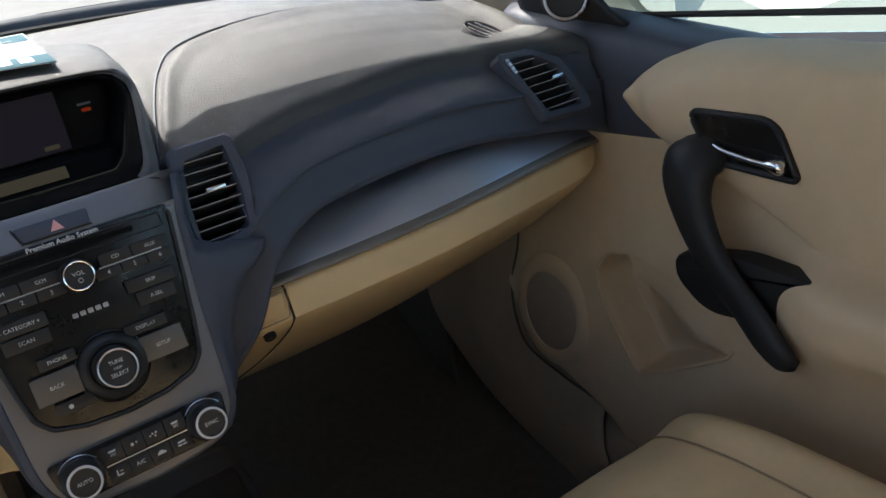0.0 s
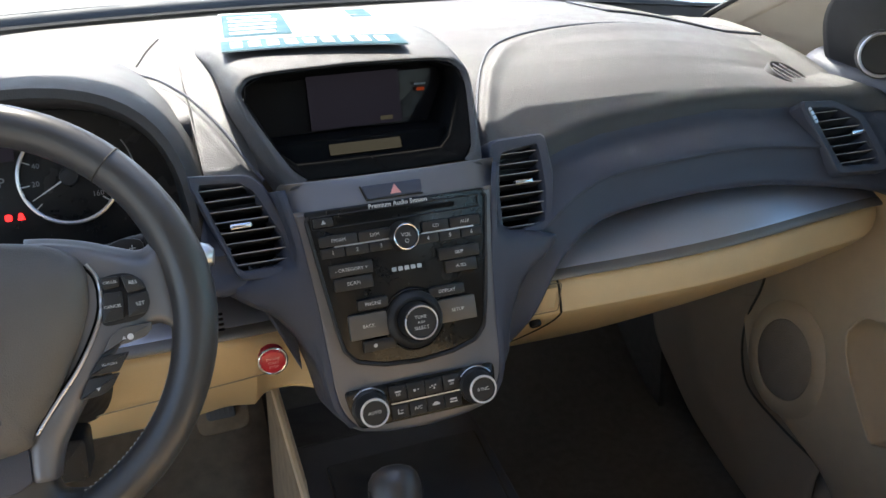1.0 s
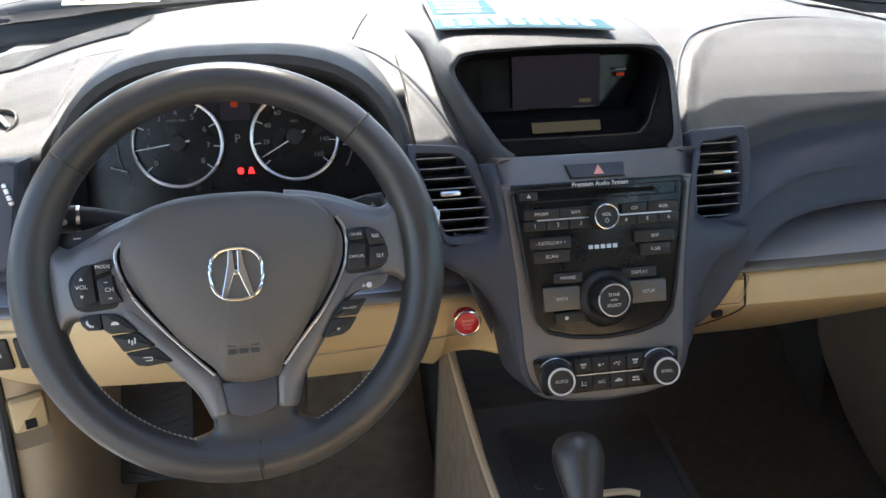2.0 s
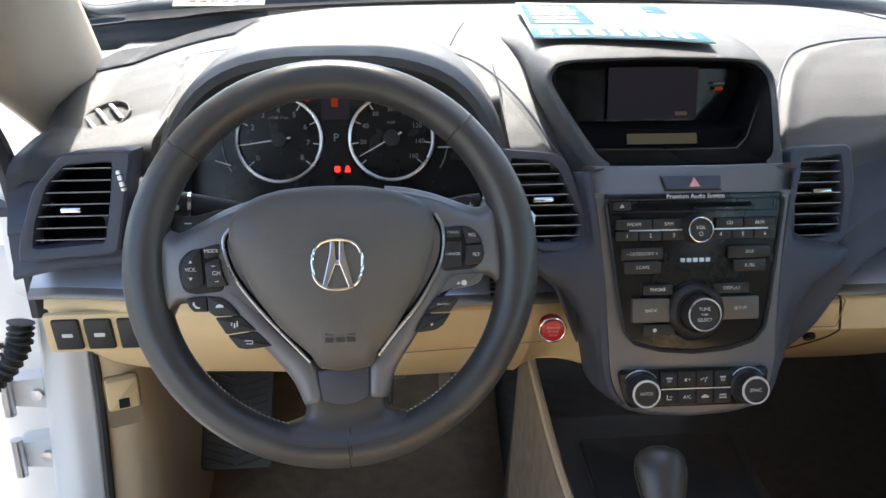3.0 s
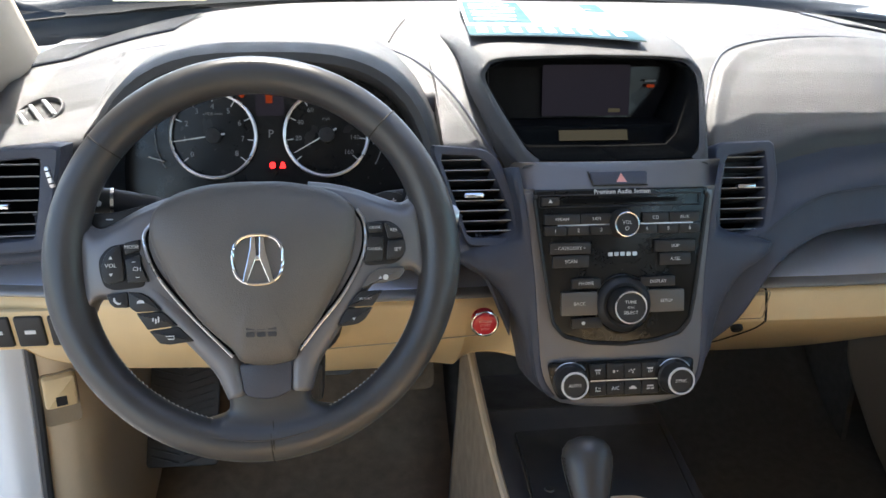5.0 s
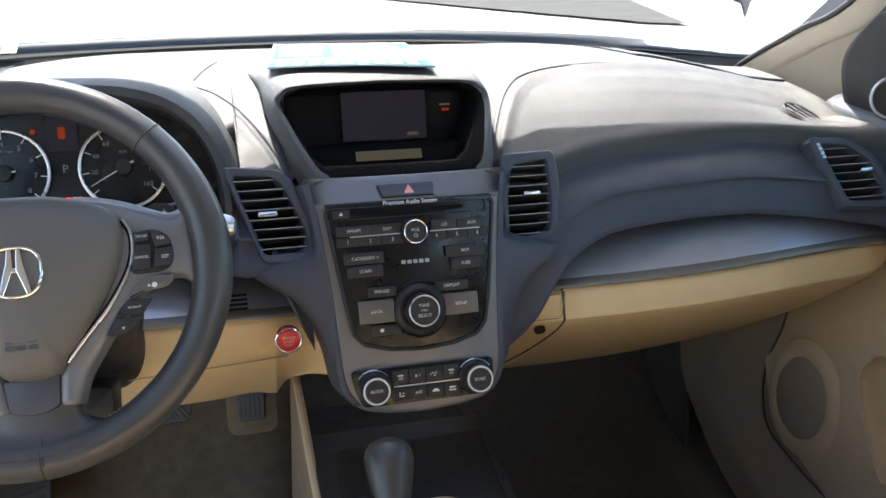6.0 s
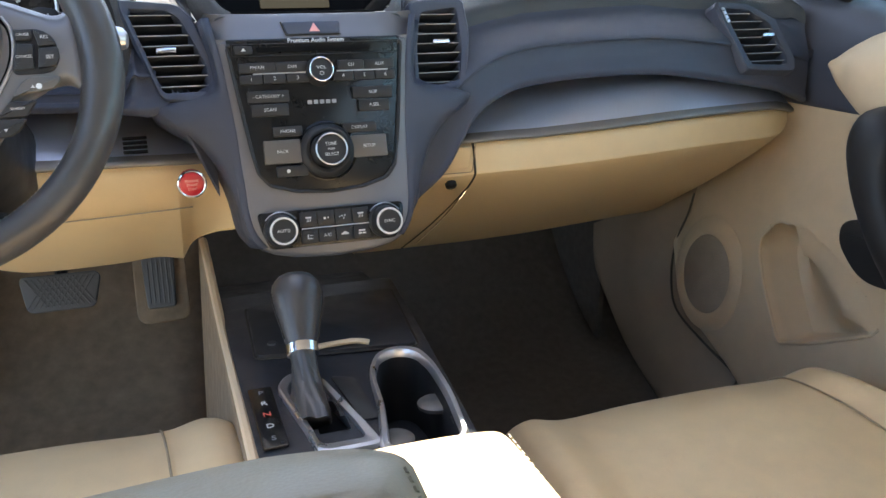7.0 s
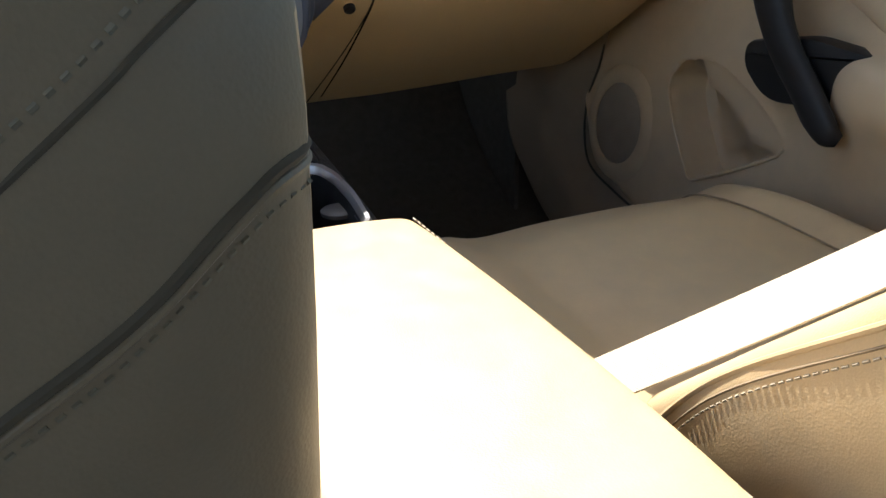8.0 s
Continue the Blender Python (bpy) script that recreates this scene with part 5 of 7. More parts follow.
def climate():
    S = at(STACK, 0, -0.0075)
    unit = thing("climate_controls", (0, 0.92, 0.635), "dark climate control strip with two knobs", "climate control")
    part("backplate", slab(rounded([(-0.086, -0.113), (0.084, -0.113), (0.082, -0.138), (0.072, -0.155), (-0.074, -0.155), (-0.082, -0.135)], 0.006, 3), 0.005, S, 0.001, base=-0.003), GLOSS, unit, "dark backplate")
    for s, w in ((-1, "AUTO"), (1, "SYNC")):
        m = at(S, s * 0.0605, -0.1345)
        k = part("temperature_knob", turned([(0.0200, 0.0), (0.0200, 0.004), (0.0180, 0.006), (0.0162, 0.021), (0.0152, 0.0235), (0.0125, 0.0238), (0.0120, 0.0225), (0.0, 0.0225)], m, 44), BUTTON, unit, "round knob with a white ring")
        part("white_ring", ring(0.0142, 0.0014, at(m, 0, 0, 0.0228), 44), WHITE_INK, k)
        lettering(w, 0.0052, at(m, 0, 0, 0.0228), WHITE_INK, k)
        part("lit_arc", tube([m @ Vector((0.0212 * math.cos(a), 0.0212 * math.sin(a), 0.002)) for a in np.linspace(0.6, 2.5, 12)], 0.0007, 4), SILVER, k)
    # small printed pictograms: car outline, fan, windscreen, seat
    car = ([(-0.0042, -0.0014), (0.0042, -0.0014), (0.0042, 0.0004), (0.0024, 0.0008), (0.0014, 0.0022), (-0.0016, 0.0022), (-0.0028, 0.0006), (-0.0042, 0.0002)],)
    fan = tuple([(0.0030 * math.cos(t), 0.0030 * math.sin(t)), (0.0030 * math.cos(t + 0.7), 0.0030 * math.sin(t + 0.7)), (0.0004 * math.cos(t + 1.4), 0.0004 * math.sin(t + 1.4))] for t in (0.2, 2.3, 4.4))
    screen = ([(-0.0036, 0.0028), (0.0036, 0.0028), (0.0030, 0.0010), (-0.0030, 0.0010)],) + tuple([(x, -0.0028), (x + 0.0006, -0.0028), (x + 0.0010, 0.0002), (x + 0.0004, 0.0002)] for x in (-0.0022, -0.0004, 0.0014))
    seat = ([(-0.0030, -0.0028), (-0.0020, -0.0028), (-0.0014, 0.0028), (-0.0026, 0.0028)], [(-0.0018, -0.0028), (0.0030, -0.0028), (0.0030, -0.0016), (-0.0016, -0.0016)], [(0.0002, 0.0006), (0.0034, 0.0006), (0.0034, 0.0013), (0.0002, 0.0013)])
    less = ([(-0.0030, -0.0016), (-0.0004, -0.0016), (-0.0004, 0.0012), (-0.0030, 0.0012)], [(0.0014, 0.0010), (0.0034, 0.0010), (0.0024, -0.0012)])
    more = fan + ([(-0.0054, -0.0010), (-0.0036, -0.0010), (-0.0045, 0.0010)],)
    rear = ([(-0.0040, 0.0006), (0.0040, 0.0006), (0.0036, 0.0024), (-0.0036, 0.0024)], [(-0.0042, -0.0024), (-0.0004, -0.0024), (-0.0004, -0.0008), (-0.0042, -0.0008)], [(0.0006, -0.0024), (0.0042, -0.0024), (0.0042, -0.0008), (0.0006, -0.0008)])
    signs = ((screen, less, more, screen), (seat, None, car, rear))
    for j, (y0, y1) in enumerate(((-0.1330, -0.1160), (-0.1520, -0.1362))):
        xs = (-0.0395, -0.0192, 0.0010, 0.0212, 0.0412)
        for i in range(4):
            b = part("button", slab(rect(xs[i] + 0.0004, y0, xs[i + 1] - 0.0004, y1, 0.001), 0.0035, S, 0.0008, base=0.001), BUTTON, unit, "charcoal push button")
            cx, cy = (xs[i] + xs[i + 1]) / 2, (y0 + y1) / 2
            if signs[j][i] is None:
                lettering("A/C", 0.0054, at(S, cx, cy, 0.0048), WHITE_INK, b)
            else:
                for poly in signs[j][i]:
                    part("symbol", slab([(cx + x, cy + y) for x, y in poly], 0.0003, S, base=0.0046), WHITE_INK, b, smooth=False)
    part("bright_line", slab(rect(-0.038, -0.1352, 0.040, -0.1340, 0.0003), 0.001, S, base=0.0040), SILVER, unit, smooth=False)


climate()


# ---- centre console ----
CUP = rounded([(-0.022, 0.640), (-0.002, 0.73), (0.006, 0.80), (0.022, 0.838), (0.046, 0.850), (0.068, 0.838), (0.074, 0.80), (0.070, 0.73), (0.056, 0.640)], 0.02, 5)
GATE = rounded([(-0.070, 0.70), (-0.036, 0.70), (-0.050, 0.79), (-0.060, 0.812), (-0.077, 0.812), (-0.086, 0.79)], 0.008, 4)


def console():
    c = thing("centre_console", (0, 0.85, 0.3), "charcoal centre console with shift gate and cup holders", "console")
    # long tunnel body with rounded shoulders
    rows = []
    for y, w0, w1, z in ((0.62, -0.125, 0.068, 0.498), (0.75, -0.126, 0.081, 0.498), (0.90, -0.127, 0.094, 0.499), (1.06, -0.127, 0.106, 0.500), (1.10, -0.127, 0.108, 0.497), (1.14, -0.127, 0.110, 0.47), (1.30, -0.13, 0.115, 0.44)):
        rows.append([(w0 - 0.03, y, 0.05), (w0 - 0.016, y, 0.3), (w0 - 0.006, y, z - 0.03), (w0 - 0.001, y, z - 0.006), (w0 + 0.006, y, z), (-0.06, y, z + 0.0015), (-0.02, y, z + 0.002), (0.03, y, z + 0.0015), (w1 - 0.006, y, z), (w1 + 0.001, y, z - 0.006), (w1 + 0.006, y, z - 0.03), (w1 + 0.012, y, 0.3), (w1 + 0.02, y, 0.05)])
    console_body(rows, c, [CUP, GATE])
    # beige side panel on the driver's side with its pale piping
    part("side_panel", loft([[(-0.132 - 0.006 * f, y, 0.485 + dz), (-0.138 - 0.008 * f, y, 0.40), (-0.144 - 0.01 * f, y, 0.25), (-0.15 - 0.012 * f, y, 0.06)] for y, f, dz in ((0.60, 0.0, 0.0), (0.80, 0.1, 0.0), (1.0, 0.25, 0.005), (1.15, 0.5, 0.04), (1.25, 0.8, 0.07))], 24, 16), CARPET_TAN, c, "taupe carpeted side", thick=0.006)
    part("piping", tube(catmull([(-0.130, 0.60, 0.489), (-0.130, 0.80, 0.49), (-0.131, 1.0, 0.494), (-0.133, 1.12, 0.52), (-0.136, 1.2, 0.55)], 24), 0.006, 8), DOOR_BEIGE, c, "pale edge")
    # storage tray lid
    m = Matrix.Translation((0, 0, 0.503))
    part("tray_lid", slab(rounded([(-0.104, 0.880), (0.074, 0.854), (0.093, 1.036), (-0.098, 1.030)], 0.008, 4), 0.004, m, 0.0015), BLACK, c, "black tray lid")
    part("tray_gap", tube([(x, y, 0.5035) for x, y in rounded([(-0.106, 0.877), (0.076, 0.851), (0.095, 1.038), (-0.100, 1.032)], 0.009, 4)], 0.0012, 5, closed=True), SEAM, c)
    part("lid_handle", tube(catmull([(-0.055, 0.872, 0.507), (-0.03, 0.876, 0.509), (0.005, 0.876, 0.5095), (0.022, 0.870, 0.508)], 16), [0.006] * 16, 8, flat=0.55), DOOR_BEIGE, c, "pale bar handle")
    part("tray_button", turned([(0.0, 0.0), (0.006, 0.0), (0.005, 0.002), (0.0, 0.002)], Matrix.Translation((-0.083, 0.905, 0.507)), 16), BUTTON, c)
    # gear positions
    g = part("gear_indicator", slab(rect(-0.122, 0.690, -0.098, 0.810, 0.003), 0.003, Matrix.Translation((0, 0, 0.4995)), 0.001), GLOSS, c, "black gear indicator strip")
    for k, (w, mt) in enumerate((("P", GREY_INK), ("R", WHITE_INK), ("N", RED_INK), ("D", WHITE_INK), ("S", GREY_INK))):
        lettering(w, 0.011, Matrix.Translation((-0.110, 0.797 - 0.023 * k, 0.5028)), mt, g)
    # cup holder: silver rim round a deep well
    rim = CUP
    def around(f, z):
        return [(0.034 + (x - 0.034) * f, 0.745 + (y - 0.745) * (1 + (f - 1) * 0.45), z) for x, y in rim]
    part("cup_rim", ring_sheet([around(1.10, 0.498), around(1.10, 0.504), around(1.04, 0.508), around(0.93, 0.507), around(0.88, 0.502), around(0.87, 0.492)]), SILVER, c, "satin silver rim")
    well = ring_sheet([around(0.875, 0.498), around(0.85, 0.47), around(0.80, 0.42)])
    well.faces.new(list(well.verts)[-len(rim):])
    part("cup_well", well, BLACK, c, "black cup well")
    for x, y in ((0.004, 0.70), (0.062, 0.755)):
        part("cup_flap", turned([(0.0, 0.0), (0.018, 0.0), (0.0185, 0.004), (0.016, 0.006), (0.0, 0.0065)], Matrix.Translation((x, y, 0.478)), 24), BUTTON_PALE, c, "grey sprung flap")
    # shift gate
    gate = [(-0.076, 0.66), (-0.018, 0.66), (-0.024, 0.70), (-0.044, 0.80), (-0.056, 0.826), (-0.080, 0.826), (-0.094, 0.80), (-0.080, 0.70)]
    o = rounded(gate, 0.012, 4)
    inn = [(-0.060 + (x + 0.060) * 0.74, 0.752 + (y - 0.752) * 0.84) for x, y in o]
    part("gate_frame", ring_sheet([[(x, y, 0.498) for x, y in o], [(x, y, 0.505) for x, y in o], [(-0.058 + (x + 0.058) * 0.94, 0.75 + (y - 0.75) * 0.97, 0.507) for x, y in o], [(x, y, 0.505) for x, y in inn], [(x, y, 0.485) for x, y in inn]]), SILVER, c, "satin silver shift gate")
    bm = bmesh.new()
    bm.faces.new([bm.verts.new((x, y, 0.487)) for x, y in inn])
    part("gate_floor", bm, VOID, c, smooth=False)
    part("gate_cover", slab(rounded([(-0.026, 0.71), (-0.008, 0.71), (-0.012, 0.80), (-0.036, 0.812)], 0.006, 3), 0.002, Matrix.Translation((0, 0, 0.501)), 0.0008), BUTTON, c)


def console_body(rows, c, holes):
    bm = loft(rows, 150, 90)
    gone = [f for f in bm.faces if f.calc_center_median().z > 0.45 and any(inside(f.calc_center_median(), h) for h in holes)]
    bmesh.ops.delete(bm, geom=gone, context="FACES")
    part("body", bm, CONSOLE, c, "charcoal console body")


console()


def shifter():
    s = thing("gear_lever", (-0.055, 0.755, 0.49), "dark leather gear lever with a chrome collar", "gear lever")
    p0, p1 = Vector((-0.069, 0.752, 0.490)), Vector((-0.0585, 0.866, 0.602))
    ax = (p1 - p0).normalized()
    def pt(d):
        return p0 + ax * d
    base = Matrix.Translation(p0) @ Vector((0, 0, 1)).rotation_difference(ax).to_matrix().to_4x4()
    boot = []
    for h, r, long in ((-0.010, 0.0200, 1.9), (0.004, 0.0190, 1.7), (0.018, 0.0165, 1.45), (0.034, 0.0140, 1.25), (0.052, 0.0128, 1.12), (0.068, 0.0130, 1.05)):
        boot.append([base @ Vector((r * (1 + 0.13 * math.cos(6 * a + h * 70)) * math.cos(a), r * (1 + 0.13 * math.cos(6 * a + h * 70)) * long * math.sin(a), h)) for a in (2 * math.pi * k / 48 for k in range(48))])
    part("boot", sheet(boot, close=True), WHEEL_LEATHER, s, "creased black leather boot")
    part("collar", turned([(0.0135, 0.066), (0.0165, 0.067), (0.0168, 0.077), (0.0155, 0.0785), (0.0, 0.0785)], base, 32), CHROME, s, "chrome collar")
    k = part("knob", turned([(0.0155, 0.078), (0.0175, 0.084), (0.0195, 0.096), (0.0232, 0.112), (0.0260, 0.126), (0.0268, 0.136), (0.0250, 0.146), (0.0198, 0.153), (0.011, 0.1570), (0.003, 0.158), (0.0, 0.158)], base, 36), WHEEL_LEATHER, s, "dark stitched leather knob")
    for side in (-1, 1):
        path = [base @ Vector((side * (r + 0.0003), -0.004, h)) for r, h in ((0.0175, 0.084), (0.0195, 0.096), (0.0232, 0.112), (0.0260, 0.126), (0.0268, 0.136))]
        part("seam", tube(catmull([tuple(p) for p in path], 14), 0.0007, 5), SEAM, k)
        for q in (-1, 1):
            for i in range(11):
                f = (i + 0.5) / 11 * 4
                r, h = (lerp(range(5), c, f) for c in ((0.0175, 0.0195, 0.0232, 0.0260, 0.0268), (0.084, 0.096, 0.112, 0.126, 0.136)))
                e = [base @ Vector((side * (r + 0.0002) * math.cos(t), (r + 0.0002) * math.sin(t), h + d)) for t, d in ((-0.15 + q * 0.07, 0.0), (-0.15 + q * 0.17, 0.001 * q))]
                part("stitch", tube(e, 0.0005, 4), SEAM, k)


shifter()


def armrest():
    a = thing("armrest", (0, 0.40, 0.46), "padded beige centre armrest lid in full sun", "armrest")
    sec = []
    for y, z, w in ((0.655, 0.475, 0.096), (0.650, 0.498, 0.099), (0.640, 0.508, 0.1), (0.60, 0.514, 0.1), (0.45, 0.518, 0.099), (0.30, 0.518, 0.096), (0.20, 0.514, 0.092), (0.165, 0.505, 0.088), (0.155, 0.48, 0.085)):
        cx = -0.006
        sec.append([(cx - w, y, z - 0.05), (cx - w, y, z - 0.018), (cx - w + 0.004, y, z - 0.007), (cx - w + 0.014, y, z - 0.001), (cx - 0.05, y, z + 0.002), (cx, y, z + 0.003), (cx + 0.05, y, z + 0.002), (cx + w - 0.014, y, z - 0.001), (cx + w - 0.004, y, z - 0.007), (cx + w, y, z - 0.018), (cx + w, y, z - 0.05)])
    part("lid", loft(sec, 50, 44), LEATHER, a, "beige leather lid")
    part("box", slab(rect(-0.098, 0.17, 0.088, 0.648, 0.01), 0.40, Matrix.Translation((0, 0, 0.06))), DASH, a, "dark storage box under the lid")
    for s in (-1, 1):
        n = 46
        for k in range(n):
            y = 0.18 + (0.63 - 0.18) * k / n
            x = -0.006 + s * lerp([0.155, 0.3, 0.65], [0.083, 0.092, 0.0955], y)
            part("stitch", tube([(x, y, 0.5105), (x, y + 0.006, 0.5105)], 0.0009, 4), STITCH, a)


armrest()


# ---- seats ----
def cushion(name, cx, label, fore, rise, foot, lean, high, wide=0.0, fall=0.0):
    """A seat: cushion with bolsters and a backrest from foot, leaning back by so many degrees and so high."""
    seat = thing(name, (cx, 0.5, 0.1), label, "car seat")

    def cs(y, z, w, lift):
        y, z = y + fore, z + rise
        return [(cx - w - 0.012, y, z - 0.16), (cx - w - 0.01, y, z - 0.05), (cx - w + 0.002, y, z + lift * 0.7 - 0.012), (cx - w + 0.03, y, z + lift + 0.002), (cx - w + 0.065, y, z + lift * 0.45), (cx - w + 0.095, y, z + 0.002), (cx - 0.06, y, z + 0.006), (cx + 0.06, y, z + 0.006), (cx + w - 0.095, y, z + 0.002), (cx + w - 0.065, y, z + lift * 0.45), (cx + w - 0.03, y, z + lift + 0.002), (cx + w - 0.002, y, z + lift * 0.7 - 0.012), (cx + w + 0.01, y, z - 0.05), (cx + w + 0.012, y, z - 0.16)]
    sec = [cs(0.822, 0.31, 0.222, 0.0), cs(0.828, 0.345, 0.226, 0.003), cs(0.818, 0.376, 0.230, 0.006), cs(0.785, 0.393, 0.236, 0.010), cs(0.70, 0.398, 0.242, 0.014), cs(0.58, 0.388, 0.246, 0.018), cs(0.44, 0.376, 0.246, 0.022), cs(0.28, 0.37, 0.244, 0.022)]
    c = part("seat_cushion", loft(sec, 44, 60), LEATHER, seat, "beige leather cushion")
    for k in ((1,) if cx > 0 else (-1, 1)):
        path = [(cx + k * (w - 0.078), y + fore, z + rise) for y, z, w in ((0.8265, 0.342, 0.226), (0.8185, 0.377, 0.23), (0.785, 0.398, 0.236), (0.70, 0.4045, 0.242), (0.58, 0.396, 0.246), (0.44, 0.386, 0.246), (0.28, 0.380, 0.244))]
        part("seam", tube(catmull(path, 40), 0.0014, 5), SEAM_TAN, c, "seam groove")
    part("seat_base", slab(rect(cx - 0.21, 0.28, cx + 0.21, 0.78 + fore, 0.02), 0.15 + rise, Matrix.Translation((0, 0, 0.09))), BLACK, seat, "black seat base")
    sn, cn = math.sin(radians(lean)), math.cos(radians(lean))

    def bs(f):
        h = f * high
        w = lerp([0, 0.4, 0.8, 0.9, 0.95, 0.98, 1.0], [0.245, 0.258, 0.260, 0.260, 0.2585, 0.255, 0.242], f) + wide
        t = lerp([0, 0.4, 0.8, 0.88, 0.93, 0.96, 0.98, 0.99, 1.0], [0.068, 0.066, 0.062, 0.057, 0.050, 0.041, 0.030, 0.021, 0.004], f)
        e = lerp([0, 0.2, 0.7, 1.0], [0.02, 0.045, 0.03, 0.0], f)
        out = []
        for k in range(56):
            a = 2 * math.pi * k / 56
            c0, s0 = math.cos(a), math.sin(a)
            x = w * math.copysign(abs(c0) ** (0.28 if s0 > 0 else 0.46), c0)
            d = t * math.copysign(abs(s0) ** 0.32, s0)
            d += e * max(0, abs(x) / w - 0.5) / 0.5 if s0 > 0 else 0
            drop = fall * min(0.3, max(0.0, 0.2 - x)) * max(0.0, f - 0.3) / 0.7
            out.append((cx + x, foot[0] - sn * h + cn * d - 0.3 * drop, foot[1] + cn * h + sn * d - drop))
        return out
    rows = [bs(f) for f in (0.0, 0.1, 0.2, 0.3, 0.4, 0.5, 0.6, 0.7, 0.77, 0.83, 0.88, 0.92, 0.95, 0.965, 0.975, 0.983, 0.99, 0.995, 1.0)]
    bm = sheet(rows, close=True)
    b = part("backrest", bm, LEATHER, seat, "beige leather backrest")
    return seat, b, bs


def stitched(path, parent, every=0.0075, length=0.0042, r=0.0009, mat=STITCH):
    """A row of short stitches along a path."""
    p = np.array(path, float)
    d = np.r_[0, np.cumsum(np.linalg.norm(np.diff(p, axis=0), axis=1))]
    s = 0.0
    while s + length < d[-1]:
        a, b = ([np.interp(q, d, p[:, i]) for i in range(3)] for q in (s, s + length))
        part("stitch", tube([a, b], r, 4), mat, parent)
        s += every


driver_seat, driver_back, driver_section = cushion("front_seat", -0.367, "beige leather driver's seat with stitched seams", 0.045, 0.06, (0.270, 0.333), 10, 0.455, -0.013, 0.05)
passenger_seat, passenger_back, passenger_section = cushion("front_seat", 0.395, "beige leather passenger seat with a reclined backrest", 0.0, 0.012, (0.372, 0.318), 44, 0.56, 0.012)


tagged(driver_seat, "beige leather driver's seat with stitched seams", "car seat", "front seats")
tagged(passenger_seat, "beige leather passenger seat with a reclined backrest", "car seat", "front seats")


def snapped(path, ob, lift=0.0, along=None):
    """A path laid onto an object's surface."""
    me = ob.data
    tree = BVHTree.FromPolygons([v.co + ob.matrix_world.translation for v in me.vertices], [p.vertices[:] for p in me.polygons])
    out = []
    for p in path:
        q, nrm = None, None
        if along is not None:
            q, nrm, _, _ = tree.ray_cast(Vector(p) - Vector(along) * 0.2, Vector(along))
        if q is None or (q - Vector(p)).length > 0.03:
            q, nrm, _, _ = tree.find_nearest(Vector(p))
        out.append(q + nrm * lift)
    for _ in range(12):
        out = [out[0]] + [(a + b * 2 + c) / 4 for a, b, c in zip(out, out[1:], out[2:])] + [out[-1]]
    return out


def seat_seams():
    """Back of the driver's seat, its leather colour darkened to stand for shade, its seams, and the piped bolster edge
    of the passenger seat.
    """
    bpy.context.view_layer.update()
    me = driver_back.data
    me.materials.append(LEATHER_SHADED)
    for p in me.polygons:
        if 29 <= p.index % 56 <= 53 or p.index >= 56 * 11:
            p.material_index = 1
    top = snapped(catmull([(-0.1235, 0.205, 0.785), (-0.1245, 0.190, 0.778), (-0.1265, 0.178, 0.770), (-0.1295, 0.1701, 0.7634), (-0.1342, 0.1644, 0.7594), (-0.1418, 0.1589, 0.7531), (-0.1484, 0.1561, 0.7483), (-0.1548, 0.1536, 0.7436), (-0.1646, 0.1507, 0.7352), (-0.195, 0.146, 0.713)], 70), driver_back)
    fold = snapped(catmull([(-0.1262, 0.173, 0.763), (-0.1302, 0.1645, 0.7559), (-0.136, 0.1599, 0.7499), (-0.1417, 0.157, 0.7461), (-0.1483, 0.1541, 0.7415), (-0.1559, 0.1519, 0.7357), (-0.1609, 0.1507, 0.7313), (-0.195, 0.146, 0.706)], 60), driver_back)
    part("seam", tube(fold, 0.0009, 6), SEAM_OLIVE, driver_back, "dark sunk seam")
    stitched(top, driver_back, 0.0036, 0.0018, 0.0008, STITCH_GREY)
    low = snapped(catmull([(-0.1185, 0.185, 0.7125), (-0.1235, 0.155, 0.7130), (-0.1314, 0.1449, 0.7118), (-0.1374, 0.1457, 0.7077), (-0.145, 0.1465, 0.7027), (-0.156, 0.148, 0.6931), (-0.1668, 0.1495, 0.6858), (-0.1774, 0.150, 0.680), (-0.1877, 0.1515, 0.6745), (-0.22, 0.155, 0.655)], 60), driver_back, along=(0, 1, 0))
    thread = snapped([(x - 0.001, y, z - 0.0075) for x, y, z in low[4:]], driver_back, along=(0, 1, 0))
    part("seam", tube(low, 0.0015, 6), SEAM_OLIVE, driver_back, "dark sunk seam")
    part("seam_ridge", tube(snapped([(x, y, z - 0.0028) for x, y, z in low], driver_back, along=(0, 1, 0)), 0.0014, 8), LEATHER_SHADED, driver_back, "puckered ridge beside the seam")
    stitched(thread, driver_back, 0.0036, 0.0018, 0.0007, STITCH_GREY)
    edge = catmull([(0.134, 0.37, 0.44), (0.1315, 0.353, 0.464), (0.1305, 0.339, 0.486), (0.1305, 0.309, 0.525), (0.128, 0.27, 0.560), (0.1265, 0.244, 0.581), (0.125, 0.207, 0.610), (0.124, 0.16, 0.648)], 40)
    edge = [(x, y, z - 0.018) for x, y, z in edge]
    seam = snapped([(x - 0.001, y - 0.006, z - 0.006) for x, y, z in edge], passenger_back)
    thread = snapped([(x - 0.0018, y - 0.009, z - 0.009) for x, y, z in edge], passenger_back, 0.0002)
    edge = snapped(edge, passenger_back)
    part("piping", tube(edge, 0.0022, 8), LEATHER, passenger_back, "beige piped edge")
    part("seam", tube(seam, 0.0009, 5), SEAM_TAN, passenger_back, "seam below the piping")
    stitched(thread, passenger_back, 0.006, 0.0038, 0.0008, STITCH)


seat_seams()


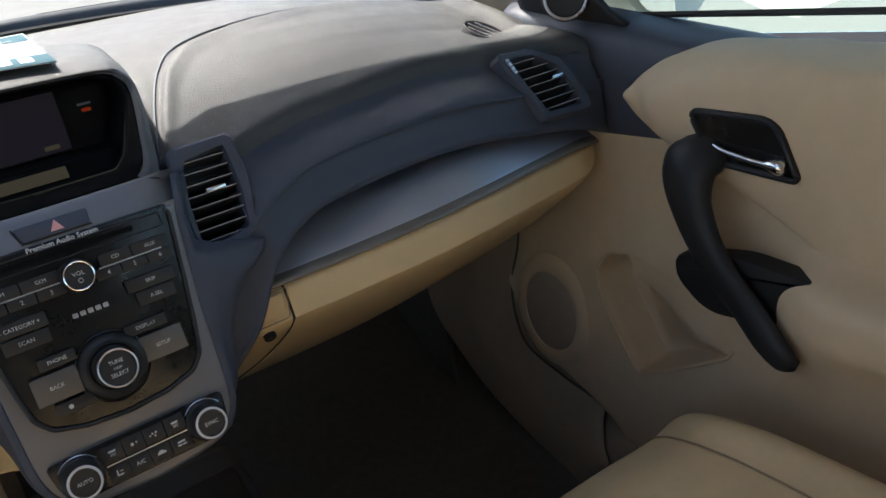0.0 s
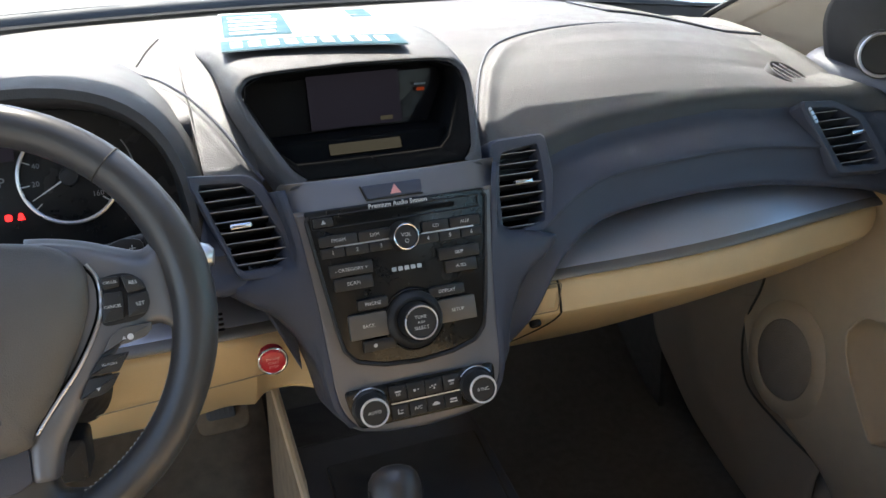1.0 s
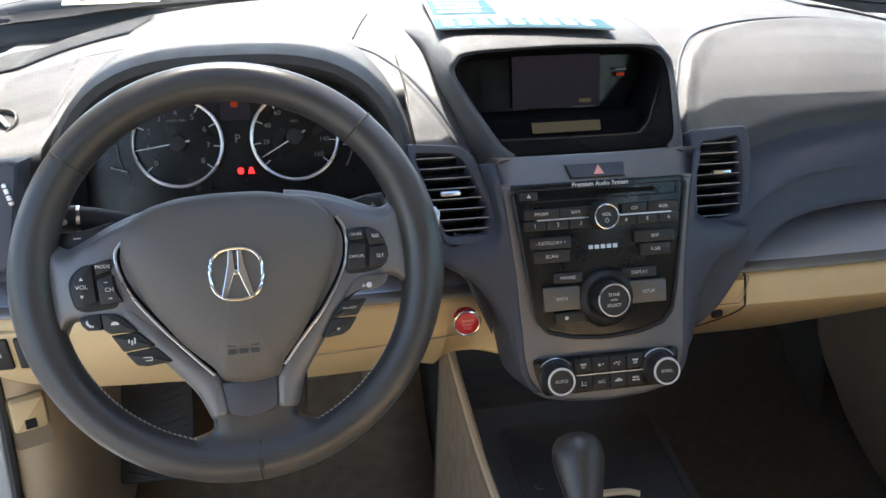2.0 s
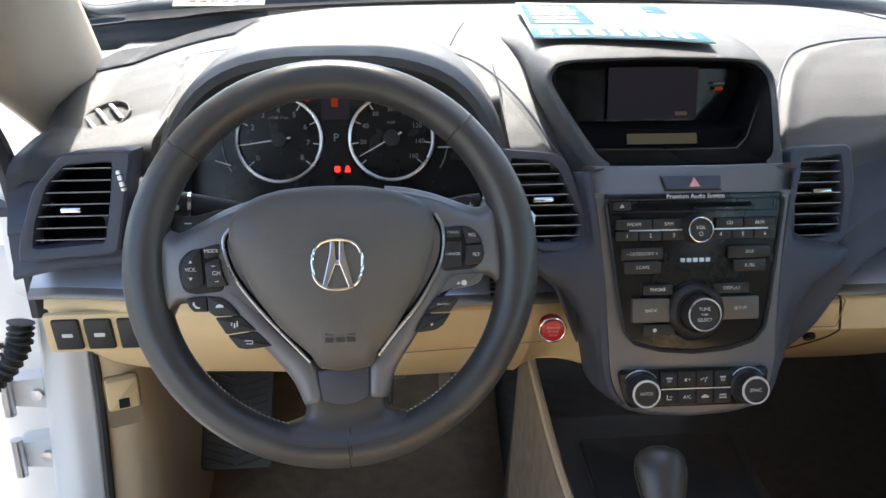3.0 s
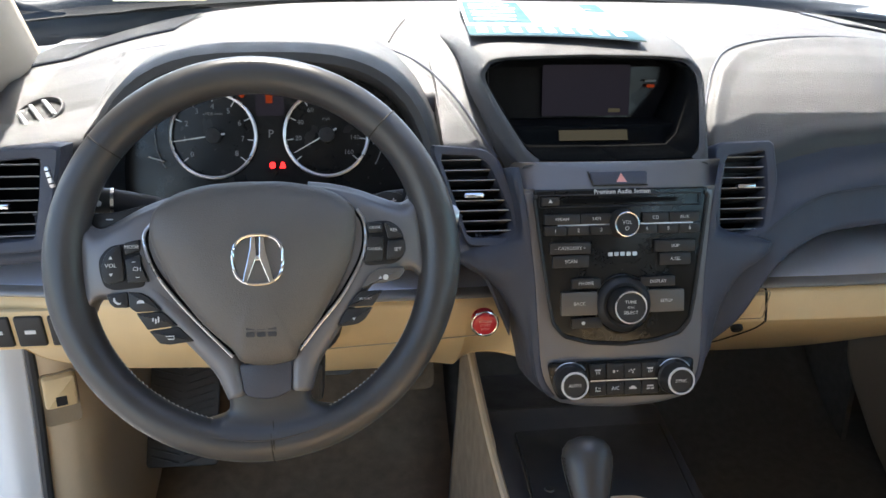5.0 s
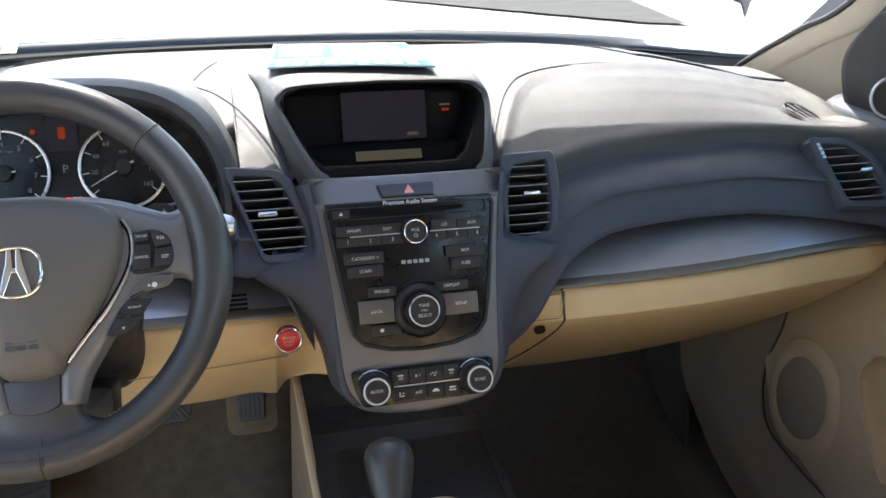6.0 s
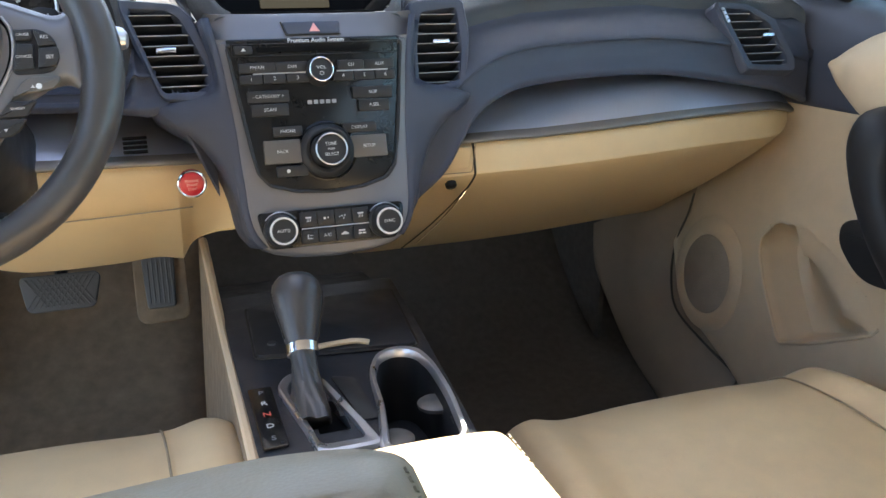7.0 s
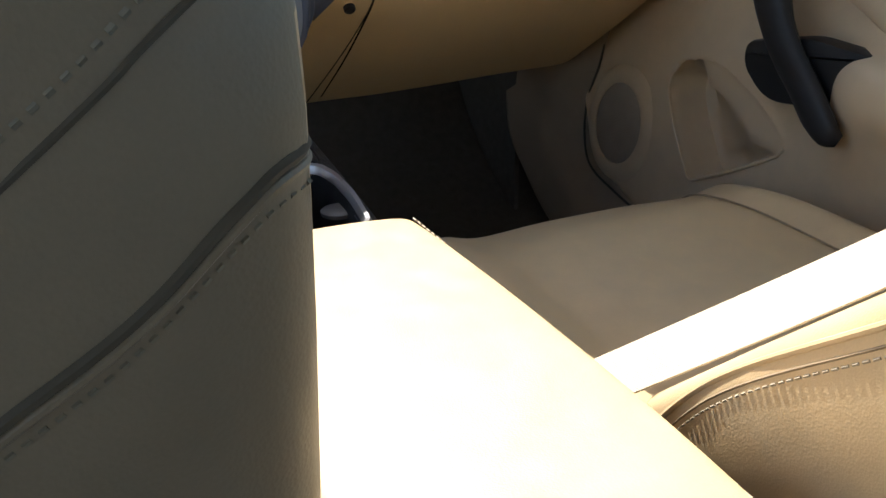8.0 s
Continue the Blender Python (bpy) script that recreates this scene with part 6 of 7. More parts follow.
def belt():
    b = thing("seat_belt", (0.13, 0.4, 0.45), "pale beige seat belt webbing stretched across the passenger seat", "seat belt")
    B, S = Vector((0.125, 0.405, 0.455)), Vector((0.66, 0.0, 0.935))
    d = (S - B).normalized()
    nrm = Vector((-0.42, 0.05, 0.9))
    nrm = (nrm - d * nrm.dot(d)).normalized()
    side = d.cross(nrm).normalized()
    rows = []
    for k in range(21):
        p = B + (S - B) * k / 20 - Vector((0, 0, 0.02 * math.sin(math.pi * k / 20)))
        rows.append([p + side * a + nrm * h for a, h in ((-0.024, 0.0007), (0.024, 0.0007), (0.024, -0.0007), (-0.024, -0.0007))])
    part("webbing", sheet(rows, close=True), BELT, b, "pale woven webbing", smooth=False)
    m = Matrix.Translation(B + Vector((-0.004, 0.006, -0.028))) @ Matrix.Rotation(radians(-38), 4, "Y")
    part("tongue", slab(rect(-0.012, -0.026, 0.024, 0.026, 0.006), 0.010, m, 0.003), PILLAR, b, "pale plastic tongue")
    part("buckle", slab(rect(-0.075, -0.020, -0.004, 0.020, 0.006), 0.022, at(m, 0, 0, -0.006), 0.004), PILLAR, b, "pale plastic buckle")


belt()


# ---- passenger's door ----
def passenger_door():
    d = thing("passenger_door", (0.78, 0.6, 0.1), "closed beige passenger door with dark pull and chrome handle", "car door")
    def sill(y):
        return 0.845 + (y - 0.872) * (0.17 if y > 0.6 else 0.10)
    front = []
    for y in (1.27, 1.2, 1.12, 1.045, 1.0, 0.95, 0.90, 0.84, 0.76, 0.68):
        s = sill(y)
        front.append([(0.866, y, s - 0.004), (0.83, y, s - 0.002), (0.79, y, s - 0.010), (0.774, y, s - 0.035), (0.770, y, 0.775), (0.771, y, 0.745), (0.778, y, 0.712)])
    part("upper_trim_front", loft(front, 30, 30), DASH, d, "dark upper trim at the front", thick=0.004)
    up = []
    for y, zt, zb in ((0.990, 0.790, 0.772), (0.980, 0.800, 0.750), (0.962, 0.811, 0.732), (0.926, 0.826, 0.708), (0.85, 0.840, 0.674), (0.76, 0.838, 0.628), (0.68, 0.834, 0.582), (0.60, 0.832, 0.552), (0.4, 0.828, 0.53), (0.1, 0.82, 0.53), (-0.15, 0.812, 0.53)):
        f = min(1, (zt - zb) / 0.12)
        g = max(f, 0.72)
        w = lerp([0.80, 0.86, 0.972], [0.862, 0.80, 0.776], y)
        up.append([(w, y, sill(y) - 0.002 if y < 0.84 else zt + 0.004), (w * 0.5 + 0.385, y, zt + 0.003 * f), (0.762, y, zt - 0.006 * f), (0.770 - 0.030 * g, y, zt - 0.032 * f), (0.770 - 0.036 * g, y, zt * 0.5 + zb * 0.5), (0.770 - 0.026 * g, y, zb + 0.024 * f), (0.768 - 0.010 * g, y, zb + 0.006 * f), (0.778, y, zb - 0.004)])
    part("upper_trim", loft(up, 80, 40), DOOR_BEIGE, d, "beige padded upper trim", thick=0.004)
    low = []
    for y in (1.316, 1.28, 1.24, 1.16, 1.08, 1.0, 0.92, 0.84, 0.78, 0.72, 0.66, 0.55, 0.4, 0.1, -0.15):
        arm = lerp([0.64, 0.70, 0.76, 0.82], [1, 0.85, 0.25, 0], y)
        inn = 0.012 * max(0, (y - 1.2) / 0.085)
        cut = lerp([1.0, 1.095, 1.196, 1.28, 1.316], [0.10, 0.235, 0.265, 0.295, 0.38], y)
        row = [(0.776, 0.735), (0.775, 0.66), (0.768 - 0.03 * arm, 0.605), (0.757 - 0.085 * arm, 0.565 + 0.012 * arm), (0.747 - 0.085 * arm, 0.53), (0.738 - 0.05 * arm, 0.48), (0.728 - 0.02 * arm, 0.42), (0.722, 0.35), (0.720, 0.28), (0.725, 0.16), (0.74, 0.04)]
        low.append([(x + inn, y, max(z, cut + (z - 0.04) * 0.15)) for x, z in row])
    pk = rounded([(1.081, 0.500), (1.060, 0.526), (1.0, 0.535), (0.92, 0.510), (0.818, 0.446), (0.825, 0.428), (0.917, 0.378), (0.995, 0.344), (1.016, 0.374), (1.052, 0.427), (1.078, 0.469)], [0.015, 0.015, 0.02, 0.05, 0.010, 0.012, 0.03, 0.012, 0.02, 0.03, 0.02], 6)
    bm = loft(low, 220, 130)
    gone = [f for f in bm.faces if inside(f.calc_center_median().yz, pk)]
    bmesh.ops.delete(bm, geom=gone, context="FACES")
    part("lower_panel", bm, DOOR_BEIGE, d, "beige moulded lower panel")

    def face_x(z):
        return lerp([0.28, 0.35, 0.42, 0.48, 0.53, 0.565], [0.720, 0.722, 0.728, 0.738, 0.747, 0.757], z)
    # the bin is deep behind its front and lower lip and runs out into the panel above
    def deep(y, z):
        return min(1.0, max(0.03, (0.452 + (y - 0.825) * 0.42 - z) / 0.06)) * min(1.0, max(0.10, (y - 0.80) / 0.14))
    bowl = ring_sheet([[(face_x(z) + dx * deep(y, z), 0.965 + (y - 0.965) * f, 0.437 + (z - 0.437) * f) for y, z in pk] for f, dx in ((1.03, -0.0020), (1.0, 0.001), (0.985, 0.020), (0.96, 0.050), (0.90, 0.066), (0.78, 0.070), (0.55, 0.066))])
    bowl.faces.new(list(bowl.verts)[-len(pk):])
    part("map_pocket", bowl, DOOR_BEIGE, d, "deep map pocket")
    lip = [(face_x(z) - 0.0015, y, z) for y, z in pk if deep(y, z) > 0.45 or (y < 0.92 and z < 0.44)]
    lip = sorted(lip, key=lambda q: q[1] * 0.8 + q[2] * 0.6)
    part("pocket_rim", tube(catmull(lip, 60), 0.0030, 8), DOOR_BEIGE, d)
    # shut line ahead of the door
    part("shut_gap", tube(catmull([(0.752, 1.286, 0.52), (0.748, 1.294, 0.48), (0.742, 1.3165, 0.416), (0.736, 1.314, 0.350), (0.730, 1.282, 0.295), (0.730, 1.198, 0.264), (0.735, 1.095, 0.236)], 40), 0.0022, 6), SEAM_OLIVE, d, "dark gap along the door's front edge")
    # latch handle in a dark cup
    m = Matrix.Translation((0.7335, 0.79, 0.736)) @ Matrix.Rotation(radians(-90), 4, "Z") @ Matrix.Rotation(radians(90), 4, "X")
    o = rounded([(-0.078, 0.036), (0.046, 0.031), (0.074, -0.040), (-0.044, -0.028)], [0.018, 0.024, 0.012, 0.02], 6)
    part("handle_bezel", tube([m @ Vector((x, y, 0.003)) for x, y in o], 0.0048, 8, closed=True), BLACK, d, "black bezel")
    part("handle_cup", slab([(x * 0.97, y * 0.95) for x, y in o], 0.0035, m, base=0.0), GLOSS, d, "dark handle cup")
    part("latch_handle", tube(catmull([tuple(m @ Vector(p)) for p in ((-0.046, -0.003, 0.006), (-0.02, -0.009, 0.013), (0.02, -0.016, 0.015), (0.045, -0.020, 0.013), (0.060, -0.022, 0.008))], 18), [0.003] * 6 + [0.004] * 6 + [0.006, 0.008, 0.0095, 0.0105, 0.010, 0.007], 10), CHROME, d, "chrome latch handle")
    # diagonal pull
    path = [(0.765, 0.858, 0.726), (0.730, 0.856, 0.716), (0.708, 0.857, 0.694), (0.697, 0.847, 0.655), (0.690, 0.822, 0.608), (0.685, 0.792, 0.572), (0.679, 0.760, 0.545), (0.672, 0.728, 0.515), (0.670, 0.703, 0.494), (0.676, 0.690, 0.486)]
    rad = [0.036, 0.044, 0.040, 0.031, 0.0255, 0.0235, 0.023, 0.023, 0.019, 0.009]
    pp = catmull(path, 40)
    rr = [lerp(np.linspace(0, 1, 10), rad, k / 39) for k in range(40)]
    part("pull_handle", strap(pp, rr, 0.55), BLACK, d, "dark diagonal pull handle")
    m = Matrix.Translation((0.716, 0.0, 0.0)) @ Matrix.Rotation(radians(-90), 4, "Z") @ Matrix.Rotation(radians(90), 4, "X")
    part("pull_cup", slab(rounded([(-0.886, 0.548), (-0.884, 0.582), (-0.78, 0.598), (-0.668, 0.585), (-0.70, 0.535), (-0.745, 0.512), (-0.84, 0.505)], [0.02, 0.02, 0.02, 0.006, 0.02, 0.02, 0.03], 5), 0.03, m, 0.006, base=-0.012), BLACK, d, "dark finger cup")
    # map pocket and speaker
    m = Matrix.Translation((0.727, 0.0, 0.0)) @ Matrix.Rotation(radians(-90), 4, "Z") @ Matrix.Rotation(radians(90), 4, "X")
    c = at(m, -1.192, 0.396, 0.002) @ Matrix.Rotation(radians(-6), 4, "X") @ Matrix.Diagonal((0.076, 0.084, 1, 1))
    part("speaker_grille", turned([(0.0, 0.005), (0.78, 0.005), (0.84, 0.003), (0.86, 0.0)], c, 40), SPEAKER, d, "oval speaker grille")
    part("speaker_ring", turned([(0.84, 0.0), (0.86, 0.0045), (0.92, 0.0062), (1.04, 0.0055), (1.14, 0.003), (1.24, -0.003)], c, 48), DOOR_BEIGE, d)
    # tweeter in the mirror corner
    part("corner_trim", loft([[(0.80, 1.22, 0.86), (0.80, 1.13, 0.865), (0.80, 1.02, 0.868)], [(0.79, 1.24, 0.91), (0.78, 1.14, 0.92), (0.785, 1.05, 0.90)], [(0.77, 1.22, 0.98), (0.765, 1.14, 0.98), (0.775, 1.07, 0.95)], [(0.75, 1.12, 1.05), (0.75, 1.08, 1.05), (0.76, 1.05, 1.04)]], 16, 16), BLACK, d, "black mirror corner trim", thick=0.008)
    t = look((0.772, 1.115, 0.915), (0.0, 0.2, 1.0)) @ Matrix.Rotation(math.pi, 4, "Y") @ Matrix.Translation((0, 0, 0.016))
    tw = part("tweeter", turned([(0.034, -0.02), (0.034, 0.006), (0.0315, 0.009), (0.027, 0.009), (0.026, 0.006), (0.0, 0.004)], t, 36), DARK_SPEAKER, d, "round dark tweeter")
    part("silver_ring", ring(0.030, 0.0022, t @ Matrix.Translation((0, 0, 0.009)), 44), SILVER, tw)
    # window glass
    g = part("window", sheet([[(0.868, y, 0.84), (0.83, y, 1.05), (0.74, y, 1.24)] for y in (1.14, 0.8, 0.4, 0.0, -0.15)]), WINDOW_GREEN, d, "green-tinted side window", thick=0.003)
    g.visible_shadow = False
    part("window_seal", tube([(0.858, y, 0.872 - 0.02 * (1 - (y + 0.15) / 1.3)) for y in np.linspace(-0.15, 1.14, 10)], 0.005, 6), RUBBER, d, "black window seal")


def strap(path, radii, flat):
    """A flattened bar along a path on the door, broad along the door and thin across it."""
    P = [Vector(p) for p in path]
    rows = []
    for i, p in enumerate(P):
        t = (P[min(i + 1, len(P) - 1)] - P[max(i - 1, 0)]).normalized()
        a = t.cross(Vector((1, 0, 0))).normalized()
        b = a.cross(t).normalized()
        rows.append([p + a * radii[i] * math.cos(2 * math.pi * k / 16) + b * radii[i] * flat * math.sin(2 * math.pi * k / 16) for k in range(16)])
    return sheet(rows, close=True)


passenger_door()


def door_mirror():
    m = thing("door_mirror", (1.0, 1.1, 0.9), "door mirror with a bright glass outside the window", "mirror")
    part("housing", sheet([[(1.0 + w * math.cos(a), y, 0.935 + h * math.sin(a)) for a in (2 * math.pi * k / 28 for k in range(28))] for y, w, h in ((1.10, 0.125, 0.075), (1.12, 0.13, 0.08), (1.18, 0.12, 0.07), (1.23, 0.07, 0.04))], close=True), PAINT, m, "white mirror housing")
    part("mirror_glass", slab([(0.118 * math.cos(a), 0.068 * math.sin(a)) for a in (2 * math.pi * k / 32 for k in range(32))], 0.003, plane_frame((1.0, 1.099, 0.935), 0, 8)), CHROME, m, "mirror glass", smooth=False)


door_mirror()


# ---- floor, pedals ----
def floor():
    sec = []
    for y, z in ((-0.6, 0.08), (0.3, 0.08), (0.9, 0.08), (1.3, 0.09), (1.55, 0.14), (1.75, 0.30), (1.85, 0.5), (1.88, 0.8)):
        sec.append([(x, y, z) for x in (-0.80, -0.4, 0.0, 0.4, 0.80)])
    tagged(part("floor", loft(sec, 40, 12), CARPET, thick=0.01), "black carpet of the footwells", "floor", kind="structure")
    lm = thing("driver_carpet", (-0.43, 1.3, 0.1), "taupe carpet of the driver's footwell", "carpet")
    part("carpet_sheet", loft([[(x, y, z + 0.007) for x in (-0.76, -0.6, -0.4, -0.120)] for y, z in ((0.5, 0.084), (1.0, 0.086), (1.3, 0.094), (1.5, 0.128), (1.57, 0.162), (1.63, 0.205), (1.70, 0.268), (1.75, 0.325), (1.82, 0.46), (1.86, 0.7))], 24, 10), CARPET_TAN, lm, thick=0.006)
    fm = thing("floor_mat", (-0.42, 1.1, 0.1), "dark floor mat in the driver's footwell", "floor mat")
    part("mat_sheet", slab(rounded([(-0.66, 0.72), (-0.19, 0.72), (-0.19, 1.30), (-0.64, 1.30)], 0.05, 5), 0.008, Matrix.Translation((0, 0, 0.101)), 0.003), MAT_DARK, fm)
    # side of the passenger's footwell and kick panel
    tagged(part("side_closing", slab(rect(1.02, 0.05, 1.85, 0.84, 0.02), 0.02, Matrix.Translation((0.81, 0, 0)) @ Matrix.Rotation(radians(90), 4, "Z") @ Matrix.Rotation(radians(90), 4, "X")), DOOR_BEIGE, smooth=False), "beige inner side of the body ahead of the door", "wall", kind="structure")
    tagged(part("dash_closing", slab(rect(0.745, 1.05, 0.825, 1.76, 0.01), 0.012, Matrix.Translation((0, 0, 0.785))), DASH, smooth=False), "dark closing panel between dash and body", "trim panel", kind="structure")
    tagged(part("dash_closing_driver_side", slab(rect(-0.825, 1.13, -0.745, 1.76, 0.01), 0.012, Matrix.Translation((0, 0, 0.785))), DASH, smooth=False), "dark closing panel between dash and body", "trim panel", kind="structure")
    # unseen panel, added so that no sun leaks into the driver's footwell
    tagged(part("footwell_sun_block", slab(rect(-0.80, 1.36, -0.06, 1.90, 0.01), 0.012, Matrix.Translation((0, 0, 0.80))), BLACK, smooth=False), "black unseen panel added behind the dashboard to stop stray sun", "panel", kind="structure")
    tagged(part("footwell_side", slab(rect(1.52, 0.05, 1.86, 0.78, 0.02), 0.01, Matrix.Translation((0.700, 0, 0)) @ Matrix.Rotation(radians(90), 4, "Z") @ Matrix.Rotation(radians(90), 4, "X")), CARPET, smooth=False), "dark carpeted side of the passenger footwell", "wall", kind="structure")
    kick = [
        [(0.735, 1.60, 0.74), (0.715, 1.58, 0.50), (0.702, 1.56, 0.387), (0.700, 1.54, 0.302), (0.700, 1.472, 0.234), (0.700, 1.396, 0.174), (0.695, 1.276, 0.125), (0.68, 1.10, 0.085)],
        [(0.722, 1.50, 0.74), (0.708, 1.49, 0.50), (0.700, 1.482, 0.40), (0.698, 1.472, 0.33), (0.698, 1.432, 0.268), (0.698, 1.368, 0.208), (0.694, 1.252, 0.155), (0.685, 1.08, 0.115)],
        [(0.722, 1.410, 0.74), (0.706, 1.407, 0.50), (0.699, 1.405, 0.43), (0.697, 1.408, 0.368), (0.698, 1.394, 0.311), (0.700, 1.336, 0.2476), (0.698, 1.230, 0.1845), (0.690, 1.06, 0.15)],
        [(0.742, 1.35, 0.74), (0.726, 1.35, 0.50), (0.719, 1.356, 0.44), (0.716, 1.362, 0.39), (0.716, 1.347, 0.33), (0.716, 1.303, 0.272), (0.713, 1.212, 0.222), (0.706, 1.08, 0.19)],
        [(0.772, 1.295, 0.74), (0.760, 1.290, 0.50), (0.754, 1.298, 0.47), (0.746, 1.321, 0.416), (0.741, 1.318, 0.348), (0.737, 1.287, 0.293), (0.736, 1.202, 0.258), (0.735, 1.095, 0.230)],
        [(0.80, 1.27, 0.74), (0.79, 1.26, 0.50), (0.785, 1.265, 0.46), (0.78, 1.28, 0.40), (0.775, 1.275, 0.33), (0.77, 1.24, 0.28), (0.765, 1.16, 0.245), (0.76, 1.07, 0.22)],
    ]
    tagged(part("kick_panel", loft(kick, 44, 48), KICK, thick=0.005), "taupe kick panel and sill beside the passenger footwell", "trim panel", kind="structure")
    sill = [[(0.770, y, 0.23), (0.745, y, 0.21), (0.715, y, 0.18), (0.68, y, 0.09)] for y in (1.12, 0.9, 0.5, 0.2)]
    tagged(part("sill_trim", loft(sill, 16, 16), KICK, thick=0.005), "taupe trim of the door sill", "trim panel", kind="structure")


floor()


def pedals():
    b = thing("brake_pedal", (-0.36, 1.45, 0.4), "wide black rubber brake pedal with crosshatched pad", "pedal")
    tagged(b, "wide black rubber brake pedal with crosshatched pad", "pedal", "pedals")
    m = plane_frame((-0.358, 1.44, 0.412), 28)
    part("pad", slab(rounded([(-0.052, -0.028), (0.050, -0.028), (0.062, 0.024), (0.055, 0.032), (-0.058, 0.032), (-0.062, 0.024)], 0.010, 4), 0.012, m, 0.004), PEDAL, b)
    for k in range(9):
        for s in (-1, 1):
            x = -0.036 + 0.009 * k
            part("tread", tube([m @ Vector((x - s * 0.016, -0.022, 0.0125)), m @ Vector((x + s * 0.016, 0.026, 0.0125))], 0.0022, 4), PEDAL, b)
    part("arm", tube([m @ Vector((0, 0, 0)), m @ Vector((0.0, 0.06, -0.02)), m @ Vector((0.01, 0.16, -0.05)), m @ Vector((0.02, 0.25, -0.05))], 0.010, 8), BLACK, b)
    g = thing("accelerator_pedal", (-0.2, 1.5, 0.38), "ribbed black rubber accelerator pedal", "pedal")
    tagged(g, "ribbed black rubber accelerator pedal", "pedal", "pedals")
    m = plane_frame((-0.203, 1.49, 0.40), 24)
    part("pad", slab(rounded([(-0.026, -0.05), (0.022, -0.05), (0.027, 0.06), (-0.03, 0.06)], 0.007, 4), 0.012, m, 0.004), PEDAL, g)
    for k in range(6):
        x = -0.0205 + 0.0078 * k
        part("rib", tube([m @ Vector((x, -0.042, 0.012)), m @ Vector((x, 0.055, 0.012))], 0.0019, 4), PEDAL, g)
    part("mount", slab(rect(-0.045, -0.075, 0.045, 0.09, 0.02), 0.02, at(m, 0, 0, -0.022), 0.006), CARPET_TAN, g)
    r = thing("footrest", (-0.62, 1.5, 0.25), "grey rubber footrest panel with slanting ribs", "footrest")
    m = plane_frame((-0.615, 1.50, 0.30), 38)
    part("plate", slab(rect(-0.062, -0.11, 0.062, 0.12, 0.008), 0.01, m, 0.003), PEDAL, r)
    for k in range(15):
        for s in (0, 1):
            y = -0.10 + 0.0142 * k
            if s:
                pts = [m @ Vector((0.004, y - 0.004, 0.0105)), m @ Vector((0.054, y + 0.010, 0.0105))]
            else:
                pts = [m @ Vector((-0.054, y + 0.010, 0.0105)), m @ Vector((-0.004, y - 0.004, 0.0105))]
            part("rib", tube(pts, 0.0024, 4), PEDAL, r)


pedals()


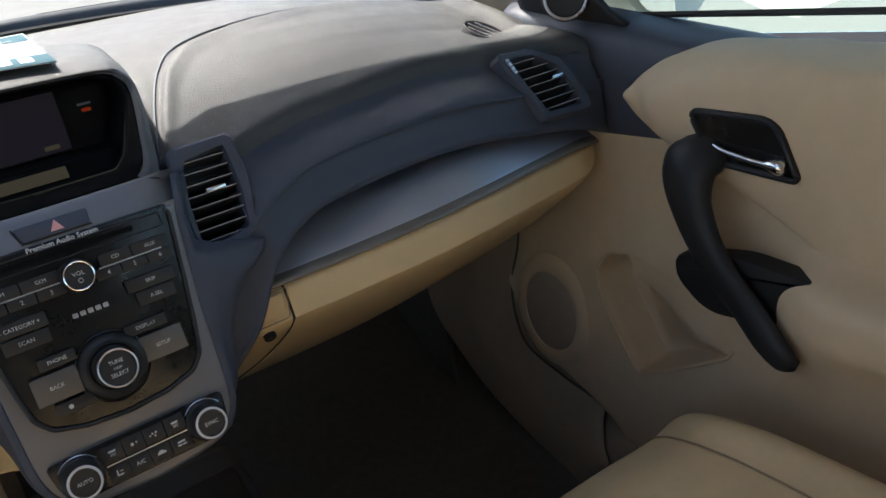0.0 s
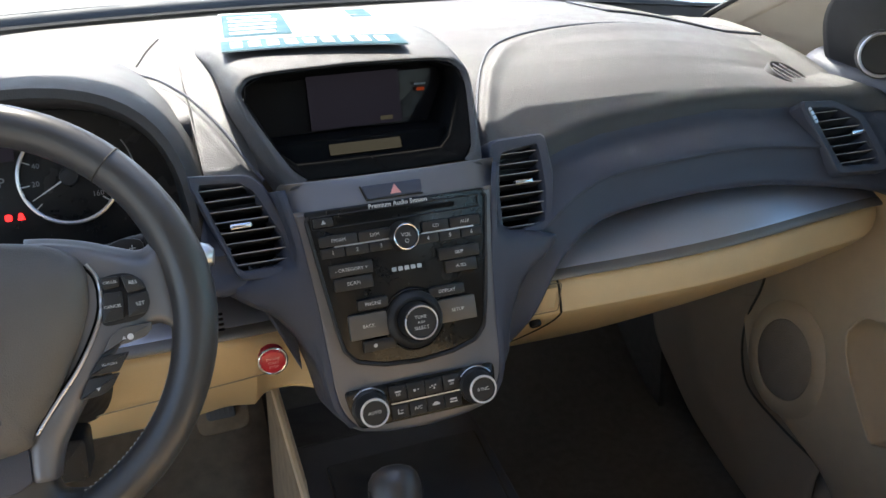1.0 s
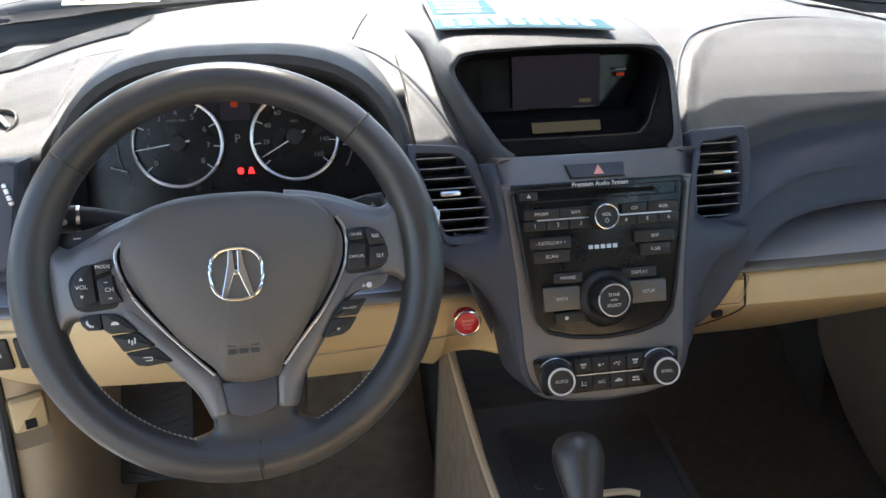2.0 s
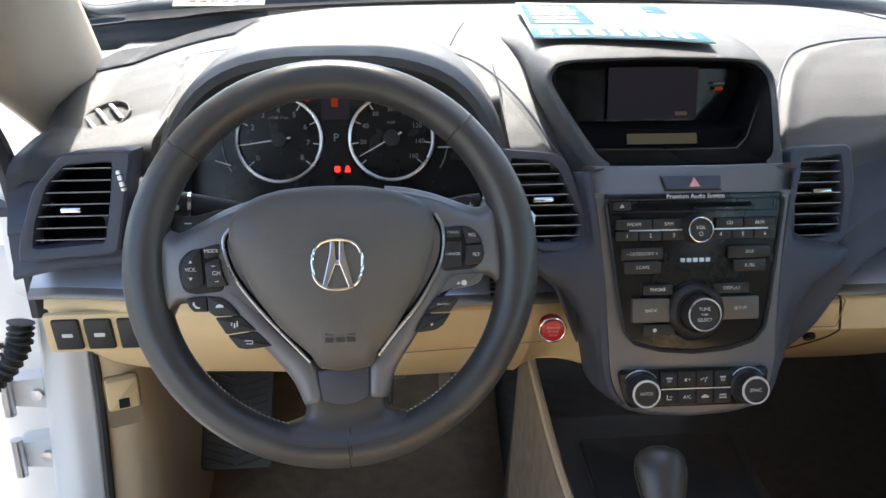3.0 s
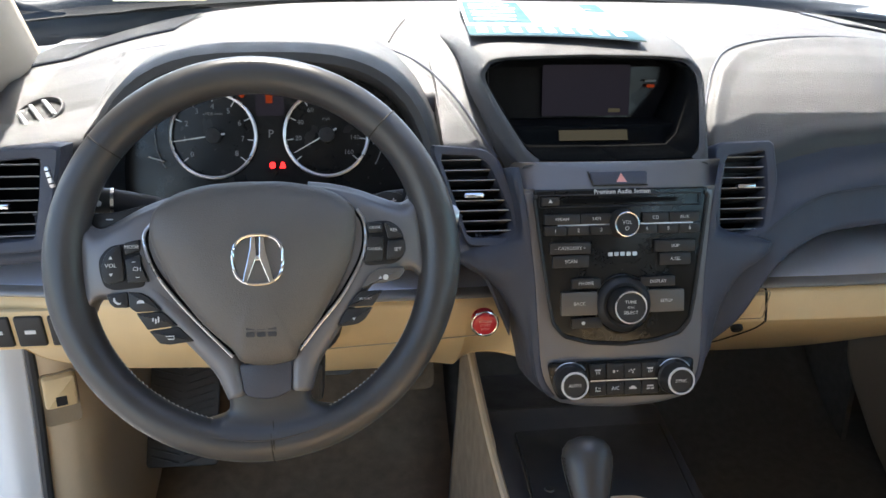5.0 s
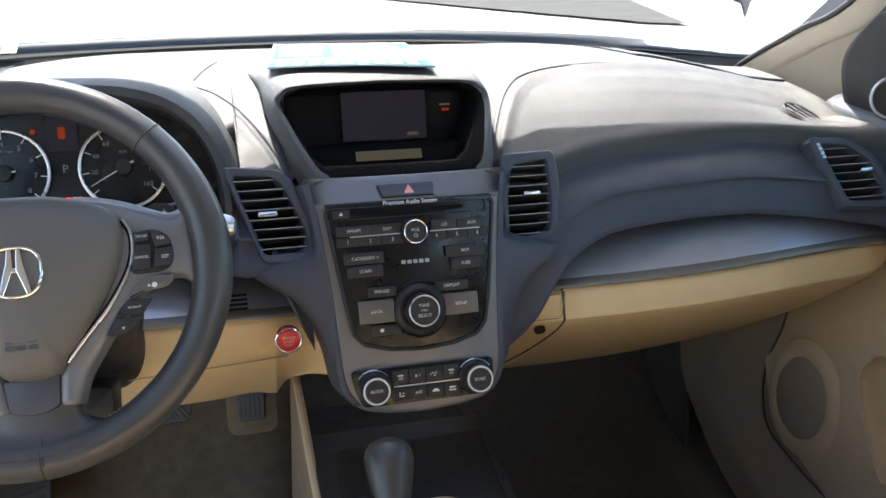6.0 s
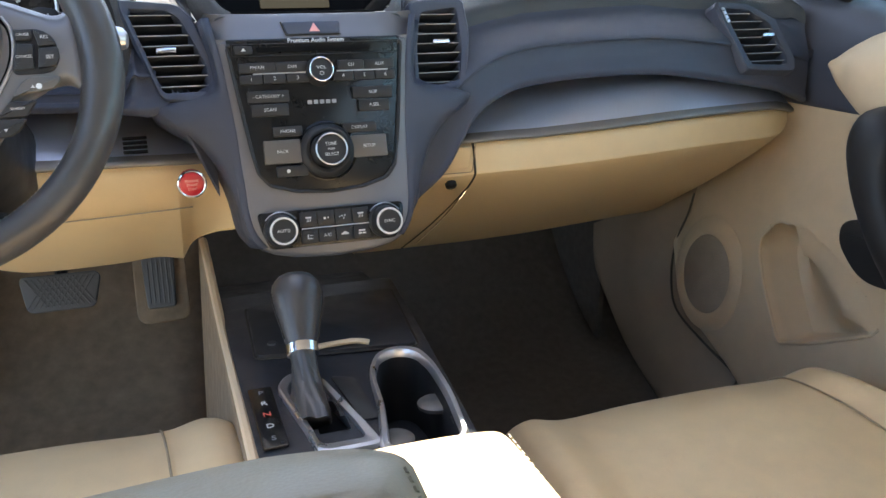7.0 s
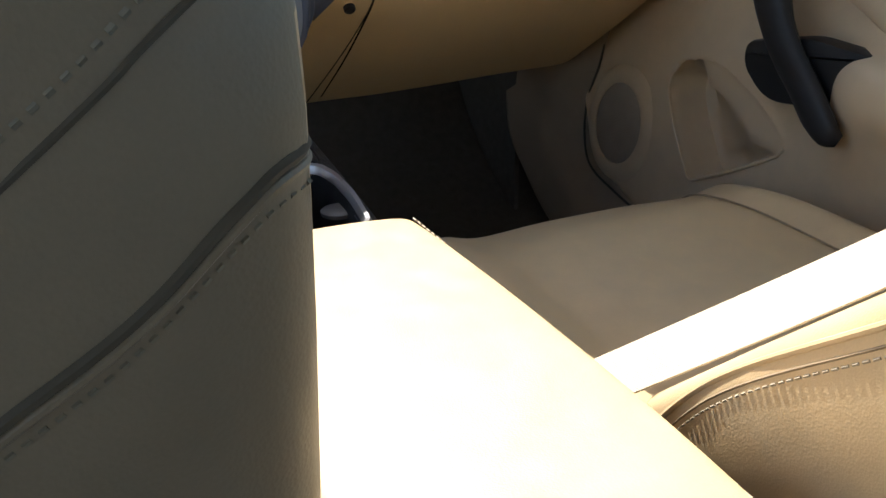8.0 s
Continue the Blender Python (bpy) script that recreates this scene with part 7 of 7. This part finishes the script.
# ---- door opening on the driver's side ----
def driver_jamb():
    tagged(part("kick_panel", loft([[(-0.738, 1.185, 0.60), (-0.738, 1.185, 0.45), (-0.742, 1.17, 0.25), (-0.745, 1.16, 0.08)], [(-0.705, 1.20, 0.60), (-0.70, 1.205, 0.45), (-0.70, 1.20, 0.25), (-0.70, 1.19, 0.08)], [(-0.685, 1.25, 0.60), (-0.68, 1.26, 0.45), (-0.68, 1.26, 0.25), (-0.68, 1.26, 0.08)], [(-0.69, 1.4, 0.62), (-0.685, 1.4, 0.45), (-0.68, 1.4, 0.25), (-0.68, 1.4, 0.08)], [(-0.69, 1.8, 0.62), (-0.685, 1.8, 0.45), (-0.68, 1.8, 0.25), (-0.68, 1.8, 0.08)]], 30, 20), DOOR_BEIGE, thick=0.005), "beige kick panel in the driver's footwell", "trim panel", kind="structure")
    h = thing("bonnet_release", (-0.71, 1.2, 0.5), "beige pull handle of the bonnet release", "handle")
    m = plane_frame((-0.712, 1.196, 0.493), 0, 24)
    part("recess", slab(rect(-0.024, -0.038, 0.024, 0.042, 0.008), 0.003, m, base=0.002), SEAM_TAN, h)
    part("lever", slab(rect(-0.021, -0.006, 0.021, 0.040, 0.005), 0.016, m, 0.004, base=0.003), BEIGE, h)
    part("symbol", slab(rect(-0.007, -0.002, 0.007, 0.012, 0.001), 0.0008, m, base=0.0192), BLACK, h, smooth=False)
    j = thing("door_frame", (-0.79, 1.0, 0.4), "white painted door frame with black rubber seal", "door frame")
    part("pillar_face", loft([[(-0.746, 1.19, 0.70), (-0.744, 1.18, 0.50), (-0.748, 1.165, 0.25), (-0.75, 1.15, 0.05)], [(-0.775, 1.175, 0.70), (-0.775, 1.165, 0.50), (-0.78, 1.15, 0.25), (-0.785, 1.14, 0.05)], [(-0.805, 1.19, 0.70), (-0.81, 1.185, 0.50), (-0.82, 1.17, 0.25), (-0.825, 1.16, 0.05)], [(-0.815, 1.26, 0.70), (-0.822, 1.26, 0.50), (-0.835, 1.25, 0.25), (-0.84, 1.24, 0.05)], [(-0.95, 1.30, 0.70), (-0.95, 1.30, 0.50), (-0.95, 1.30, 0.25), (-0.95, 1.30, 0.05)]], 30, 20), PAINT, j, "white painted pillar", thick=0.004)
    part("upper_pillar", loft([[(-0.765, 1.14, 0.66), (-0.785, 1.14, 0.80), (-0.80, 1.14, 0.90), (-0.79, 1.0, 1.03), (-0.74, 0.65, 1.2)], [(-0.83, 1.20, 0.66), (-0.84, 1.20, 0.80), (-0.86, 1.19, 0.90), (-0.84, 1.03, 1.05), (-0.78, 0.68, 1.22)]], 8, 30), PAINT, j, thick=0.006)
    part("door_seal", tube(catmull([(-0.744, 1.165, 0.05), (-0.742, 1.17, 0.30), (-0.738, 1.182, 0.50), (-0.740, 1.19, 0.66)], 24), 0.007, 8), RUBBER, j, "black rubber seal")
    part("upper_seal", tube(catmull([(-0.768, 1.12, 0.66), (-0.775, 1.12, 0.82), (-0.785, 1.10, 0.90), (-0.785, 1.0, 1.0), (-0.735, 0.65, 1.18)], 30), 0.013, 8), RUBBER, j, "black rubber seal")
    for z in (0.50, 0.40):
        hg = part("hinge", slab(rounded([(-0.03, -0.02), (0.03, -0.026), (0.03, 0.026), (-0.03, 0.02)], 0.006, 3), 0.035, plane_frame((-0.848, 1.245, z), 0), 0.005), PAINT, j, "white door hinge")
        part("hinge_pin", tube([(-0.872, 1.205, z - 0.03), (-0.872, 1.205, z + 0.03)], 0.008, 10), SILVER, hg)
        part("bolt", turned([(0.0, 0.0), (0.009, 0.0), (0.009, 0.006), (0.0, 0.007)], plane_frame((-0.832, 1.209, z), 0), 6), SILVER, hg)
    dr = thing("driver_door", (-1.1, 1.0, 0.4), "white driver's door standing open with black seals", "car door")
    part("inner_skin", loft([[(-0.93, 1.19, z), (-1.1, 1.12, z), (-1.5, 0.97, z), (-1.9, 0.80, z)] for z in (0.05, 0.3, 0.6, 0.86)], 10, 16), PAINT, dr, thick=0.05)
    part("edge_seal", tube(catmull([(-0.905, 1.135, 0.05), (-0.905, 1.135, 0.4), (-0.905, 1.135, 0.7), (-0.91, 1.13, 0.87)], 16), 0.013, 8), RUBBER, dr, "black rubber seal")
    pts = catmull([(-0.905, 1.14, 0.602), (-0.87, 1.14, 0.608), (-0.812, 1.165, 0.600)], 8)
    boot = catmull([(-0.895, 1.14, 0.535), (-0.868, 1.14, 0.548), (-0.840, 1.145, 0.572), (-0.818, 1.15, 0.605), (-0.812, 1.155, 0.635)], 64)
    part("cable_boot", tube(boot, [0.015 + 0.003 * math.cos(k * 1.5) for k in range(64)], 10), RUBBER, dr, "black corrugated cable boot")
    part("check_strap", tube(pts, 0.006, 8), RUBBER, dr)


driver_jamb()


# ---- loose things on the dash ----
def leaflet():
    p = thing("leaflet", (-0.03, 1.3, 0.99), "teal and white printed leaflet lying on the display hood", "leaflet")
    c = [Vector((-0.142, 1.212, 0.984)), Vector((0.078, 1.166, 0.980)), Vector((0.105, 1.50, 1.008)), Vector((-0.115, 1.55, 1.010))]
    def q(u, v, h=0.0):
        a, b = c[0].lerp(c[1], u), c[3].lerp(c[2], u)
        return a.lerp(b, v) + Vector((0, 0, h + 0.003 * math.sin(3 * u) * (1 - v)))
    def patch(u0, v0, u1, v1, h):
        return sheet([[q(u0 + (u1 - u0) * i / 6, v0 + (v1 - v0) * j / 6, h) for j in range(7)] for i in range(7)])
    part("paper_sheet", patch(0, 0, 1, 1, 0), PAPER, p, "pale glossy paper", thick=0.0012)
    part("printed_band", patch(0.0, 0.0, 1.0, 0.22, 0.0012), TEAL, p, "teal band", smooth=False)
    part("printed_block", patch(0.02, 0.30, 0.42, 0.95, 0.0012), TEAL, p, "teal block", smooth=False)
    part("printed_block", patch(0.62, 0.45, 0.95, 0.62, 0.0012), AMBER, p, smooth=False)
    part("printed_block", patch(0.85, 0.7, 0.99, 0.95, 0.0012), TEAL, p, smooth=False)
    random.seed(5)
    for k in range(9):
        u = 0.05 + 0.10 * k
        part("print_bar", patch(u, 0.05, u + 0.065, 0.17, 0.0018), WHITE_INK, p, smooth=False)
    for k in range(5):
        part("print_bar", patch(0.06, 0.36 + 0.11 * k, 0.24 + 0.14 * random.random(), 0.41 + 0.11 * k, 0.0018), WHITE_INK, p, smooth=False)
    for k in range(4):
        part("print_bar", patch(0.5, 0.30 + 0.05 * k + 0.3 * (k > 1), 0.62 + 0.3 * random.random(), 0.32 + 0.05 * k + 0.3 * (k > 1), 0.0018), GREY_INK, p, smooth=False)
    s = thing("stock_sticker", (-0.6, 1.6, 1.01), "cream paper sticker inside the lower windscreen", "sticker")
    m = plane_frame((-0.605, 1.60, 1.015), 58)
    part("sticker_sheet", slab(rect(-0.075, -0.016, 0.075, 0.016, 0.001), 0.0008, m), STICKER, s, smooth=False)
    for k in range(6):
        part("print_bar", slab(rect(-0.05 + 0.018 * k, -0.007, -0.038 + 0.018 * k, 0.008, 0.001), 0.0005, m, base=0.0008), BLACK, s, smooth=False)


leaflet()
